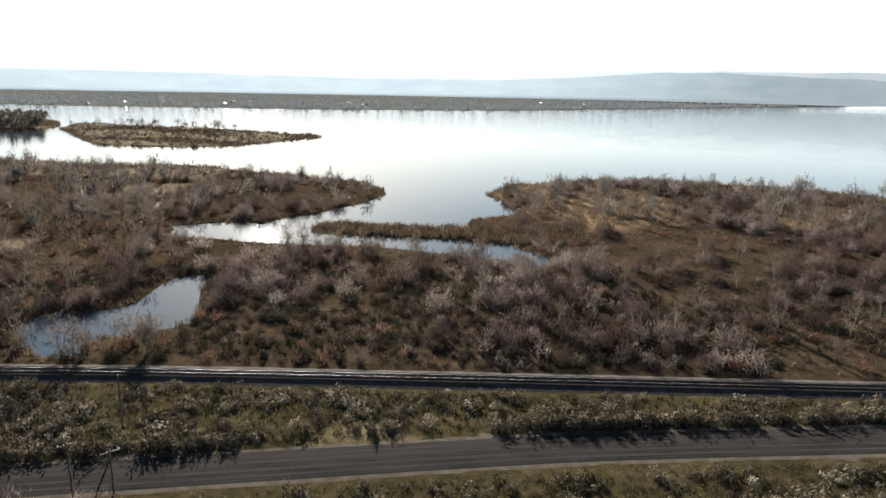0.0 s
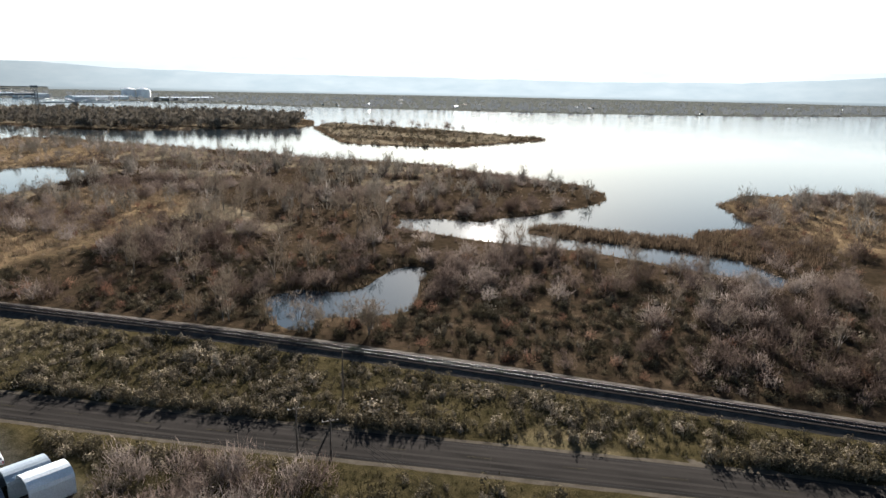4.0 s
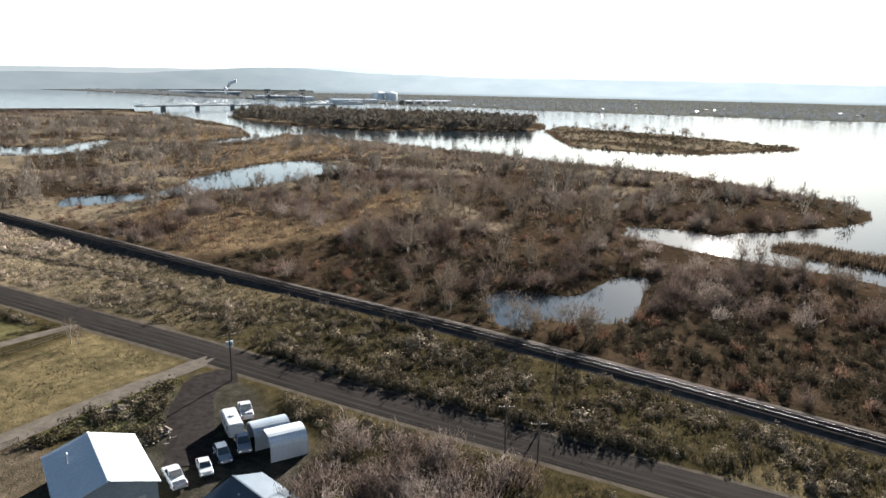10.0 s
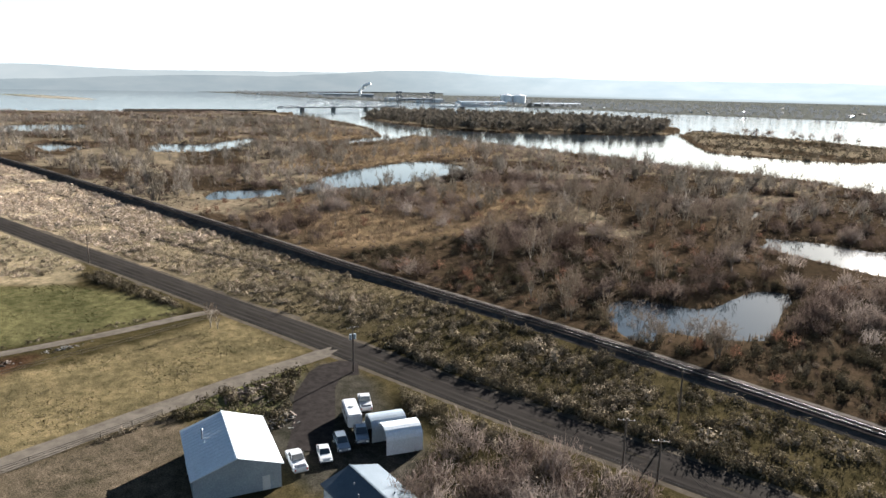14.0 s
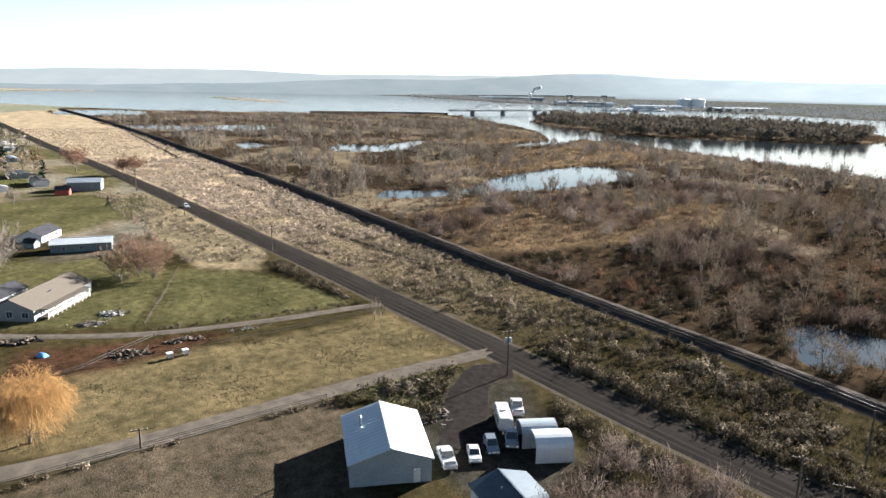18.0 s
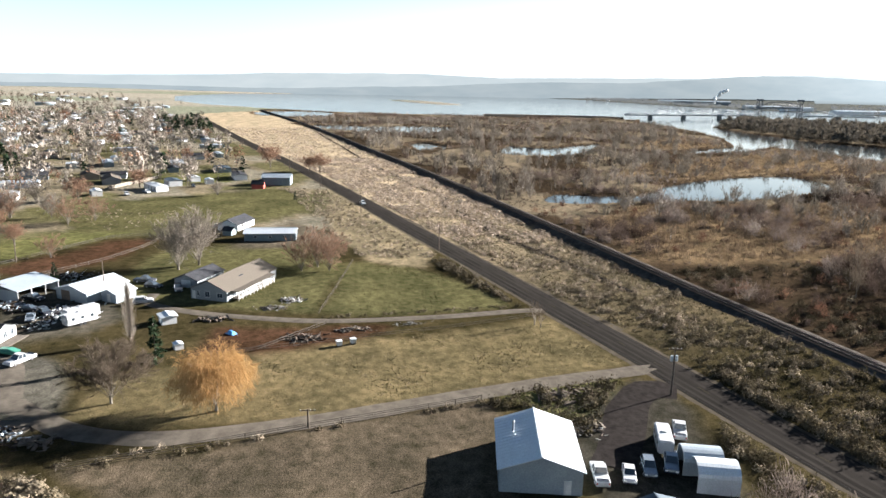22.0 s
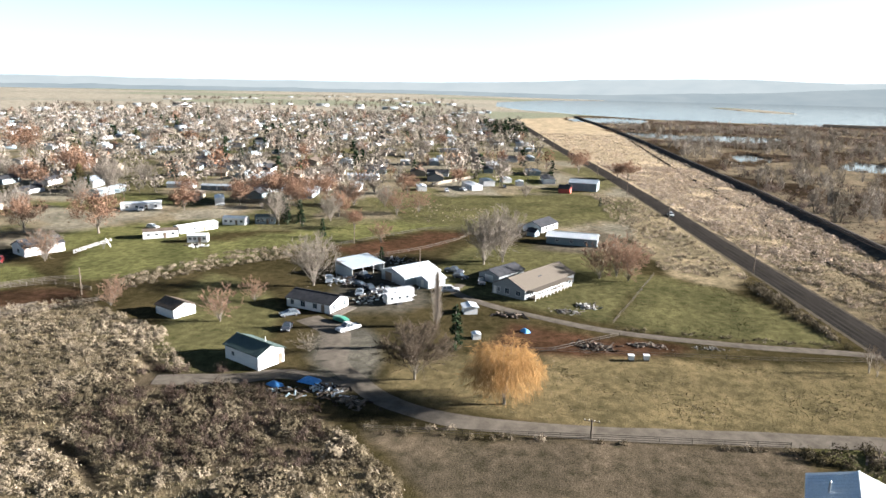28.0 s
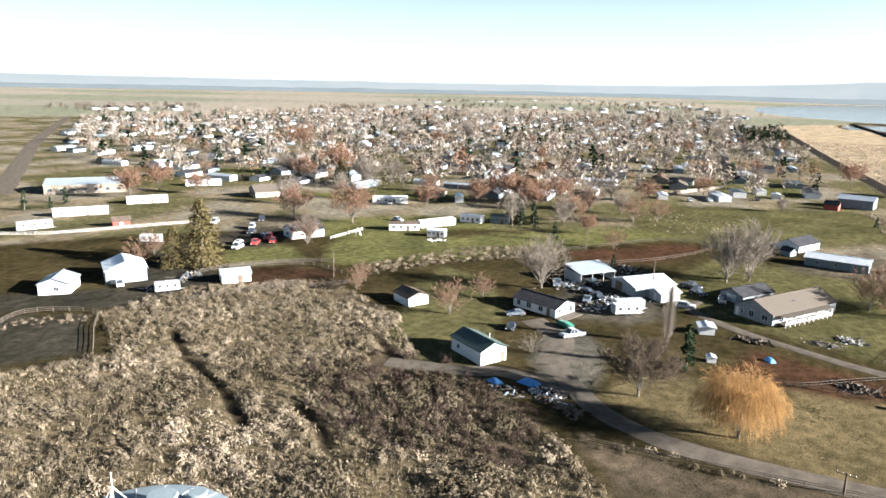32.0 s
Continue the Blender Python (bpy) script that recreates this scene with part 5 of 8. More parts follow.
scatter("distant_trees", DISTANT_TREE, at_ground(p, -0.2), rng.uniform(7, 14, len(p)), M["twig_pale"], "pale bare trees standing across the distant marsh", "trees", np.clip(rng.normal(0.45, 0.25, len(p)), 0, 1))

# ---- buildings ----
def window(parent, x, y, z, w, h, facing, pane=True):
    """A window in a wall: facing is the degrees its outside turns to in the building's plan."""
    bm = bmesh.new()
    t = 0.09
    for a in ((-w / 2 - t, w / 2 + t, -h / 2 - t, -h / 2), (-w / 2 - t, w / 2 + t, h / 2, h / 2 + t), (-w / 2 - t, -w / 2, -h / 2, h / 2), (w / 2, w / 2 + t, -h / 2, h / 2), (-0.03, 0.03, -h / 2, h / 2)):
        box(bm, a[0], a[1], -0.05, 0.06, a[2], a[3])
    ob = part("window", bm, M["trim"], parent)
    ob.matrix_basis = pose(x, y, z, 0, 0, facing + 90)
    if pane:
        part("pane", boxed(-w / 2, w / 2, -0.03, 0.03, -h / 2, h / 2), M["glass"], ob, "dark window glass")
    return ob


def slab(bm, a, b, c, d, t):
    """A roof plane with thickness, from its four upper corners."""
    up = [bm.verts.new(p) for p in (a, b, c, d)]
    lo = [bm.verts.new((p[0], p[1], p[2] - t)) for p in (a, b, c, d)]
    bm.faces.new(up)
    bm.faces.new(lo[::-1])
    for i in range(4):
        j = (i + 1) % 4
        bm.faces.new((up[i], lo[i], lo[j], up[j]))


def gable(name, x, y, along, length, width, eave, rise, wall, roof, label, category="house", windows=(), doors=(), over=0.35, seams=0, pane=True, group="", plain=False):
    """A building with a ridge: along is the ridge's direction in degrees. Windows: (side, place along it, height, w, h), sides 0 +x end, 90 +y, 180 -x end, 270 -y."""
    top = empty(name, x, y, -0.12, along)
    L, W = length / 2, width / 2
    bm = bmesh.new()
    o = [(-W, 0), (W, 0), (W, eave), (0, eave + rise), (-W, eave)]
    prism(bm, o, -L, L)
    bmesh.ops.rotate(bm, verts=bm.verts, cent=(0, 0, 0), matrix=Matrix.Rotation(radians(-90), 3, "Z"))
    part("wall", bm, M[wall], top)
    s = rise / W
    bm = bmesh.new()
    for sg in (1, -1):
        e = (W + over) * sg
        z0, z1 = eave - over * s + 0.12, eave + rise + 0.12
        a, b, c, d = (-L - over, e, z0), (L + over, e, z0), (L + over, 0, z1), (-L - over, 0, z1)
        slab(bm, *((a, b, c, d) if sg < 0 else (d, c, b, a)), 0.14)
    r = part("roof", bm, M[roof], top)
    bm = bmesh.new()
    for k in range(seams):
        u = -L + (k + 0.5) * length / seams
        for sg in (1, -1):
            e = (W + over) * sg
            tube(bm, (u, e, eave - over * s + 0.13), (u, 0, eave + rise + 0.13), 0.03, sides=4)
    if seams:
        part("roof_seam", bm, M[roof], r)
    if not plain:
        part("ridge_cap", boxed(-L - over, L + over, -0.12, 0.12, eave + rise + 0.06, eave + rise + 0.2), M[roof], r)

    def put(side, u):
        return {0: (L, u), 180: (-L, u), 90: (u, W), 270: (u, -W)}[side]
    for side, u, z, w, h in windows:
        px, py = put(side, u)
        window(top, px, py, z, w, h, side, pane)
    for side, u, w, h, m in doors:
        px, py = put(side, u)
        bm = boxed(-w / 2, w / 2, -0.05, 0.05, 0, h)
        d = part("door", bm, M[m], top)
        d.matrix_basis = pose(px, py, 0.12, 0, 0, side + 90)
        for k in range(0 if plain else 3):
            part("door_panel", boxed(-w / 2 + 0.06, w / 2 - 0.06, -0.075, 0.075, h * (k + 0.12) / 3, h * (k + 0.88) / 3), M[m], d)
    tagged(top, label, category, group)
    return top


# the big white barn and its neighbours
barn = gable("barn", -84.7, 39.2, 163, 14.0, 11.2, 3.7, 1.9, "metal_grey", "metal_white", "pale grey metal barn with a white gable roof", "barn",
             doors=((180, -3.6, 1.0, 2.1, "trim"), (90, 2.5, 3.2, 3.0, "metal_white")), seams=16)
bm = bmesh.new()
tube(bm, (2.0, 3.4, 3.5), (2.0, 3.4, 6.0), 0.12, sides=8)
tube(bm, (2.0, 3.4, 6.0), (2.0, 3.4, 6.2), 0.2, 0.05, sides=8)
part("flue", bm, M["steel"], barn, "steel chimney flue")
home = gable("mobile_home", -62.8, 48.2, 174, 13.0, 8.0, 2.6, 1.2, "wall_white", "roof_blue", "mobile home with a dull blue-grey roof", "house",
             windows=((90, -3, 1.5, 1.2, 1.0), (270, 2, 1.5, 1.2, 1.0), (0, -1.5, 1.5, 1.0, 1.0)), doors=((90, 1, 0.95, 2.0, "trim"),), seams=0)
for u, v in ((-3, 1.5), (0.5, 2.2), (3, 1.4), (-1.5, -1.8)):
    bm = bmesh.new()
    tube(bm, (u, v, 2.9), (u, v, 3.9 - abs(v) * 0.1), 0.1, sides=8)
    part("roof_vent", bm, M["steel"], home)


def shelter(x, y, turn, length, width, height, label, material):
    """A shelter of bent frames under a stretched cover, open at one end."""
    top = empty("shelter", x, y, -0.1, turn)
    arc = [(-width / 2, 0), (-width / 2, height * 0.62)]
    arc += [(-width / 2 + width * (1 - math.cos(a)) / 2, height * 0.62 + height * 0.38 * math.sin(a)) for a in np.linspace(0.35, math.pi - 0.35, 9)]
    arc += [(width / 2, height * 0.62), (width / 2, 0)]
    bm = bmesh.new()
    rows = [[bm.verts.new((u, p[0] * k, p[1] * k)) for p in arc] for u, k in [(u, k) for k in (1.0, 0.985) for u in np.linspace(-length / 2, length / 2, 6)]]
    for blk in (rows[:6], rows[6:]):
        for a, b in zip(blk, blk[1:]):
            for i in range(len(arc) - 1):
                bm.faces.new((a[i], a[i + 1], b[i + 1], b[i]))
    for e0, e1 in ((rows[0], rows[6]), (rows[5], rows[11])):
        for i in range(len(arc) - 1):
            bm.faces.new((e0[i], e0[i + 1], e1[i + 1], e1[i]))
    bm.faces.new([bm.verts.new((length / 2 - 0.02, p[0] * 0.98, p[1] * 0.98)) for p in arc])
    part("cover", bm, M[material], top)
    for u in np.linspace(-length / 2, length / 2, 4):
        bm = bmesh.new()
        for p, q_ in zip(arc, arc[1:]):
            tube(bm, (u, p[0] * 0.97, p[1] * 0.97), (u, q_[0] * 0.97, q_[1] * 0.97), 0.035, sides=5)
        part("frame_hoop", bm, M["steel"], top)
    tagged(top, label, "shelter")


shelter(-74.6, 61.6, 68, 5.6, 4.6, 3.9, "white fabric vehicle shelter with a rounded top", "metal_white")
shelter(-78.9, 62.2, 68, 5.6, 4.4, 3.5, "grey-white fabric shelter standing behind the other", "metal_grey")

# the house with the tan roof
house = gable("house", -186.6, -5.9, 149.6, 24.3, 10.4, 2.75, 2.3, "wall_grey", "roof_tan", "grey-blue house with a tan shingle roof and white porch", "house",
              windows=((180, -3.2, 1.5, 1.5, 1.2), (180, 0.4, 1.5, 1.3, 1.5), (180, 3.0, 1.5, 0.7, 1.2), (270, -9, 1.5, 1.6, 1.5), (270, -4, 1.5, 1.2, 1.4), (270, 4, 1.5, 1.4, 1.4), (270, 8.5, 1.5, 1.4, 1.4)),
              doors=((270, 0, 1.8, 2.1, "trim"), (180, 4.3, 0.95, 2.05, "trim")))
deck = empty("deck", 0, 0)
deck.parent = house
part("deck_floor", boxed(-10.5, 7.0, -7.6, -5.25, 0.45, 0.6), M["wood"], deck)
for u in np.arange(-10.5, 7.1, 1.75):
    part("deck_post", boxed(u - 0.06, u + 0.06, -7.6, -7.48, 0, 1.55), M["trim"], deck)
for u in (-10.4, -4.5, 1.4, 6.9):
    part("porch_post", boxed(u - 0.07, u + 0.07, -7.6, -7.46, 0.6, 2.55), M["trim"], deck)
for z in (0.75, 1.1, 1.45):
    part("deck_rail", boxed(-10.5, 7.0, -7.58, -7.52, z, z + 0.09), M["trim"], deck)
part("deck_roof", boxed(-10.8, 7.3, -7.8, -5.3, 2.5, 2.62), M["roof_tan"], deck)
part("skylight", boxed(-2.2, -0.6, -2.7, -2.2, 4.0, 4.12), M["glass"], house, "dark roof skylight")
gable("garage", -193.5, -15.6, 149.6, 12.0, 7.0, 2.4, 1.3, "wall_grey", "roof_dark", "grey garage wing with a dark roof beside the house", "garage",
      doors=((180, 0, 2.8, 2.1, "trim"),), windows=((270, 3, 1.4, 1.0, 0.9),))

shed = gable("white_shed", -121.0, -56.6, 243.5, 10.2, 6.2, 3.1, 1.3, "wall_white", "roof_green", "white shed with a green metal roof", "shed",
             windows=((90, 2.6, 1.7, 0.8, 0.8),), doors=((180, -2.2, 0.95, 2.05, "wall_dark"),), seams=14)
bm = bmesh.new()
tube(bm, (-1.5, -1.6, 3.4), (-1.5, -1.6, 4.9), 0.09, sides=8)
part("flue", bm, M["trim"], shed, "white flue pipe")
gable("garden_shed", -143.4, -87.4, 65, 7.0, 5.8, 2.3, 1.2, "wall_white", "roof_brown", "small white shed with a brown roof", "shed", doors=((0, 0, 1.6, 1.9, "trim"),))
mob = gable("mobile_home", -156.2, -57.0, 74.0, 13.0, 7.4, 2.5, 1.3, "wall_white", "roof_dark", "white mobile home with a black shingle roof", "house",
            windows=((270, -4.8, 1.5, 1.0, 1.2), (270, -1.6, 1.5, 1.3, 1.3), (270, 2.0, 1.5, 1.2, 1.2), (0, -2.2, 1.5, 1.1, 1.4), (0, 0, 1.5, 1.1, 1.4), (0, 2.2, 1.5, 1.1, 1.4)),
            doors=((270, 4.3, 1.0, 2.0, "wall_dark"),))
part("deck_floor", boxed(6.6, 9.4, -4.6, 3.2, 0.25, 0.4), M["wood"], mob, "weathered wooden deck")
gable("metal_workshop", -186.5, -40.8, 142, 12.6, 10.6, 2.7, 1.4, "metal_grey", "metal_white", "pale metal workshop with a low white roof", "workshop",
      doors=((180, 2, 3.0, 2.5, "wall_dark"),), seams=12)
gable("metal_workshop_annex", -181.2, -33.8, 142, 6.0, 5.0, 2.4, 0.9, "metal_grey", "metal_white", "small white annex beside the workshop", "shed", doors=((180, 0, 1.0, 2.0, "trim"),))

op = empty("open_shed", -189.2, -56.6, -0.1, 145)
bm = bmesh.new()
slab(bm, (-6, -4.2, 3.0), (6, -4.2, 3.0), (6, 4.2, 4.3), (-6, 4.2, 4.3), 0.15)
part("roof", bm, M["metal_grey"], op)
for u in (-5.7, -1.9, 1.9, 5.7):
    part("post", boxed(u - 0.1, u + 0.1, -4.0, -3.8, 0, 2.85), M["steel"], op)
part("back_wall", boxed(-5.8, 5.8, 3.9, 4.0, 0, 4.1), M["metal_grey"], op)
for u in (-5.8, 5.7):
    part("side_wall", boxed(u, u + 0.1, -3.9, 3.9, 0, 2.9), M["metal_grey"], op)
tagged(op, "open-fronted metal pole shed with a sloped roof", "shed")

gable("well_house", -160.0, -19.8, 20, 3.4, 3.2, 2.0, 0.3, "wall_white", "metal_white", "small white pump house", "shed", doors=((180, 0, 0.9, 1.8, "trim"),))
gable("tank_cover", -143.4, -15.8, 20, 1.9, 1.7, 1.1, 0.15, "wall_white", "metal_white", "white box shelter by the garden", "shed", over=0.1)
gable("house", -268.5, -8.5, 155, 13.5, 8.0, 2.5, 1.7, "wall_white", "roof_dark", "white bungalow with a dark hipped-looking roof", "house",
      windows=((270, -3, 1.5, 1.3, 1.2), (270, 3, 1.5, 1.3, 1.2), (180, 0, 1.5, 1.2, 1.2)), doors=((270, 0, 0.95, 2.0, "trim"),))
gable("long_shed", -246.0, 4.0, 83, 17.5, 7.0, 2.8, 1.2, "wall_blue", "metal_white", "long pale blue shed with a whitish roof", "shed", windows=((270, -5, 1.5, 1.0, 0.8), (270, 0, 1.5, 1.0, 0.8), (270, 5, 1.5, 1.0, 0.8)), seams=14)
gable("garden_shed", -255.0, -10.5, 60, 3.6, 3.2, 2.1, 0.9, "wall_blue", "roof_dark", "little blue shed beside the bungalow", "shed", doors=((180, 0, 0.9, 1.9, "trim"),))
gable("blue_shop", -386.0, 9.0, 80, 15.0, 10.0, 4.4, 1.5, "wall_blue", "metal_grey", "tall pale blue metal shop by the road", "workshop", doors=((90, 3, 3.0, 3.2, "metal_white"),), seams=12)
gable("garage", -372.0, -1.0, 80, 6.0, 5.0, 2.6, 1.6, "wall_red", "roof_dark", "small dark red barn beside the blue shop", "shed")
gable("grey_shed", -101.5, -168.0, 42, 8.6, 7.4, 2.9, 1.4, "wall_white", "metal_grey", "pale grey shed with a metal roof by the corral", "shed", windows=((0, 0.6, 1.6, 1.1, 1.0),), seams=8)
gable("garage", -117.8, -164.4, 60, 10.5, 10.2, 3.9, 2.0, "wall_grey", "metal_white", "grey garage with two white roller doors", "garage",
      doors=((0, -2.4, 3.3, 3.0, "trim"), (0, 2.4, 3.3, 3.0, "trim")), seams=8)
gable("house", -187.3, -161.8, 154, 12.0, 8.4, 3.0, 1.8, "wall_white", "roof_dark", "white house with a dark roof above the lawn", "house", windows=((180, 0, 1.6, 1.4, 1.2), (270, 0, 1.6, 1.4, 1.2)), doors=((270, -4, 1.0, 2.0, "trim"),))
gable("house", -251.0, -237.0, 150, 22.0, 12.0, 3.0, 2.6, "wall_tan", "roof_tan", "broad tan house with a tan shingle roof", "house", windows=((270, -6, 1.6, 1.4, 1.2), (270, 6, 1.6, 1.4, 1.2), (180, 0, 1.6, 1.4, 1.2)), doors=((270, 0, 1.0, 2.0, "trim"),))
gable("livestock_shed", -132.8, -138.0, 146, 7.6, 5.4, 2.5, 1.0, "wall_white", "metal_grey", "white livestock shed with a grey roof", "shed", doors=((270, 1, 1.4, 2.0, "wall_dark"),))
gable("large_store", -208.0, -321.5, 142, 35.0, 22.0, 4.5, 1.8, "wall_tan", "metal_grey", "long low building with a pale metal roof", "store", windows=tuple((270, u, 2.0, 1.8, 1.4) for u in range(-15, 16, 5)), seams=20)
gable("red_barn", -162.0, -229.0, 147, 6.0, 5.0, 2.4, 1.2, "wall_red", "roof_brown", "little red barn behind the fence", "barn", doors=((270, 0, 1.4, 1.8, "trim"),))
HOMES = []
for x, y, a, l, w, h, wall, roof, lab in (
        (-372.0, -51.0, 28, 17.0, 6.0, 2.8, "wall_white", "metal_white", "white double-wide home at the meadow's end"),
        (-390.0, -45.0, 20, 12.0, 6.5, 2.9, "wall_white", "roof_blue", "white home with a blue-grey roof by the cream fence"),
        (-405.0, -36.0, 20, 9.0, 5.0, 2.6, "wall_white", "metal_white", "small white home behind the meadow"),
        (-358.0, -76.0, 20, 9.0, 4.6, 2.5, "wall_white", "metal_white", "low white shed at the meadow's corner"),
        (-394.0, -27.0, 14, 6.0, 4.0, 2.4, "wall_white", "metal_white", "short white trailer beside the shop's yard"),
        (-414.0, -12.0, 8, 19.0, 7.0, 2.9, "wall_white", "roof_dark", "long white building with a dark roof by the shop"),
        (-449.0, -23.0, 12, 16.0, 8.0, 2.8, "wall_blue", "roof_blue", "pale blue home with a blue roof by the road"),
        (-479.0, -53.0, 12, 30.0, 8.0, 3.0, "wall_tan", "metal_grey", "long grey-roofed building among the trees"),
        (-476.0, -114.0, 14, 12.0, 7.0, 3.0, "wall_blue", "metal_white", "pale blue home with a white roof in the town"),
        (-488.0, -96.0, 14, 22.0, 6.0, 2.8, "wall_blue", "metal_grey", "long pale blue single-wide home in the town"),
        (-533.0, -125.0, 14, 17.0, 6.0, 2.8, "wall_white", "metal_white", "white single-wide home in the town"),
        (-289.0, -155.0, 30, 12.0, 4.0, 3.0, "wall_white", "metal_white", "white camper home parked on the gravel"),
        (-217.8, -139.0, 125, 11.5, 5.0, 2.6, "wall_white", "roof_brown", "white trailer home with a flat brown roof"),
        (-231.0, -133.0, 152, 15.5, 4.6, 2.4, "wall_white", "metal_white", "long white trailer home with a white roof"),
        (-246.4, -125.0, 94, 9.0, 4.4, 2.7, "wall_white", "metal_white", "white trailer home beside the lawn"),
        (-214.2, -122.4, 108, 6.6, 3.6, 2.5, "wall_white", "metal_white", "short white trailer by the lumber heap"),
        (-251.6, -115.0, 109, 7.6, 5.0, 3.0, "wall_blue", "roof_green", "green shed near the dark cypresses"),
        (-266.0, -179.0, 126, 16.2, 5.0, 2.8, "wall_white", "metal_white", "white single-wide home with dark windows"),
        (-254.0, -291.0, 141, 18.0, 5.0, 2.7, "wall_white", "metal_white", "white single-wide home across the field"),
        (-201.5, -267.0, 148, 17.0, 5.0, 2.7, "wall_white", "metal_white", "white single-wide home by the street"),
        (-167.0, -262.0, 148, 20.0, 5.5, 2.7, "wall_white", "metal_white", "pale single-wide home behind the firs")):
    HOMES.append((x, y))
    gable("trailer_home", x, y, a, l, w, h, 0.45, wall, roof, lab, "house", windows=tuple((270, u, 1.5, 1.0, 0.9) for u in np.linspace(-l * 0.35, l * 0.35, 4)), doors=((270, l * 0.12, 0.9, 1.9, "wall_dark"),), over=0.12)


# the water tank
def water_tank(x, y, radius, height):
    top = empty("water_tank", x, y, -0.2)
    n = 40
    bm = bmesh.new()
    bmesh.ops.create_cone(bm, cap_ends=True, segments=n, radius1=radius, radius2=radius, depth=height)
    bmesh.ops.translate(bm, verts=bm.verts, vec=(0, 0, height / 2))
    part("tank_wall", bm, M["metal_white"], top)
    bm = bmesh.new()
    bmesh.ops.create_cone(bm, cap_ends=True, segments=n, radius1=radius + 0.15, radius2=0.3, depth=1.3)
    bmesh.ops.translate(bm, verts=bm.verts, vec=(0, 0, height + 0.65))
    roof = part("roof", bm, M["wall_blue"], top, "pale blue conical steel roof")
    bm = bmesh.new()
    for k in range(20):
        a = 2 * math.pi * k / 20
        tube(bm, (math.cos(a) * radius, math.sin(a) * radius, height + 0.02), (math.cos(a) * 0.3, math.sin(a) * 0.3, height + 1.31), 0.03, sides=4)
    part("roof_seam", bm, M["metal_white"], roof)
    toward = Vector((x, y, 0)).normalized()
    side = Vector((-toward.y, toward.x, 0))
    for name, u, v, r, h in (("vent_cap", 3.2, 1.6, 1.15, 0.75), ("hatch", 3.0, 4.0, 0.75, 0.6)):
        c = toward * u - side * v
        bm = bmesh.new()
        bmesh.ops.create_cone(bm, cap_ends=True, segments=24, radius1=r * 0.85, radius2=r * 0.85, depth=h)
        bmesh.ops.create_cone(bm, cap_ends=True, segments=24, radius1=r, radius2=r * 0.9, depth=0.18, matrix=Matrix.Translation((0, 0, h / 2)))
        bmesh.ops.translate(bm, verts=bm.verts, vec=(c.x, c.y, height + 0.95))
        part(name, bm, M["wall_blue"], top)
    c = toward * 3.4 + side * 1.6
    mast = empty("antenna_mast", c.x, c.y, height + 0.7)
    mast.parent = top
    bm = bmesh.new()
    tube(bm, (0, 0, 0), (0, 0, 3.0), 0.05, sides=6)
    part("mast_pole", bm, M["trim"], mast)
    for k in range(3):
        a = 2.1 * k + 0.6
        bm = bmesh.new()
        tube(bm, (math.cos(a) * 1.5, math.sin(a) * 1.5, -0.25), (0, 0, 1.9), 0.045, sides=6)
        part("mast_leg", bm, M["trim"], mast)
    tagged(top, "pale blue steel water tank with a vented conical roof", "water tank")


water_tank(-29.5, -35.5, 7.0, 22.0)


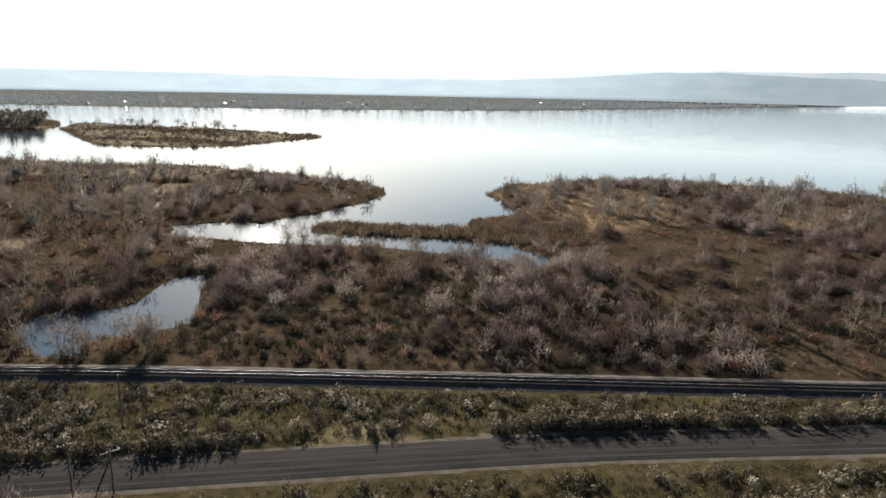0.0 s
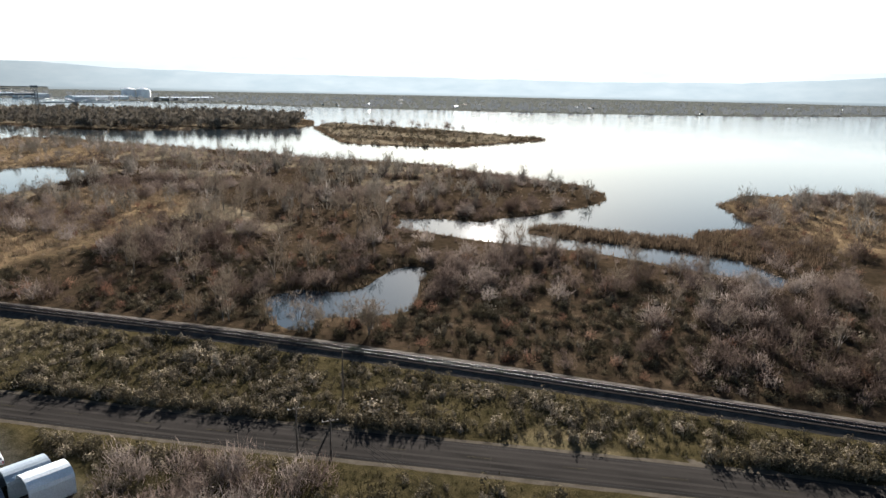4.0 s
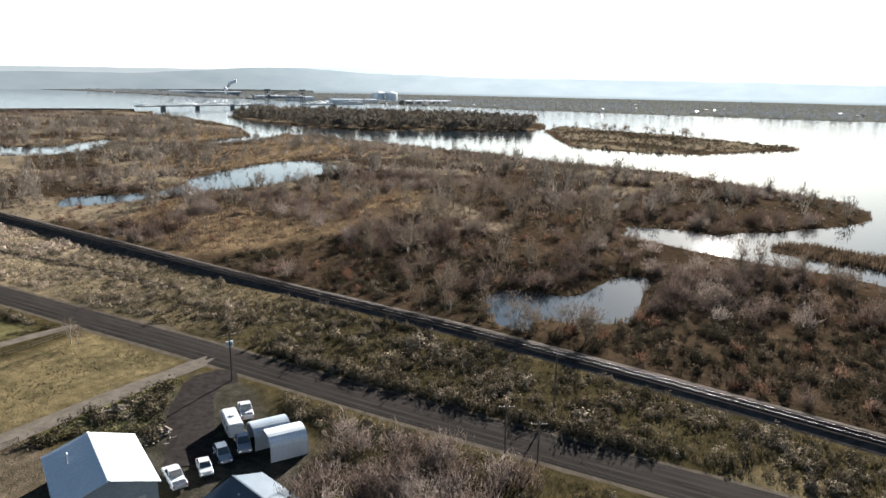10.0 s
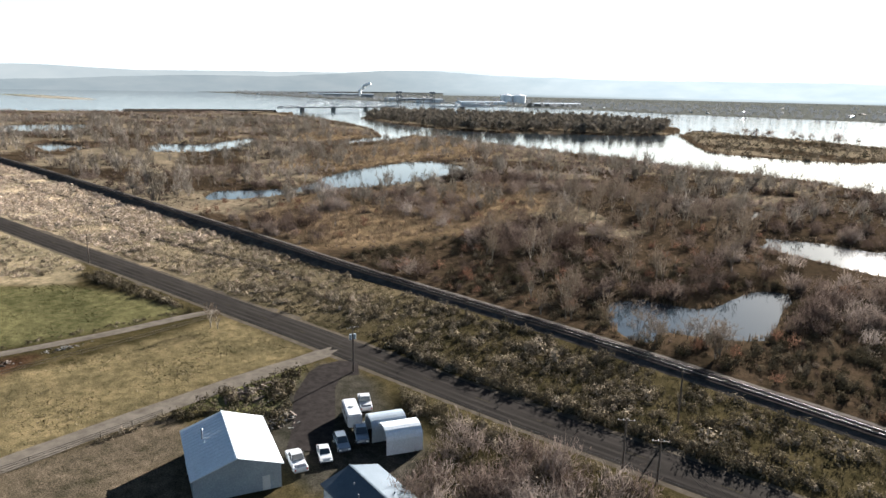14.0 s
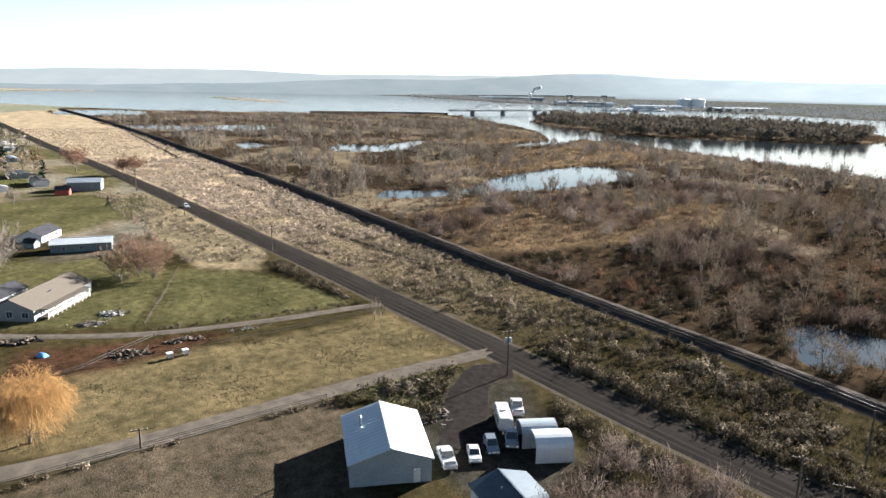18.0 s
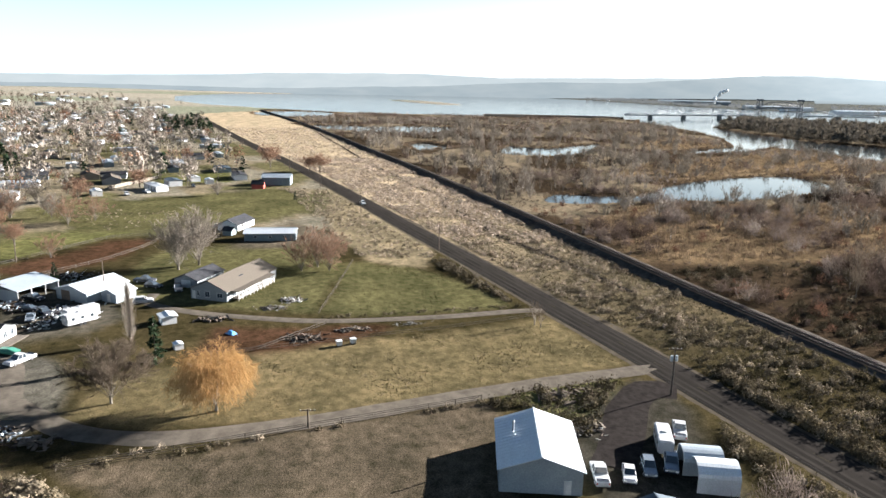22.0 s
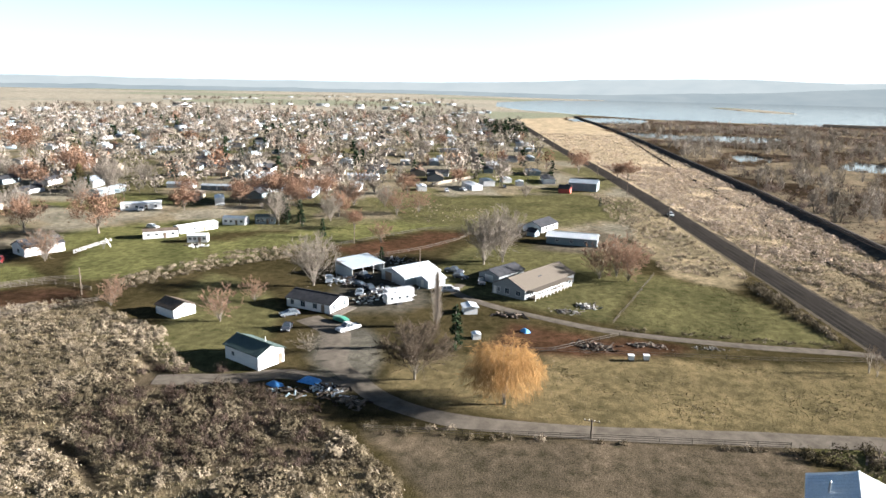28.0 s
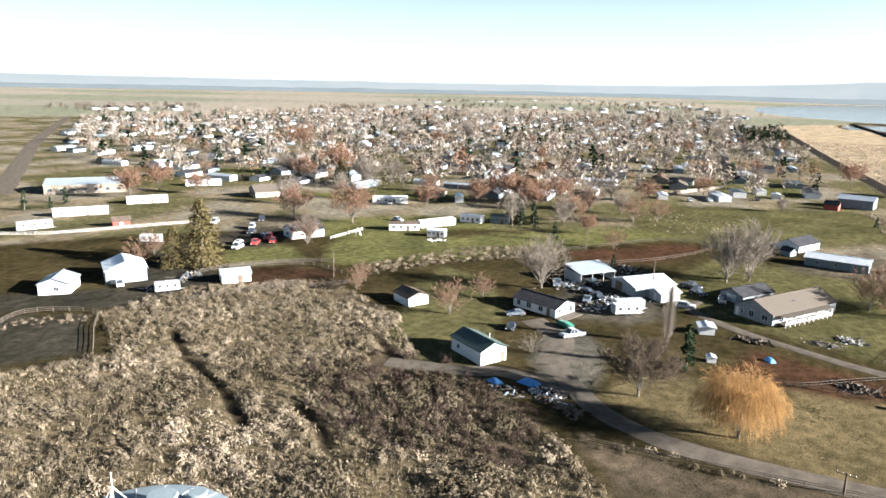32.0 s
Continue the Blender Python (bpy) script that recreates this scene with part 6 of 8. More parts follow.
# ---- vehicles ----
def car(kind, paint, label, x, y, turn):
    """Cars of four kinds, nose to +x; length, width and profile by kind."""
    L, W, H, hood, cab0, cab1, deckz = {"pickup": (5.8, 2.0, 1.9, 1.12, -0.75, 1.35, 1.05), "suv": (4.7, 1.85, 1.75, 1.05, -2.1, 0.95, 1.0),
                                        "sedan": (4.6, 1.8, 1.45, 0.95, -1.6, 0.95, 0.95), "van": (5.2, 2.0, 2.1, 1.2, -2.4, 1.5, 1.1)}[kind]
    top = empty("car" if kind != "pickup" else "pickup_truck", x, y, -0.03, turn)
    h = L / 2
    bm = bmesh.new()
    low = [(-h, 0.42), (-h + 0.08, 0.3), (h - 0.1, 0.3), (h, 0.5), (h - 0.08, hood - 0.2), (h - 0.35, hood - 0.05), (cab1 + 0.1, hood + 0.02), (cab0, deckz + 0.03), (-h + 0.1, deckz), (-h, deckz - 0.15)]
    prism(bm, low, -W / 2, W / 2)
    bmesh.ops.bevel(bm, geom=[e for e in bm.edges], offset=0.06, segments=1, affect="EDGES")
    body = part("body", bm, M[paint], top)
    zc = hood - 0.02
    rf, rb = (0.75, 0.25) if kind in ("pickup", "van") else (0.85, 0.5)
    c = [(cab0 - (0.25 if kind == "sedan" else 0), zc), (cab1, zc), (cab1 - rf, H), (cab0 + rb, H)]
    bm = bmesh.new()
    v = []
    for yy, k in ((-1, 0), (1, 0)):
        v.append([bm.verts.new((p[0], yy * (W / 2 - (0.06 if i < 2 else 0.22)), p[1])) for i, p in enumerate(c)])
    bm.faces.new(v[0])
    bm.faces.new(v[1][::-1])
    for i in range(4):
        bm.faces.new((v[0][i], v[1][i], v[1][(i + 1) % 4], v[0][(i + 1) % 4]))
    bmesh.ops.recalc_face_normals(bm, faces=bm.faces)
    part("window_band", bm, M["glass"], body, "dark tinted glass")
    part("roof", boxed(c[3][0] - 0.03, c[2][0] + 0.03, -(W / 2 - 0.2), W / 2 - 0.2, H - 0.03, H + 0.03), M[paint], body)
    stays = [(c[i][0], c[j][0], c[i][1], c[j][1]) for i, j in ((1, 2), (0, 3))]
    stays += [(c[0][0] + (c[1][0] - c[0][0]) * u, c[3][0] + (c[2][0] - c[3][0]) * u, zc, H) for u in ((0.45,) if kind == "pickup" else (0.33, 0.66))]
    for x0, x1, z0, z1 in stays:
        for sg in (1, -1):
            bm = bmesh.new()
            tube(bm, (x0, sg * (W / 2 - 0.055), z0), (x1, sg * (W / 2 - 0.215), z1), 0.05, sides=4)
            part("pillar", bm, M[paint], body)
    if kind == "pickup":
        part("cargo_bed", boxed(-h + 0.15, cab0 - 0.1, -W / 2 + 0.15, W / 2 - 0.15, deckz - 0.02, deckz + 0.012), M["car_dark"], body, "dark open cargo bed")
    for u in (-h * 0.6, h * 0.62):
        for sg in (1, -1):
            bm = bmesh.new()
            bmesh.ops.create_cone(bm, cap_ends=True, segments=14, radius1=0.36, radius2=0.36, depth=0.24, matrix=Matrix.Translation((u, sg * (W / 2 - 0.1), 0.36)) @ Matrix.Rotation(radians(90), 4, "X"))
            w = part("wheel", bm, M["tyre"], top, "black tyre")
            bm = bmesh.new()
            bmesh.ops.create_cone(bm, cap_ends=True, segments=12, radius1=0.21, radius2=0.21, depth=0.27, matrix=Matrix.Translation((u, sg * (W / 2 - 0.1), 0.36)) @ Matrix.Rotation(radians(90), 4, "X"))
            part("rim", bm, M["rim"], w)
    for sg in (1, -1):
        part("headlight", boxed(h - 0.09, h + 0.02, sg * W * 0.36 - 0.18, sg * W * 0.36 + 0.18, 0.62, 0.78), M["lamp_clear"], top)
        part("tail_light", boxed(-h - 0.02, -h + 0.06, sg * W * 0.42 - 0.09, sg * W * 0.42 + 0.09, 0.62, 0.9), M["lamp_red"], top)
    part("bumper", boxed(h - 0.06, h + 0.06, -W * 0.46, W * 0.46, 0.36, 0.52), M["car_dark"], top)
    part("bumper", boxed(-h - 0.06, -h + 0.06, -W * 0.46, W * 0.46, 0.36, 0.5), M["steel"], top)
    tagged(top, label, "car" if kind != "pickup" else "truck")
    return top


def trailer(x, y, turn, L, W, H, label, material="car_white"):
    top = empty("trailer", x, y, -0.03, turn)
    bm = boxed(-L / 2, L / 2, -W / 2, W / 2, 0.55, H)
    bmesh.ops.bevel(bm, geom=[e for e in bm.edges], offset=0.18, segments=2, affect="EDGES")
    body = part("body", bm, M[material], top)
    for u in np.linspace(-L * 0.3, L * 0.3, 3):
        for sg in (1, -1):
            part("window", boxed(u - 0.35, u + 0.35, sg * W / 2 - 0.02, sg * W / 2 + 0.02, H * 0.55, H * 0.76), M["glass"], body, "dark window")
    part("roof_vent", boxed(-0.3, 0.3, -0.3, 0.3, H, H + 0.18), M["trim"], body)
    for sg in (1, -1):
        for u in (-0.5, 0.4):
            bm = bmesh.new()
            bmesh.ops.create_cone(bm, cap_ends=True, segments=12, radius1=0.34, radius2=0.34, depth=0.22, matrix=Matrix.Translation((u, sg * (W / 2 - 0.12), 0.34)) @ Matrix.Rotation(radians(90), 4, "X"))
            part("wheel", bm, M["tyre"], top, "black tyre")
    bm = bmesh.new()
    tube(bm, (L / 2, -0.5, 0.55), (L / 2 + 1.2, 0, 0.5), 0.06, sides=5)
    tube(bm, (L / 2, 0.5, 0.55), (L / 2 + 1.2, 0, 0.5), 0.06, sides=5)
    part("tow_bar", bm, M["steel"], top)
    tagged(top, label, "trailer")


car("pickup", "car_white", "white pickup truck parked beside the barn", -80.0, 46.9, 163)
car("sedan", "car_white", "white sedan parked in the dark gravel yard", -79.1, 51.0, -25)
car("suv", "car_silver", "silver-blue wagon parked in the gravel yard", -80.0, 54.6, -22)
car("pickup", "car_silver", "silver-blue pickup truck beside the white shelter", -80.6, 58.6, -30)
trailer(-85.5, 60.3, 155, 6.2, 2.3, 2.7, "white horse trailer with an open door")
car("pickup", "car_white", "white utility truck parked behind the trailer", -89.0, 65.4, 150)
car("sedan", "car_silver", "pale blue sedan on the lawn by the mobile home", -147.9, -60.8, -50)
car("pickup", "car_white", "white pickup truck in front of the mobile home", -141.5, -44.2, -35)
car("sedan", "car_dark", "dark small car on the grass behind the shed", -138.7, -57.5, 10)
car("suv", "car_white", "white car parked by the garage wing", -176.5, -27.5, 100)
car("suv", "car_dark", "dark car in front of the workshop", -190.0, -27.0, 60)
car("pickup", "car_dark", "dark pickup truck by the poplars", -196.0, -30.0, 70)
car("suv", "car_white", "white car on the country road", -314.0, 45.8, 8)
trailer(-163.0, -38.5, 130, 7.0, 2.5, 2.9, "white camper trailer in the cluttered yard")
trailer(-166.5, -39.0, 130, 7.5, 2.6, 3.0, "long white camper trailer beside another")
trailer(-115.6, -144.2, 148, 6.2, 2.3, 2.8, "white box trailer by the corral")
trailer(-139.5, -246.5, 160, 11.5, 2.6, 3.6, "large white motor home beside the street")
trailer(-150.0, -196.0, 120, 7.0, 2.5, 2.9, "white camper behind the big conifer")
trailer(-191.0, -62.0, 40, 5.0, 2.2, 2.3, "small pale trailer by the pole shed")
for x, y, a, paint, kind in ((-168, -166, 30, "car_red", "pickup"), (-173, -163, 35, "car_red", "suv"), (-176, -168, 30, "car_red", "van"), (-165, -171, 20, "car_white", "sedan"), (-178, -172, 60, "car_dark", "sedan"), (-186, -186, 40, "car_white", "van"), (-180, -180, 30, "car_dark", "pickup"), (-160, -166, 20, "car_white", "van"),
                             (-171.5, -48.0, 40, "car_dark", "suv"), (-175.0, -52.0, 70, "car_dark", "sedan"), (-168.0, -50.0, 10, "car_silver", "sedan"), (-112, -158.5, 60, "car_white", "suv")):
    car(kind, paint, {"car_red": "red vehicle parked in the packed yard", "car_white": "white vehicle parked in the yard", "car_dark": "dark old car in the cluttered yard", "car_silver": "silver old car in the cluttered yard"}[paint], x, y, a)
for x, y, a, paint, kind in ((-178, -62, 20, "car_silver", "pickup"), (-184, -54, 60, "car_dark", "pickup"), (-186.5, -20.5, 10, "car_dark", "pickup"), (-183.5, -13.5, 15, "car_silver", "sedan"), (-199, -56, 80, "car_silver", "suv"), (-247, -128, 50, "car_dark", "suv"), (-262, -176, 20, "car_white", "pickup"), (-230, -150, 80, "car_white", "suv"),
                             (-356, -62, 20, "car_white", "suv"), (-362, -54, 30, "car_white", "pickup"), (-380, -34, 10, "car_dark", "suv"), (-400, 2, 80, "car_dark", "pickup"), (-405, 6, 80, "car_white", "sedan"), (-270, -15, 70, "car_white", "sedan"), (-185, -205, 30, "car_white", "van"), (-200, -195, 40, "car_dark", "pickup")):
    car(kind, paint, {"car_white": "white vehicle parked beside a house", "car_dark": "dark vehicle parked beside a house", "car_silver": "silver-blue vehicle parked on the gravel"}[paint], x, y, a)
boat = empty("covered_boat", -146.5, -47.6, 0.2, 60)
bm = bmesh.new()
prism(bm, [(-2.2, 0.0), (1.6, 0.0), (2.4, 0.75), (0.5, 1.15), (-2.2, 0.9)], -0.85, 0.85)
bmesh.ops.bevel(bm, geom=[e for e in bm.edges], offset=0.2, segments=2, affect="EDGES")
part("cover", bm, M["car_green"], boat)
tagged(boat, "small boat under a green cover by the deck", "boat")


# ---- poles, wires, fences ----
def utility_pole(x, y, h, turn, label, arms=1, box_on=False):
    top = empty("utility_pole", x, y, -0.2, turn)
    bm = bmesh.new()
    tube(bm, (0, 0, 0), (0, 0, h), 0.17, 0.11, 8)
    part("pole_shaft", bm, M["pole"], top)
    for k in range(arms):
        z = h - 0.35 - 0.9 * k
        arm = part("crossarm", boxed(-1.25, 1.25, -0.06, 0.06, z - 0.06, z + 0.06), M["pole"], top)
        for u in (-1.1, -0.4, 0.4, 1.1):
            bm = bmesh.new()
            tube(bm, (u, 0, z + 0.06), (u, 0, z + 0.26), 0.05, 0.03, 6)
            part("insulator", bm, M["trim"], arm)
    if box_on:
        for u in (-0.42, 0.42):
            bm = bmesh.new()
            tube(bm, (u, 0.1, h - 2.6), (u, 0.1, h - 1.6), 0.28, sides=10)
            part("transformer", bm, M["metal_grey"], top, "grey transformer can")
    tagged(top, label, "utility pole")
    return top


utility_pole(-101.7, 71.9, 9.4, 80, "wooden utility pole with transformers at the drive", 1, True)
utility_pole(-50.9, 100.9, 9.3, 80, "tall bare wooden pole in the sagebrush", 0)
utility_pole(-48.7, 81.6, 8.2, 40, "wooden pole with a crossarm at the road's edge", 1)
utility_pole(-43.8, 82.8, 6.6, 40, "shorter wooden pole with a crossarm", 1)
utility_pole(-103.6, 8.0, 3.4, 80, "short weathered post beside the drive", 1)
utility_pole(-186.0, -38.0, 9.0, 20, "thin wooden pole beside the workshop", 0)
for x, y in ((-218, 60), (-292, 44), (-372, 33), (-455, 20), (-540, 4), (-640, -14), (-740, -31)):
    utility_pole(x, y - 2.0, 9.0, 80, "wooden utility pole along the country road", 1)
for x, y in ((-150.5, -118), (-225, -70)):
    utility_pole(x, y, 7.5, 10, "slim wooden pole standing in the lots", 0)


def cable(p, q, sag, label, n=10, r=0.011):
    bm = bmesh.new()
    pts = [Vector(p).lerp(Vector(q), t) - Vector((0, 0, sag * 4 * t * (1 - t))) for t in np.linspace(0, 1, n)]
    rings = [[bm.verts.new(c + Vector((r * math.cos(2.094 * k), r * math.sin(2.094 * k) * 0.5, r * math.sin(2.094 * k)))) for k in range(3)] for c in pts]
    for a, b in zip(rings, rings[1:]):
        for k in range(3):
            bm.faces.new((a[k], a[(k + 1) % 3], b[(k + 1) % 3], b[k]))
    tagged(part("overhead_wire", bm, M["wire"]), label, "wire")


for k in range(4):
    o = -1.1 + 0.73 * k
    cable((-48.7 + o * 0.77, 81.6 + o * 0.64, 8.0), (-43.8 + o * 0.77, 82.8 + o * 0.64, 6.5), 0.15, "short overhead wire between the two roadside poles")
    cable((-43.8 + o * 0.77, 82.8 + o * 0.64, 6.5), (22 + o * 0.77, 46 + o * 0.64, 8.5), 1.6, "overhead wire sagging away from the roadside poles", 16)
cable((-101.7, 71.9, 8.8), (-48.7, 81.6, 7.8), 0.9, "single wire between two poles")
cable((-101.7, 71.9, 8.2), (-90, 44, 4.2), 0.8, "service wire dropping to the barn")


def fence(points, gap, height, rails, label, wood="wood", thick=0.05):
    """Posts and rails along a line, one fence to a line."""
    ln = spline(points, gap)
    top = empty("fence", ln[0][0], ln[0][1], -0.12)
    base = ln - ln[0]
    me = None
    for p in base:
        if me is None:
            ob = part("post", boxed(-thick, thick, -thick, thick, 0, height), M[wood], top)
            me = ob.data
        else:
            ob = new("post", me)
            ob.parent = top
        ob.location = (p[0], p[1], 0)
    for z in rails:
        v, f = sweep(base, [(0.02, z - thick), (0.02, z + thick), (-0.02, z + thick), (-0.02, z - thick)], True)
        ob = new("rail", mesh_of("rail", v, f, M[wood]))
        ob.parent = top
    tagged(top, label, "fence")


fence([(-137, -13), (-141, 20), (-144, 45), (-148, 66)], 4.5, 1.2, (0.5, 1.0), "weathered post and wire fence along the mown field", thick=0.035)
fence([(-160, 14), (-180, 20), (-208, 28)], 3.5, 1.1, (0.4, 0.95), "old wooden fence across the green lot", thick=0.025)
fence([(-158, 62), (-180, 60), (-206, 55)], 4.0, 1.2, (0.5, 1.0), "wire fence beside the country road", thick=0.035)
fence([(-98, -27), (-103, 8), (-107, 38)], 5.0, 1.2, (0.4, 0.8, 1.1), "sagging wire fence along the drive", thick=0.035)
fence([(-126, -250), (-140, -234), (-166, -220), (-185, -210)], 3.0, 1.3, (0.35, 0.75, 1.2), "white board fence by the street", "trim", 0.045)
fence([(-133, -152), (-145, -148), (-159, -136), (-163, -128)], 3.0, 1.3, (0.4, 0.8, 1.2), "weathered board corral fence", thick=0.07)
fence([(-113, -133), (-128, -128), (-140, -122)], 3.0, 1.3, (0.4, 0.8, 1.2), "brown rail fence along the sagebrush", thick=0.06)
fence([(-152, 15), (-146, 8), (-138, -2), (-139, -14)], 3.0, 1.0, (0.4, 0.9), "low garden fence round the red soil", thick=0.05)
fence([(-80, -121), (-88, -133), (-95, -144), (-86, -156), (-74, -150)], 3.0, 1.4, (0.5, 0.9, 1.3), "pole fence round the dark corral", thick=0.05)
fence([(-206, -60), (-225, -44), (-250, -34), (-256, -49), (-218, -76)], 4.0, 1.3, (0.5, 1.1), "wire fence round the bare paddock", thick=0.05)
fence([(-140, -148), (-149, -142), (-157, -131), (-154, -118)], 3.0, 1.4, (0.4, 0.8, 1.2), "weathered rail fence round the brown corral", thick=0.07)
fence([(-127, -127), (-137, -118), (-149, -109)], 3.0, 1.4, (0.4, 0.8, 1.2), "long rail fence of the brown corral", thick=0.06)
fence([(-188, -150), (-207, -150.5)], 2.5, 1.3, (0.4, 0.8, 1.2), "white board fence behind the lawn", "trim", 0.04)
fence([(-376, -74), (-417, -56)], 2.5, 1.8, (0.3, 0.6, 0.9, 1.2, 1.5, 1.75), "tall cream board fence by the meadow", "wall_tan", 0.14)


# ---- heaps of lumber and junk ----
def heap(name, x, y, spread, count, label, materials, size=1.0):
    """A loose heap: each kind of stuff in it is one part."""
    top = empty(name, x, y, -0.15)
    for m in materials:
        shapes = []
        for _ in range(3):
            s, long = rng.uniform(0.2, 0.9) * size, rng.uniform(0.5, 2.6) * size
            ob = part("scrap", boxed(-long / 2, long / 2, -s / 4, s / 4, 0, s / 3), M[m], top)
            shapes.append(ob)
        for k in range(count):
            ob = shapes[k] if k < 3 else new("scrap", shapes[k % 3].data)
            ob.parent = top
            px, py = rng.normal(0, spread[0] / 2.5), rng.normal(0, spread[1] / 2.5)
            z = rng.uniform(0.05, 0.7) * size * math.exp(-4 * (px / spread[0]) ** 2 - 4 * (py / spread[1]) ** 2) + 0.1
            ob.matrix_basis = Matrix.LocRotScale((px, py, z), Euler((rng.normal(0, 0.3), rng.normal(0, 0.3), rng.uniform(0, 6.3))), None)
    tagged(top, label, "junk pile")


heap("scrap_heap", -93.5, 50.0, (3.5, 5.5), 26, "heap of weathered scrap lumber beside the barn", ("wood", "concrete", "pole"), 0.8)
heap("lumber_pile", -106.0, 52.5, (2.5, 6.0), 16, "stack of weathered lumber in the brush", ("wood", "pole"), 1.1)
heap("brush_pile", -143.5, 9.5, (3.2, 5.5), 40, "dark pile of cut branches on the red soil", ("pole", "tie", "wood"), 0.9)
heap("scrap_heap", -111.2, -38.2, (3.2, 5.0), 20, "scrap boards, sheets and dark junk by the track", ("wood", "tie", "metal_grey", "steel"), 0.9)
heap("scrap_heap", -106.8, -32.6, (2.6, 6.5), 20, "scattered dark lumber beside the drive", ("wood", "tie", "pole"), 1.1)
heap("scrap_heap", -108.6, -44.5, (2.6, 4.0), 14, "broken panels and boards in the brush", ("wall_blue", "tie", "wood"), 0.9)
heap("rock_pile", -166.5, 3.5, (2.5, 5.0), 36, "pile of pale rocks and boards before the porch", ("concrete", "wood"), 0.7)
heap("rock_pile", -148.8, 34.0, (1.2, 5.0), 16, "low heap of stones and branches by the lane", ("concrete", "wood"), 0.6)
heap("scrap_heap", -172.0, -44.0, (7.0, 6.0), 50, "cluttered yard of scrap metal and old machinery", ("steel", "tie", "wood", "metal_white", "car_dark"), 0.9)
heap("scrap_heap", -206.0, -50.0, (5.0, 8.0), 30, "scattered scrap along the bare paddock", ("steel", "wood", "tie"), 0.9)
heap("scrap_heap", -180.0, -58.0, (6.0, 5.0), 30, "old machinery and drums strewn over the yard", ("steel", "tie", "metal_grey"), 1.0)
heap("scrap_heap", -163.0, -47.0, (5.0, 4.0), 22, "planks and machine parts beside the campers", ("wood", "tie", "trim"), 0.9)
heap("scrap_heap", -196.0, -44.0, (5.0, 4.0), 24, "dark scrap metal behind the workshop", ("tie", "steel", "car_dark"), 1.0)
heap("rock_pile", -172.0, 8.0, (3.0, 4.0), 24, "pale stones and boards on the grass", ("concrete", "wood", "trim"), 0.8)
heap("brush_pile", -147.0, 20.0, (2.0, 6.0), 20, "low pile of dead branches by the lane", ("pole", "wood"), 0.8)
heap("lumber_pile", -160.0, -10.0, (2.0, 6.0), 14, "long boards edging the garden", ("wood", "pole"), 1.2)
heap("lumber_pile", -208.0, -119.0, (3.0, 4.0), 22, "heap of lumber behind the trailers", ("wood", "tie", "trim"), 0.9)
heap("corral_lumber", -128.0, -151.0, (5.0, 4.0), 26, "old corral boards and panels", ("wood", "steel"), 1.2)
heap("scrap_heap", -114.0, -149.0, (3.0, 3.0), 20, "dark machinery parts beside the trailer", ("tie", "steel", "car_dark"), 0.9)
for x, y, a, l, lab in ((-113.8, -42.2, 78, 4.6, "crumpled blue tarp over a pile"), (-110.8, -47.8, 65, 3.4, "pale blue boat hull lying by the track"), (-149.8, -5.6, 40, 2.6, "blue tarp over a tractor by the garden")):
    bm = bmesh.new()
    bmesh.ops.create_grid(bm, x_segments=10, y_segments=6, size=0.5)
    for v in bm.verts:
        d = max(abs(v.co.x), abs(v.co.y)) * 2
        v.co = Vector((v.co.x * l, v.co.y * l * 0.6, (1 - d ** 2) * 0.9 + 0.12 * noise.noise((v.co.x * 9, v.co.y * 9, l)) * (d < 0.95)))
    ob = tagged(part("tarp", bm, M["tarp"]), lab, "tarp")
    ob.matrix_basis = pose(x, y, -0.1, 0, 0, a)
for x, y in ((-137.8, 16.5), (-138.5, 19.5)):
    hive = empty("beehive", x, y, 0, 10)
    part("hive_box", boxed(-0.5, 0.5, -0.5, 0.5, 0.3, 1.1), M["wall_white"], hive)
    part("hive_lid", boxed(-0.6, 0.6, -0.6, 0.6, 1.1, 1.25), M["metal_white"], hive)
    part("hive_stand", boxed(-0.5, 0.5, -0.5, 0.5, -0.15, 0.3), M["wood"], hive)
    tagged(hive, "white wooden box on a stand by the field fence", "hive", "boxes by the field")
sw = empty("swing_set", -199.0, -146.5, -0.1, 40)
for u in (-2, 2):
    for sg in (1, -1):
        bm = bmesh.new()
        tube(bm, (u, sg * 1.2, 0), (u, 0, 2.6), 0.06, sides=6)
        part("leg", bm, M["steel"], sw)
bm = bmesh.new()
tube(bm, (-2, 0, 2.6), (2, 0, 2.6), 0.06, sides=6)
part("top_bar", bm, M["steel"], sw)
tagged(sw, "grey metal swing set on the lawn", "swing set")

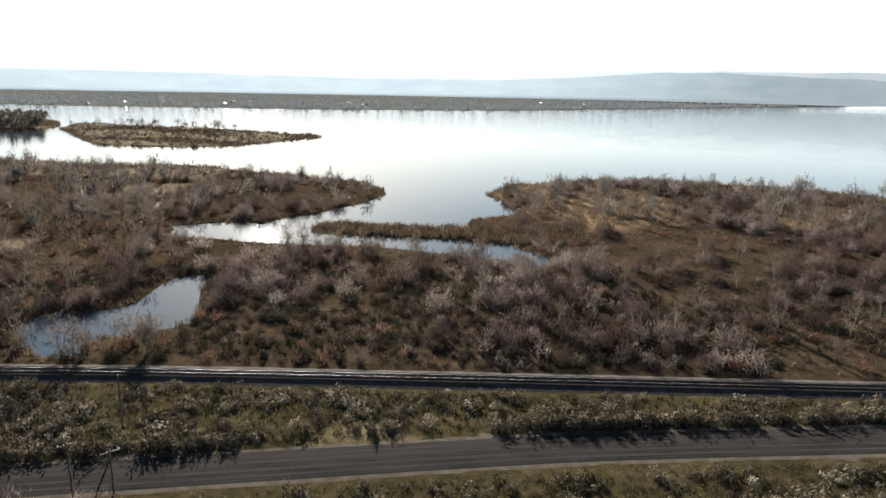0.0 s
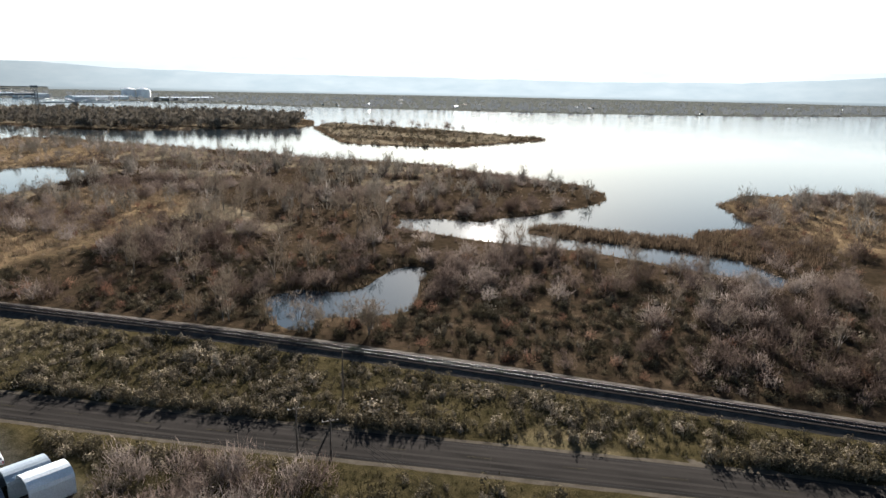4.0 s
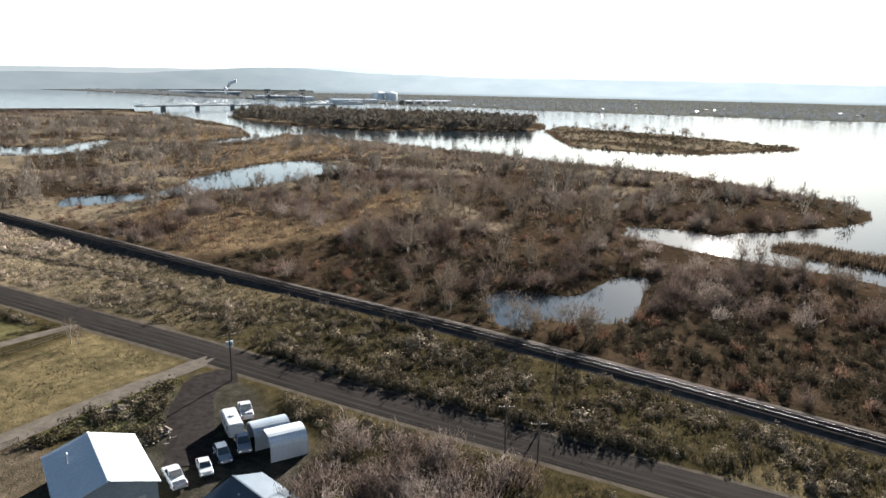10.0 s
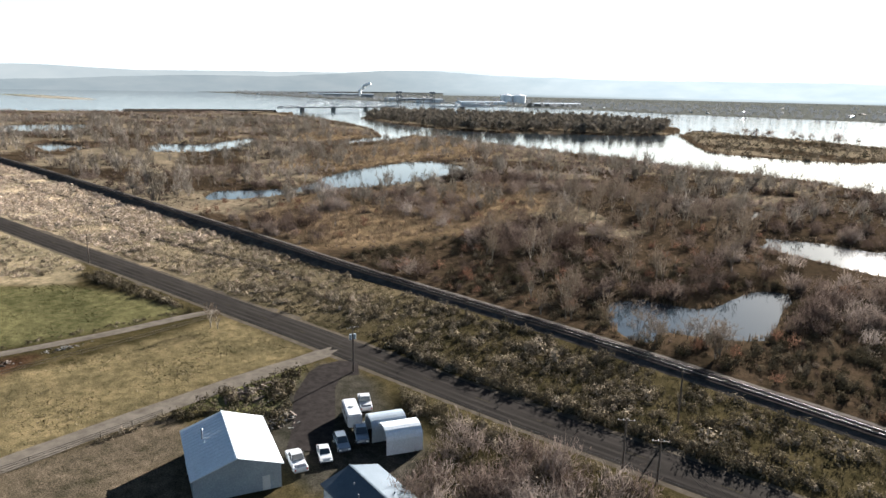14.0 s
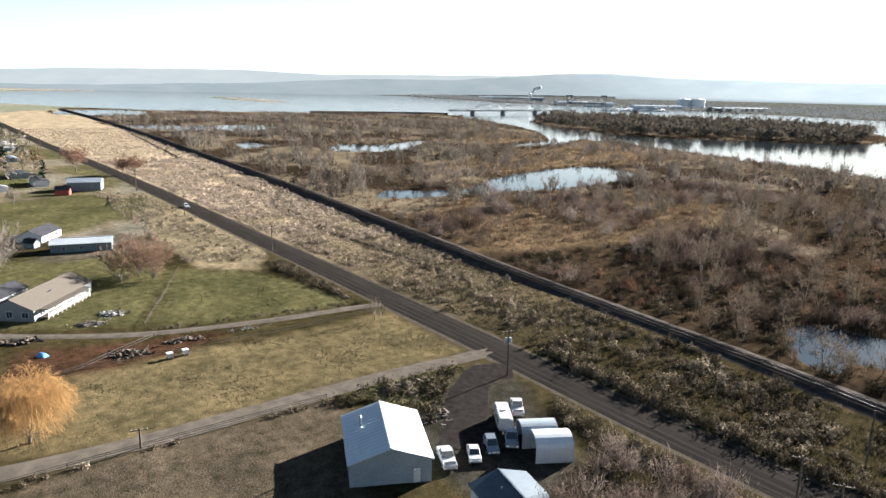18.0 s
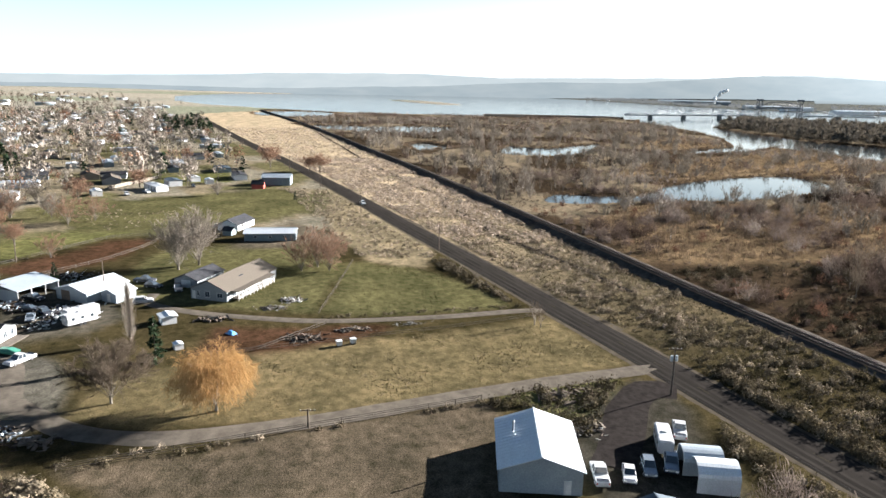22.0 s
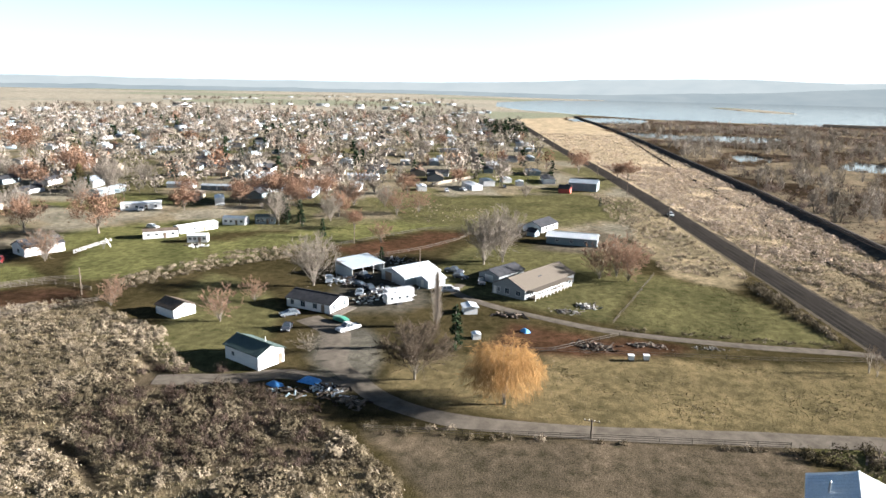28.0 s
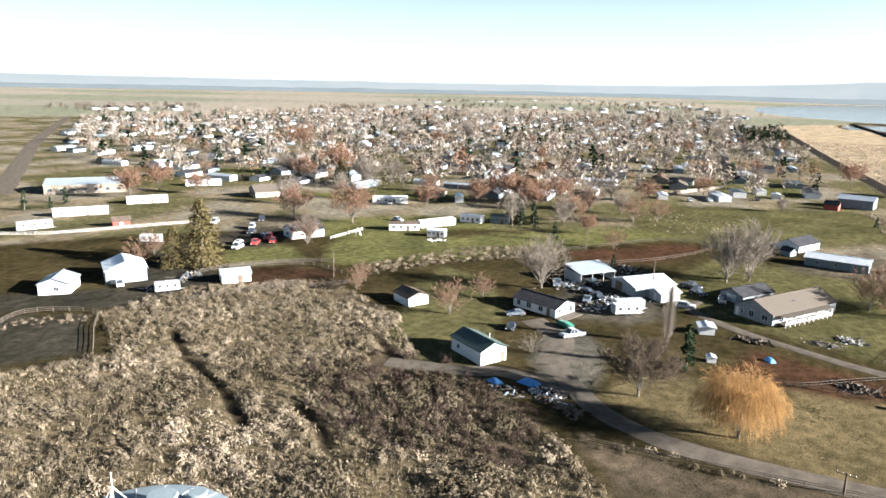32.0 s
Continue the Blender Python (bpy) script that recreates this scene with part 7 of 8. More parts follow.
# ---- trees ----
def fan_tree(height, width, mains=8, secs=8, fine=10, low=0.1, twig=0.006, droop=0.0, thick=0.018, wide_at=0.45, reach=1.0):
    """A short trunk, limbs that arch out to a domed outline, side branches along them and fine twigs on those."""
    tv, tf = [], []
    base = np.array([0, 0, height * low])

    def ring(c, r, n):
        k = len(tv)
        tv.extend((c[0] + r * math.cos(6.2832 * i / n), c[1] + r * math.sin(6.2832 * i / n), c[2]) for i in range(n))
        return k

    def tube_to(k0, k1, n):
        tf.extend((k0 + i, k0 + (i + 1) % n, k1 + (i + 1) % n, k1 + i) for i in range(n))
    tube_to(ring((0, 0, 0), thick * height * 1.3, 6), ring((0, 0, height * low * 1.3), thick * height, 6), 6)
    P, Q, R = [], [], []
    for i in range(mains):
        a, f = 2.399963 * i + rng.normal(0, 0.25), ((i + 0.4) / mains) ** 0.5
        top = height * (low + (1 - low) * (wide_at + (1 - wide_at) * math.sqrt(max(0, 1 - f * f)))) * rng.uniform(0.88, 1.0)
        end = np.array([math.cos(a) * f * width / 2, math.sin(a) * f * width / 2, top]) 
        p0 = base * (1, 1, rng.uniform(0.7, 1.4))
        bend = p0 * 0.5 + end * (0.35, 0.35, 0.55) + rng.normal(0, 0.03 * height, 3)
        at = lambda u: p0 * (1 - u) ** 2 + bend * 2 * u * (1 - u) + end * u * u
        r = thick * height * 0.5 * (1 - 0.35 * f)
        k = ring(at(0.0), r, 3)
        tf.append((k, k + 1, 6 + i % 6, 6 + i % 6 - 1 if i % 6 else 11))
        for u in (0.33, 0.67, 1.0):
            k1 = ring(at(u), r * (1.05 - u), 3)
            tube_to(k, k1, 3)
            k = k1
        length = np.linalg.norm(end - p0)
        for u in rng.uniform(0.22, 1.0, secs):
            p = at(u)
            d = (at(u + 0.05) - p) / (0.05 * length) * 0.8 + rng.normal(0, 0.62, 3)
            d[2] += 0.25 - droop * 0.6
            q = p + d / np.linalg.norm(d) * length * (0.34 * (1.05 - u) + 0.13) * rng.uniform(0.7, 1.2) * reach
            P.append(p), Q.append(q), R.append(thick * height * 0.13)
    P, Q, R = np.array(P), np.array(Q), np.array(R)
    n = len(P) * fine
    w = rng.integers(0, len(P), n)
    along = rng.uniform(0.15, 1.0, (n, 1))
    p = P[w] + (Q - P)[w] * along
    way = (Q - P)[w] / np.linalg.norm((Q - P)[w], axis=1, keepdims=True) + rng.normal(0, 0.55, (n, 3)) + (0, 0, 0.3 - droop)
    q = p + way / np.linalg.norm(way, axis=1, keepdims=True) * height * rng.uniform(0.04, 0.12, (n, 1)) * reach
    P, Q, R = np.vstack([P, p]), np.vstack([Q, q]), np.r_[R, np.full(n, twig * height * 0.5)]
    Q[:, 2] = np.maximum(Q[:, 2], 0.3)
    s = np.cross(Q - P, rng.normal(0, 1, P.shape))
    s *= (R / (np.linalg.norm(s, axis=1) + 1e-9))[:, None]
    return np.array(tv), np.array(tf), np.stack([P - s, P + s, Q], 1).reshape(-1, 3), np.arange(3 * len(P)).reshape(-1, 3)


def tree(name, data, wood, twigs, label, category="tree", tint=0.5, group=""):
    tv, tf, cv, cf = data
    top = new(name)
    t = new("trunk", mesh_of("trunk", tv, tf, wood))
    t.parent = top
    c = new("crown", mesh_of("crown", cv, cf, twigs, np.full(len(cv), tint)))
    c.parent = top
    return tagged(top, label, category, group)


def planted(ob, x, y, size=1.0, z=-0.15, tall=1.0):
    return copy_thing(ob, pose(x, y, z, 0, 0, rng.uniform(0, 360)) @ Matrix.Diagonal((size, size, size * tall, 1)))


def leafy(data, n, size, droop=0.0):
    """Leaves hung round the twig tips of a skeleton."""
    tv, tf, cv, cf = data
    tips = cv[2::3]
    p = tips[rng.integers(0, len(tips), n)] + rng.normal(0, size * 0.9, (n, 3))
    a, b = rng.normal(0, 1, (n, 3)), rng.normal(0, 1, (n, 3))
    a /= np.linalg.norm(a, axis=1, keepdims=True)
    b /= np.linalg.norm(b, axis=1, keepdims=True)
    b[:, 2] -= droop
    s = size * rng.uniform(0.6, 1.3, (n, 1))
    v = np.stack([p - a * s * 0.5, p + b * s, p + a * s * 0.5], 1).reshape(-1, 3)
    k = len(cv)
    return tv, tf, np.vstack([cv, v]), np.vstack([cf, k + np.arange(3 * n).reshape(-1, 3)])


def conifer(height, radius, n=260, bare=0.08, tuft=1.0):
    """A trunk and uneven whorls of drooping branches, each set with small needle tufts."""
    tv = [(r * math.cos(i * 1.047), r * math.sin(i * 1.047), z) for z, r in ((0, 0.025 * height), (height, 0.004 * height)) for i in range(6)]
    tf = [(i, (i + 1) % 6, 6 + (i + 1) % 6, 6 + i) for i in range(6)]
    limb = max(12, n // 14)
    z = height * (bare + (0.97 - bare) * rng.uniform(0, 1, limb) ** 1.15)
    a = rng.uniform(0, 6.2832, limb)
    reach = radius * (1 - z / height) ** 0.75 * rng.uniform(0.55, 1.15, limb) + 0.03 * height
    k = rng.integers(0, limb, n)
    u = rng.uniform(0.12, 1, n) ** 0.6
    o = np.c_[np.cos(a), np.sin(a)][k]
    c = np.c_[o * (reach[k] * u)[:, None], z[k] - reach[k] * 0.25 * u * u + 0.03 * height * (1 - u)] + rng.normal(0, 0.022 * height, (n, 3)) * (1, 1, 0.6)
    d = np.c_[o, np.full(n, -0.1)] + rng.normal(0, 0.5, (n, 3))
    d /= np.linalg.norm(d, axis=1, keepdims=True)
    side = np.cross(d, np.c_[o * 0.6, np.ones(n)] + rng.normal(0, 0.35, (n, 3)))
    side /= np.linalg.norm(side, axis=1, keepdims=True)
    size = height * 0.085 * tuft * (300 / n) ** 0.35 * rng.uniform(0.6, 1.2, (n, 1))
    v = np.stack([c - d * size * 0.5 - side * size * 0.4, c - d * size * 0.5 + side * size * 0.4, c + d * size], 1).reshape(-1, 3)
    v[:, 2] = np.maximum(v[:, 2], 0.2 * bare * height)
    return np.array(tv), np.array(tf), v, np.arange(3 * n).reshape(-1, 3)


def curtain(data, height, spread, n, width=0.03):
    """Long shoots that hang all round a crown, added to a skeleton."""
    tv, tf, cv, cf = data
    a, k = rng.uniform(0, 6.2832, n), rng.uniform(0.05, 1, n) ** 0.5
    lump = 1 + 0.1 * np.sin(3 * a + 1) + 0.07 * np.sin(7 * a)
    r = spread * k * lump
    z = height * (0.5 + 0.5 * np.sqrt(np.clip(1 - k * k, 0, 1))) * rng.uniform(0.82, 1.0, n)
    z *= rng.uniform(0.45, 1.0, n) ** 0.6
    fall = rng.uniform(0.1, 0.34, n) * z
    o = np.c_[np.cos(a), np.sin(a)]
    p = np.c_[o * r[:, None], z]
    q = np.c_[o * (r * 1.04 + 0.06 * spread)[:, None] + rng.normal(0, 0.4, (n, 2)), np.maximum(z - fall, 0.3)]
    m = (p + q) / 2
    b = rng.uniform(0, 6.2832, n)
    s = np.c_[np.cos(b), np.sin(b), np.zeros(n)] * (width * rng.uniform(0.6, 1.3, n))[:, None]
    v = np.stack([p, m + s, q, m - s], 1).reshape(-1, 3)
    f = (np.arange(n)[:, None, None] * 4 + np.array([(0, 1, 2), (0, 2, 3)])).reshape(-1, 3) + len(cv)
    return tv, tf, np.vstack([cv, v]), np.vstack([cf, f])


def column(height, radius, n):
    """A straight stem with steep shoots all the way up."""
    tv = [(r * math.cos(i * 1.047), r * math.sin(i * 1.047), z) for z, r in ((0, 0.022 * height), (height * 0.95, 0.003 * height)) for i in range(6)]
    tf = [(i, (i + 1) % 6, 6 + (i + 1) % 6, 6 + i) for i in range(6)]
    z = height * rng.uniform(0.08, 0.8, n)
    a = rng.uniform(0, 6.2832, n)
    o = np.c_[np.cos(a), np.sin(a), np.zeros(n)]
    reach = radius * rng.uniform(0.3, 1.0, n) * np.clip(1.15 - (z / height - 0.35) ** 2 * 4, 0.2, 1)
    p = np.c_[np.zeros((n, 2)), z] + o * (reach * rng.uniform(0, 0.6, n))[:, None]
    q = np.c_[np.zeros((n, 2)), z + height * rng.uniform(0.1, 0.2, n)] + o * reach[:, None]
    s = np.c_[-np.sin(a), np.cos(a), np.zeros(n)] * rng.uniform(0.02, 0.045, n)[:, None]
    return np.array(tv), np.array(tf), np.stack([p - s, p + s, q], 1).reshape(-1, 3), np.arange(3 * n).reshape(-1, 3)


bare = [tree("bare_tree", fan_tree(8, w, 8, 9, 8, 0.08, 0.012), M["bark"], M["twig"], "grey-brown leafless tree in the marsh", tint=0.45 + 0.06 * k, group="bare trees in the marsh") for k, w in enumerate((6.5, 7.5, 5.5, 8.0))]
slim = [tree("bare_tree", fan_tree(8, 4.2, 7, 8, 9, 0.12, 0.01, wide_at=0.6), M["bark"], M["twig"], "slender leafless grey tree in the marsh", tint=0.55, group="bare trees in the marsh") for _ in range(2)]
spots = marsh(30, 520, 2.0, -0.05, 0.015, 11.0, NEAR_MARSH)
NEAR_GROVE = [(130, 150), (60, 145), (-10, 160), (-20, 205), (60, 225), (160, 215), (260, 190)]
WOODS = [(-173, 174), (-221, 292), (-164, 336), (-94, 240), (-81, 200), (-100, 164), (-135, 146)]
groves = np.vstack([grow(WOODS, 80, lambda q: water_depth(q) < -2),
                    grow([(-260, 440), (-120, 425), (-90, 400), (-200, 400)], 26), grow([(-60, 236), (20, 216), (30, 200), (-50, 215)], 22),
                    grow([(80, 420), (200, 400), (330, 350), (330, 250), (150, 300)], 40), grow([(-100, 128), (-55, 128), (-55, 145), (-90, 132)], 14, lambda q: water_depth(q) < -1),
                    grow([(-118, 128), (-100, 126), (-98, 146), (-112, 150)], 6), grow(NEAR_GROVE, 30, lambda q: water_depth(q) < -2), grow([(-380, 130), (-300, 125), (-300, 140), (-420, 200)], 20, lambda q: water_depth(q) < -2), spots])
for n, (x, y) in enumerate(groves):
    kind = bare if n % 3 else slim
    ob = kind[n % len(kind)]
    s = rng.uniform(0.65, 1.2) * (1.35 if 52 < n < 80 or n < 40 else 1.0)
    planted(ob, x, y, s)
for k, ob in enumerate(bare + slim):
    ob.matrix_basis = pose(-150 + 9 * k, 230 + 13 * k, -0.15, 0, 0, 40 * k)

big = tree("bare_tree", fan_tree(15.5, 16.5, 22, 14, 15, 0.07, 0.006, wide_at=0.42), M["bark"], M["twig_pale"], "large pale leafless tree behind the houses", tint=0.75)
big.matrix_basis = pose(-172.9, -64.5, -0.2, 0, 0, 0) @ Matrix.Diagonal((0.95, 0.95, 0.95, 1))
for x, y, s in ((-207.7, -22.7, 1.08), (-212.7, -17.4, 1.2), (-236, -214, 0.9), (-262, -205, 0.85), (-300, -150, 0.8), (-262, -92, 0.75), (-300, -80, 0.7), (-420, -40, 0.9), (-330, -220, 0.9), (-350, -130, 0.9)):
    tagged(planted(big, x, y, s), "tall pale leafless tree among the houses", "tree")
for x, y, s in ((-298, -342, 0.85), (-305, -220, 1.15), (-309, -226, 1.0), (-319, -293, 0.9), (-250, -109, 0.9), (-302, -95, 0.85), (-541, -116, 0.9), (-484, -75, 1.0), (-180, -153, 0.65), (-622, -329, 1.4), (-529, -347, 1.3), (-341, -97, 0.6), (-490, -150, 0.9), (-560, -250, 1.1), (-455, -300, 1.0), (-400, -170, 0.9), (-360, -400, 0.9), (-350, -20, 0.5)):
    tagged(planted(big, x, y, s), "pale grey leafless tree between the town's houses", "tree")
walnut = tree("bare_tree", fan_tree(11.0, 14.5, 20, 18, 44, 0.12, 0.0045, wide_at=0.4), M["bark"], M["twig"], "broad leafless tree on the lawn by the drive", tint=0.6)
walnut.matrix_basis = pose(-118.9, -23.8, -0.2) @ Matrix.Diagonal((1.05, 1.05, 1.0, 1))
poplar = tree("poplar_tree", column(14, 2.8, 1100), M["bark"], M["twig_pale"], "slim column-shaped leafless poplar", tint=0.8)
poplar.matrix_basis = pose(-148.6, -25.6, -0.2) @ Matrix.Diagonal((0.8, 0.8, 1.05, 1))
tagged(planted(slim[0], -142.2, 61.9, 0.75), "thin leafless young tree beside the road", "tree")
tagged(planted(slim[0], -140.2, 62.6, 0.6), "thin leafless young tree beside the road", "tree")
tagged(planted(poplar, -236, 18, 0.5), "slim leafless tree by the long shed", "tree")
willow = tree("weeping_willow", curtain(fan_tree(12.0, 13.5, 24, 18, 24, 0.1, 0.003, 0.95, 0.02, 0.42, 1.2), 11.8, 6.6, 6500, 0.02), M["bark"], M["leaf_orange"], "orange-leaved weeping willow on the mown field", tint=0.5)
willow.matrix_basis = pose(-112.6, -6.5, -0.2)
bush = tree("leafless_bush", fan_tree(7.5, 9.5, 16, 10, 16, 0.05, 0.01, wide_at=0.4), M["bark"], M["leaf_rust"], "rounded reddish leafless bush", "bush", 0.75)
bush.matrix_basis = pose(-140.4, -74.5, -0.2) @ Matrix.Diagonal((1.15, 1.15, 1.1, 1))
for x, y, s in ((-155.8, -73.4, 0.75), (-200, 12, 1.3), (-204, 17, 1.5), (-208, 21, 1.2), (-199, 20, 1.2), (-150, -108, 0.7), (-144, -105, 0.6), (-178, -152, 1.1), (-128, -172, 1.0), (-139, -180, 0.9), (-230, -62, 0.9), (-283, -70, 1.4), (-290, -62, 1.2), (-300, -95, 1.4)):
    tagged(planted(bush, x, y, s), "rounded pinkish-brown leafless bush among the lots", "bush")
brier = tree("leafless_bush", fan_tree(4.5, 7.0, 16, 9, 10, 0.04, 0.008, wide_at=0.3), M["bark"], M["twig_pale"], "sprawling pale leafless bush by the turning place", "bush", 0.3)
brier.matrix_basis = pose(-127.5, -47.8, -0.2) @ Matrix.Diagonal((1.3, 1.3, 1.0, 1))
rust = tree("autumn_tree", leafy(fan_tree(12, 14, 16, 12, 7, 0.12, 0.006, wide_at=0.36), 2600, 0.42), M["bark"], M["leaf_rust"], "round tree with rusty brown leaves", tint=0.6)
rust.matrix_basis = pose(-211.9, -189, -0.2) @ Matrix.Diagonal((1.2, 1.2, 1.1, 1))
for x, y, s in ((-217, -163, 1.2), (-431, -382, 1.8), (-300, -136, 1.2), (-303, -130, 1.0), (-287, -144, 0.9), (-307, -182, 0.7), (-343, -80, 0.8), (-272, -92, 0.85), (-466, 6, 1.2), (-228, -293, 1.1), (-205, -284, 1.15), (-232, -270, 0.85), (-268, -160, 0.8), (-330, -262, 1.5), (-345, -270, 1.3), (-300, -262, 1.1), (-250, -78, 0.6), (-300, -120, 1.0), (-312, -112, 1.0), (-288, -116, 0.9),
                (-440, 36, 0.9), (-444, 30, 0.8), (-478, -190, 1.0), (-420, -150, 0.8), (-520, -160, 0.9), (-640, -120, 0.9), (-560, -330, 1.1), (-380, -60, 0.8)):
    tagged(planted(rust, x, y, s), "round tree with rusty brown leaves among the houses", "tree")
fir = tree("conifer", conifer(10, 2.4, 700), M["bark"], M["needle"], "dark green conifer beside the drive", tint=0.5)
fir.matrix_basis = pose(-136.8, -19.2, -0.2) @ Matrix.Diagonal((0.8, 0.8, 0.95, 1))
for x, y, s in ((-328, -278, 1.3), (-323, -356, 1.6), (-512, -225, 1.7), (-232, -84, 0.75), (-570, -539, 1.6), (-558, -422, 1.0), (-533, -341, 1.0), (-196, -52, 0.7), (-252, -106, 0.95), (-255, -102, 1.0), (-258, -110, 1.0), (-248, -98, 0.6), (-179, -292, 0.8), (-168, -285, 0.6), (-160, -290, 0.9), (-290, -230, 1.2), (-295, -226, 1.0), (-420, -210, 1.4), (-424, -206, 1.2),
                (-500, -240, 1.3), (-380, -300, 1.1), (-560, -200, 1.3), (-600, -100, 1.1), (-720, -60, 1.2), (-726, -66, 1.1), (-732, -58, 1.2), (-740, -64, 1.0), (-330, 16, 0.5)):
    tagged(planted(fir, x, y, s), "dark green conifer among the houses", "tree")
gold = tree("conifer", conifer(20, 7.6, 5200, 0.05), M["bark"], M["needle_gold"], "tall yellowing conifer beside the corral", tint=0.6)
gold.matrix_basis = pose(-138.8, -157.7, -0.2)
tagged(planted(gold, -133.0, -163.0, 0.62), "yellow-green conifer beside the corral", "tree")
tagged(planted(gold, -300, -235, 0.7), "yellow-green conifer among the houses", "tree")

# ---- the town ----
TOWN = [(-300, -135), (-400, -8), (-560, -14), (-800, -58), (-1050, -98), (-1300, -170), (-1350, -700), (-1000, -950), (-640, -980), (-450, -730), (-300, -500), (-265, -330), (-280, -230)]
kinds = []
# some pale blue kinds paint the bluish shade of house walls as siding
for k, (w, r, l, wd, e, ri) in enumerate((("wall_white", "roof_dark", 14, 8, 2.6, 1.5), ("wall_tan", "roof_brown", 15, 9, 2.7, 1.7), ("wall_blue", "metal_grey", 18, 5, 2.6, 0.6), ("wall_blue", "roof_dark", 12, 8, 2.6, 1.6),
                                           ("wall_white", "metal_grey", 16, 6, 2.7, 0.8), ("wall_grey", "roof_tan", 14, 9, 2.7, 1.8), ("wall_blue", "roof_dark", 13, 6, 2.7, 1.0), ("metal_white", "metal_grey", 10, 9, 3.2, 1.6))):
    words = {"wall_white": "white", "wall_tan": "tan", "wall_blue": "pale blue", "wall_grey": "grey", "metal_white": "white metal"}[w]
    roofs = {"roof_dark": "dark", "roof_brown": "brown", "metal_white": "white", "metal_grey": "grey metal", "roof_tan": "tan"}[r]
    kinds.append(gable("town_house", -330 - 22 * k, -150 - 12 * k, 170, l, wd, e, ri, w, r, "%s house with a %s roof in the town" % (words, roofs), "house",
                       windows=((90, -l * 0.28, 1.5, 1.4, 1.1), (90, l * 0.25, 1.5, 1.4, 1.1)), doors=((90, 0, 1.0, 2.0, "trim"),), pane=False, group="houses of the town", plain=True))
a = radians(190)
ux, uy = np.array([math.cos(a), math.sin(a)]), np.array([-math.sin(a), math.cos(a)])
n, distant = 0, []
for i in range(-10, 62):
    for j in range(-10, 52):
        p = np.array([-260, 0]) + ux * i * 25 + uy * j * 23 + rng.normal(0, 4, 2)
        if not inside(p[None], TOWN)[0] or rng.uniform() < 0.36 or i % 5 == 0 or n > 780 or min(math.hypot(p[0] - x, p[1] - y) for x, y in HOMES) < 19:
            continue
        s = rng.uniform(0.85, 1.15)
        m = pose(p[0], p[1], -0.15, 0, 0, 190 + rng.choice([0, 90, 180]) + rng.normal(0, 4)) @ Matrix.Diagonal((s, s, s, 1))
        if np.hypot(*p) < 640:
            copy_thing(kinds[rng.integers(0, len(kinds))], m)
        else:
            distant.append((rng.integers(0, len(kinds)), m))
        n += 1
CROWN_FAR = [crown(84, 1.05) for _ in range(5)]
CROWN_SHORE = [crown(24, 2.4) for _ in range(5)]
p = grow(TOWN, 2000)
scatter("town_trees", CROWN_FAR, at_ground(p, -0.2), np.exp(rng.normal(2.46, 0.3, len(p))), M["twig_pale"], "bare pale trees between the town's houses", "trees", np.clip(rng.normal(0.68, 0.25, len(p)), 0, 1))
p = grow(TOWN, 330)
scatter("town_trees", CROWN_FAR, at_ground(p, -0.2), np.exp(rng.normal(2.35, 0.28, len(p))), M["leaf_rust"], "rust-coloured trees between the town's houses", "trees", np.clip(rng.normal(0.5, 0.3, len(p)), 0, 1))
FIRS = [conifer(1.0, 0.27, 72, tuft=1.2)[2:] for _ in range(3)]
p = grow(TOWN, 330)
scatter("town_conifers", FIRS, at_ground(p, -0.2), rng.uniform(8, 15, len(p)), M["needle"], "dark conifers between the town's houses", "trees", np.clip(rng.normal(0.4, 0.2, len(p)), 0, 1))
p = grow([(-760, -40), (-1000, -80), (-1010, -130), (-780, -90)], 60)
scatter("town_conifers", FIRS, at_ground(p, -0.2), rng.uniform(9, 16, len(p)), M["needle"], "dark grove at the end of the town", "trees", np.clip(rng.normal(0.4, 0.2, len(p)), 0, 1))
# farms and tree belts on the plain behind
belts = []
for x, y, l, n in ((-1500, -300, 500, 60), (-1900, -500, 700, 80), (-1300, -1000, 300, 60), (-900, -1250, 300, 60), (-2600, -700, 900, 90), (-2300, -1300, 500, 50), (-3200, -1200, 900, 70), (-1700, -900, 500, 50)):
    belts.append(np.c_[rng.uniform(x - l / 2, x + l / 2, n), rng.normal(y, 25, n) + 0.2 * rng.uniform(-l, l, n)])
p = np.vstack(belts)
scatter("farm_trees", CROWN_FAR, at_ground(p, 0), rng.uniform(8, 18, len(p)), M["twig"], "belts of bare trees on the farm plain", "trees", np.clip(rng.normal(0.4, 0.3, len(p)), 0, 1))
for k in range(60):
    x, y = belts[k % len(belts)][k // 2] + rng.normal(0, 30, 2)
    s = rng.uniform(1.0, 2.2)
    distant.append(((2, 4, 7, 0)[k % 4], pose(x, y, 0.0, 0, 0, rng.uniform(0, 180)) @ Matrix.Diagonal((s, s, s, 1))))

# ---- the far shore and the bridge ----
shore = spline(FAR_SHORE[10:-1], 20.0)
shore = shore[np.hypot(shore[:, 0], shore[:, 1]) < 4500]
idx = rng.integers(0, len(shore), 5000)
away = shore[idx] / np.linalg.norm(shore[idx], axis=1, keepdims=True)
p = shore[idx] + away * (rng.uniform(0, 1, (5000, 1)) ** 1.3 * 2100 + 8) + rng.normal(0, 18, (5000, 2))
p = p[water_depth(p) < -3]
p = p[noisy(p, 0.004, 12.0) > -0.3]
# far-shore trees glow evenly, the haze before them painted as emission
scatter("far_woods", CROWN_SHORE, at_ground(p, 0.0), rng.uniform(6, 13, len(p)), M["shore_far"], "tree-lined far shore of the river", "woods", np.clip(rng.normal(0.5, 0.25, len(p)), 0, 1))
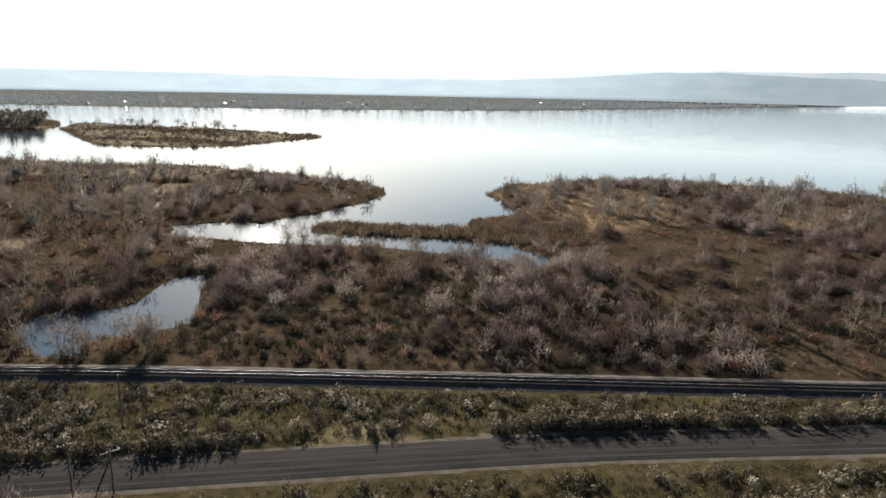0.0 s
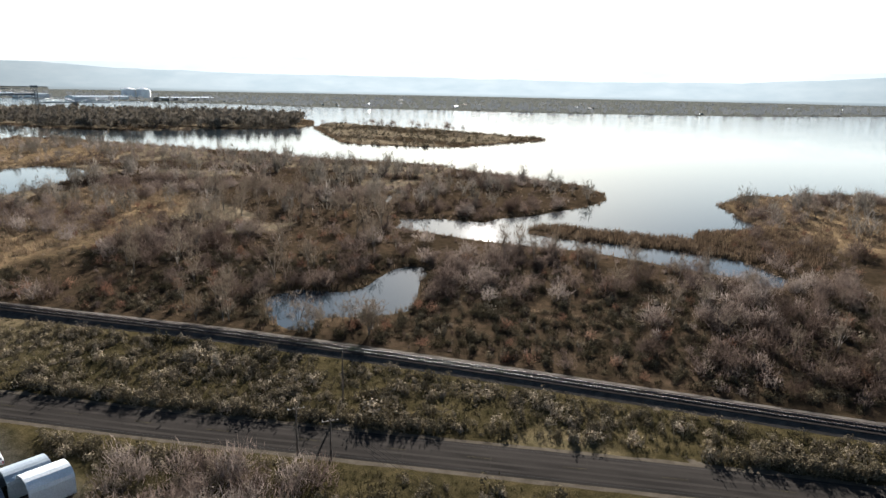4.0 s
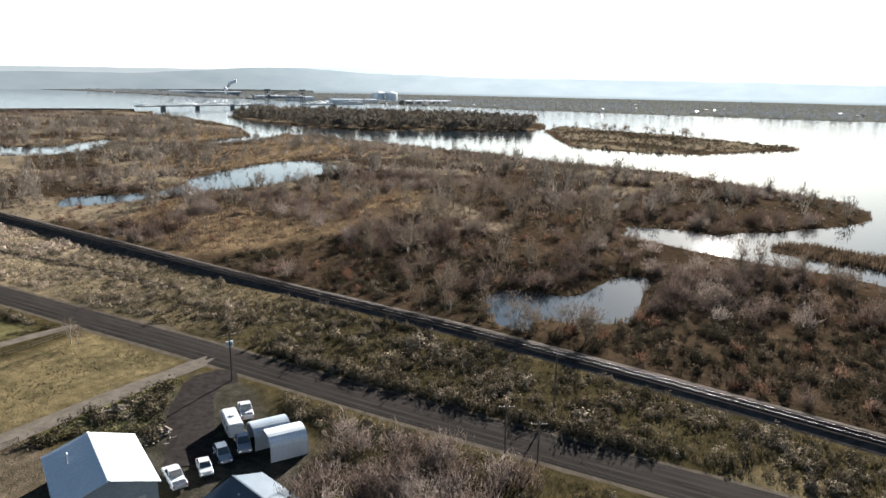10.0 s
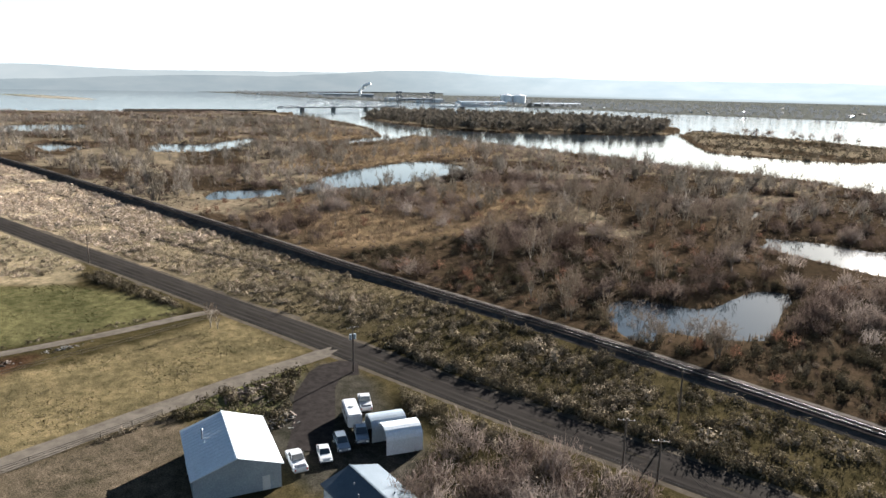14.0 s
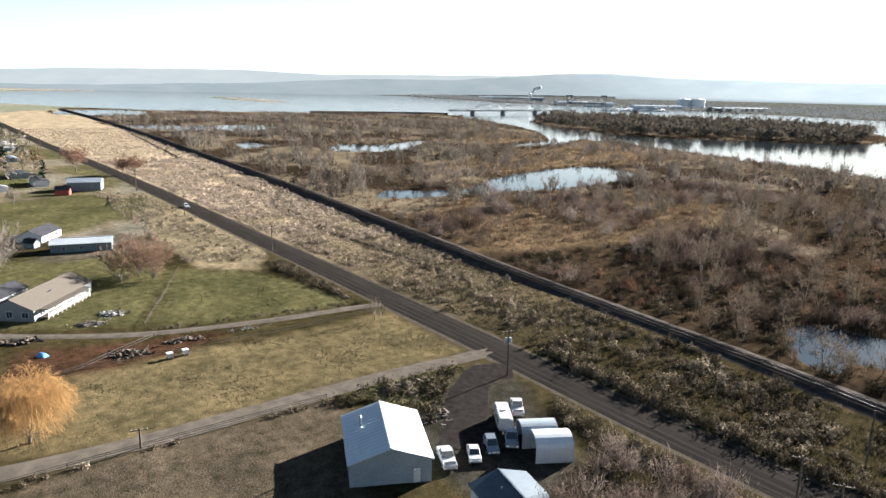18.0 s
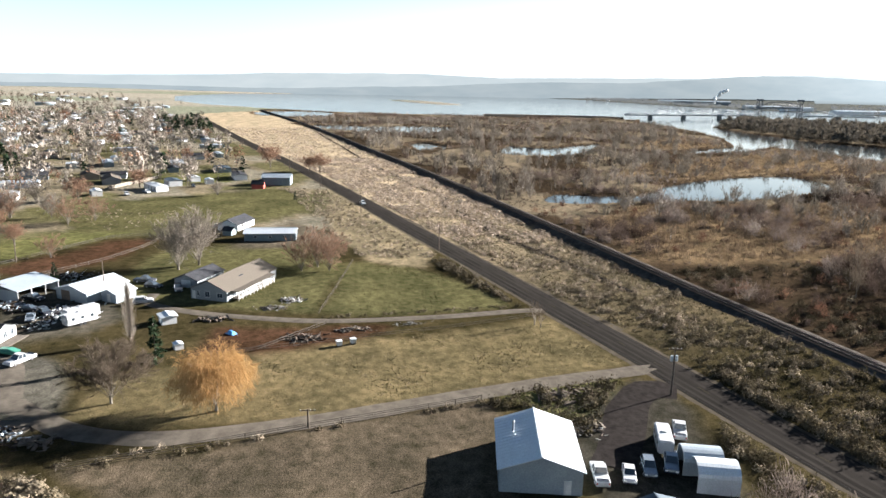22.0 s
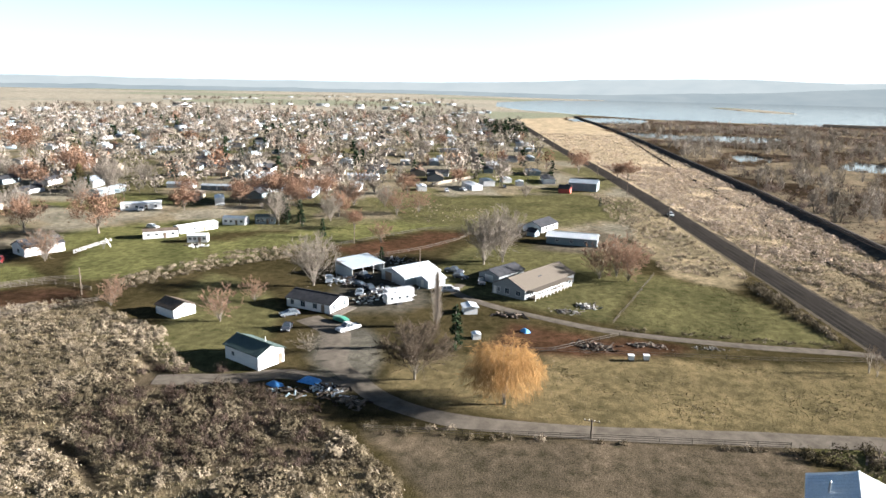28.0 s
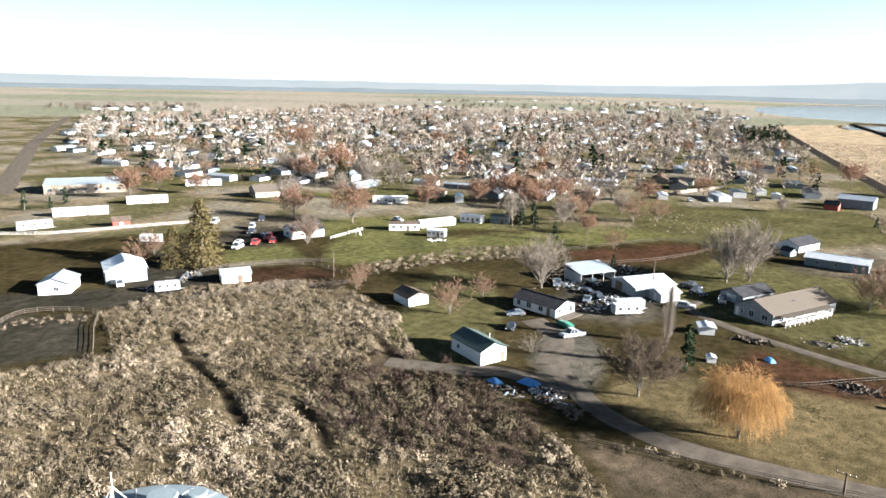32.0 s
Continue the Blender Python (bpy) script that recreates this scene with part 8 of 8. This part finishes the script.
p = shore[rng.integers(0, len(shore), 420)]
p = p + p / np.linalg.norm(p, axis=1, keepdims=True) * rng.uniform(10, 700, (420, 1))
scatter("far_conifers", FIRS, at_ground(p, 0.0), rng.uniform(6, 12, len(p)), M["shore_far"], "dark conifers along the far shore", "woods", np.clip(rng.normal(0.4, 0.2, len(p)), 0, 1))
for k in range(100):
    q = shore[rng.integers(0, len(shore))]
    q = q + q / np.linalg.norm(q) * rng.uniform(90, 1000)
    s = rng.uniform(0.6, 1.3)
    distant.append((rng.integers(0, len(kinds)), pose(q[0], q[1], 0.2, 0, 0, rng.uniform(0, 180)) @ Matrix.Diagonal((s, s, s, 1))))
rest = {}
for kind, m in distant:
    for ob in kinds[kind].children:
        if ob.name.split(".")[0] not in ("wall", "roof"):
            continue
        me = ob.data
        v = np.array([m @ v.co for v in me.vertices])
        mat_name = me.materials[0].name
        got = rest.setdefault(mat_name, ([], [], me.materials[0]))
        k = sum(len(a) for a in got[0])
        got[0].append(v)
        for f in me.polygons:
            idx = list(f.vertices)
            got[1].extend((k + idx[0], k + idx[i], k + idx[i + 1]) for i in range(1, len(idx) - 1))
for key, (v, f, m) in rest.items():
    tagged(new("distant_houses", mesh_of("distant_houses", np.vstack(v), np.array(f), m)), "distant houses far off in the town and across the river", "houses", kind="stuff")


def steam(x, y, z, height):
    """A leaning plume of white steam: puffs that widen as they rise."""
    bm = bmesh.new()
    for k in range(18):
        u = k / 17
        got = bmesh.ops.create_icosphere(bm, subdivisions=2, radius=height * (0.045 + 0.09 * u) * rng.uniform(0.8, 1.2))["verts"]
        c = Vector((height * 0.6 * u * u + rng.normal(0, 0.09) * height, rng.normal(0, 0.06) * height, height * u))
        for v in got:
            v.co = c + v.co * (1 + 0.5 * noise.noise(v.co * (9 / height) + c))
    ob = part("steam_plume", bm, M["tank_white"])
    ob.data.polygons.foreach_set("use_smooth", np.ones(len(ob.data.polygons), bool))
    ob.matrix_basis = pose(x, y, z, 0, 0, 40)
    tagged(ob, "white plume of steam drifting over the far shore", "steam")


steam(-2442, 1742, 12, 50)


def storage_tank(x, y, r, h):
    top = empty("storage_tank", x, y, 0)
    bm = bmesh.new()
    bmesh.ops.create_cone(bm, cap_ends=True, segments=32, radius1=r, radius2=r, depth=h)
    bmesh.ops.translate(bm, verts=bm.verts, vec=(0, 0, h / 2))
    part("tank_wall", bm, M["tank_white"], top)
    bm = bmesh.new()
    bmesh.ops.create_cone(bm, cap_ends=True, segments=32, radius1=r + 0.5, radius2=2, depth=h * 0.2)
    bmesh.ops.translate(bm, verts=bm.verts, vec=(0, 0, h * 1.1))
    part("roof", bm, M["tank_white"], top)
    tagged(top, "large white storage tank on the far shore", "tank", "storage tanks")


storage_tank(-1775, 1930, 23, 29)
storage_tank(-1740, 1962, 23, 29)
for x, y, a, l, w, h, wall, lab in ((-2680, 1850, 58, 230, 50, 16, "wall_grey", "long grey warehouse on the far shore"), (-1640, 1660, 80, 180, 40, 9, "metal_white", "long white warehouse by the tanks"), (-1440, 1800, 80, 200, 40, 9, "wall_tan", "long tan warehouse by the tanks"),
                                    (-1900, 1660, 80, 90, 40, 11, "metal_white", "white riverside warehouse with a grey roof"), (-2100, 1690, 70, 120, 50, 10, "metal_grey", "grey riverside warehouse with a low roof"), (-3100, 1980, 60, 150, 60, 12, "metal_white", "white industrial shed by the lake")):
    gable("warehouse", x, y, a, l, w, h, 2.5, wall, "metal_grey", lab, "warehouse")


def truss(parent, p, q, z, rise, panels, name, steel="bridge"):
    """A through-truss span from p to q: two sides, deck and top bracing."""
    p, q = Vector((*p, 0)), Vector((*q, 0))
    d = (q - p)
    side = Vector((-d.y, d.x, 0)).normalized() * 4
    span = empty(name, p.x, p.y, 0)
    span.parent = parent
    for sg in (1, -1):
        low = [d * (k / panels) + side * sg + Vector((0, 0, z)) for k in range(panels + 1)]
        top = [b + Vector((0, 0, rise * min(1, 1.35 * math.sin(math.pi * k / panels)))) for k, b in enumerate(low)]
        for k in range(panels):
            for kind, p0, p1, r in (("bottom_chord", low[k], low[k + 1], 0.4), ("top_chord", top[k], top[k + 1], 0.5), ("upright", low[k], top[k], 0.22), ("diagonal", top[k], low[k + 1], 0.22)):
                if (p1 - p0).length > 0.1:
                    bm = bmesh.new()
                    tube(bm, p0, p1, r, sides=4)
                    part(kind, bm, M[steel], span)
    bm = bmesh.new()
    tube(bm, Vector((0, 0, z - 0.8)), d + Vector((0, 0, z - 0.8)), 1.6, sides=4)
    part("deck", bm, M[steel], span)


bridge = empty("railway_bridge", 0, 0, 0)
spans = [(-1263, 700), (-1268, 760), (-1274, 840), (-1281, 930), (-1287, 985), (-1292, 1034)]
for k, (p, q_) in enumerate(zip(spans, spans[1:])):
    truss(bridge, p, q_, 8.0, (3, 12, 12, 9, 3)[k], 8, "truss_span")
truss(bridge, (-1292, 1034), (-1276, 1124), 25.0, 11, 9, "lift_span", "bridge_dark")
truss(bridge, (-1276, 1124), (-1262, 1210), 8.0, 10, 8, "truss_span")
truss(bridge, (-1262, 1210), (-1250, 1300), 8.0, 10, 8, "truss_span")
for x, y in spans[1:-1] + [(-1262, 1210)]:
    part("pier", boxed(x - 4, x + 4, y - 3, y + 3, -3, 7.5), M["concrete"], bridge, "concrete bridge pier")
for x, y in ((-1292, 1034), (-1276, 1124)):
    tower = empty("lift_tower", x, y, 0)
    tower.parent = bridge
    for sx in (-4, 4):
        bm = bmesh.new()
        for sy in (-3.5, 3.5):
            tube(bm, (sx, sy, -2), (sx, sy, 40), 1.0, sides=4)
        for k in range(7):
            tube(bm, (sx, -3.5, 5 * k), (sx, 3.5, 5 * k + 5), 0.5, sides=4)
            tube(bm, (sx, 3.5, 5 * k), (sx, -3.5, 5 * k + 5), 0.5, sides=4)
        part("tower_leg", bm, M["bridge_dark"], tower)
    part("machine_house", boxed(-5, 5, -5, 5, 38, 42), M["bridge_dark"], tower)
    part("tower_pier", boxed(-7, 7, -6, 6, -3, 4), M["concrete"], tower)
tagged(bridge, "steel railway lift bridge with two towers and truss spans", "bridge")
cw = spline([(-1263, 695), (-1300, 660), (-1340, 560), (-1370, 440)], 10)
strip("causeway", cw, [(10, -1.5), (4, 2.6), (-4, 2.6), (-10, -1.5)], M["gravel"], "rocky railway causeway out to the bridge", "causeway")
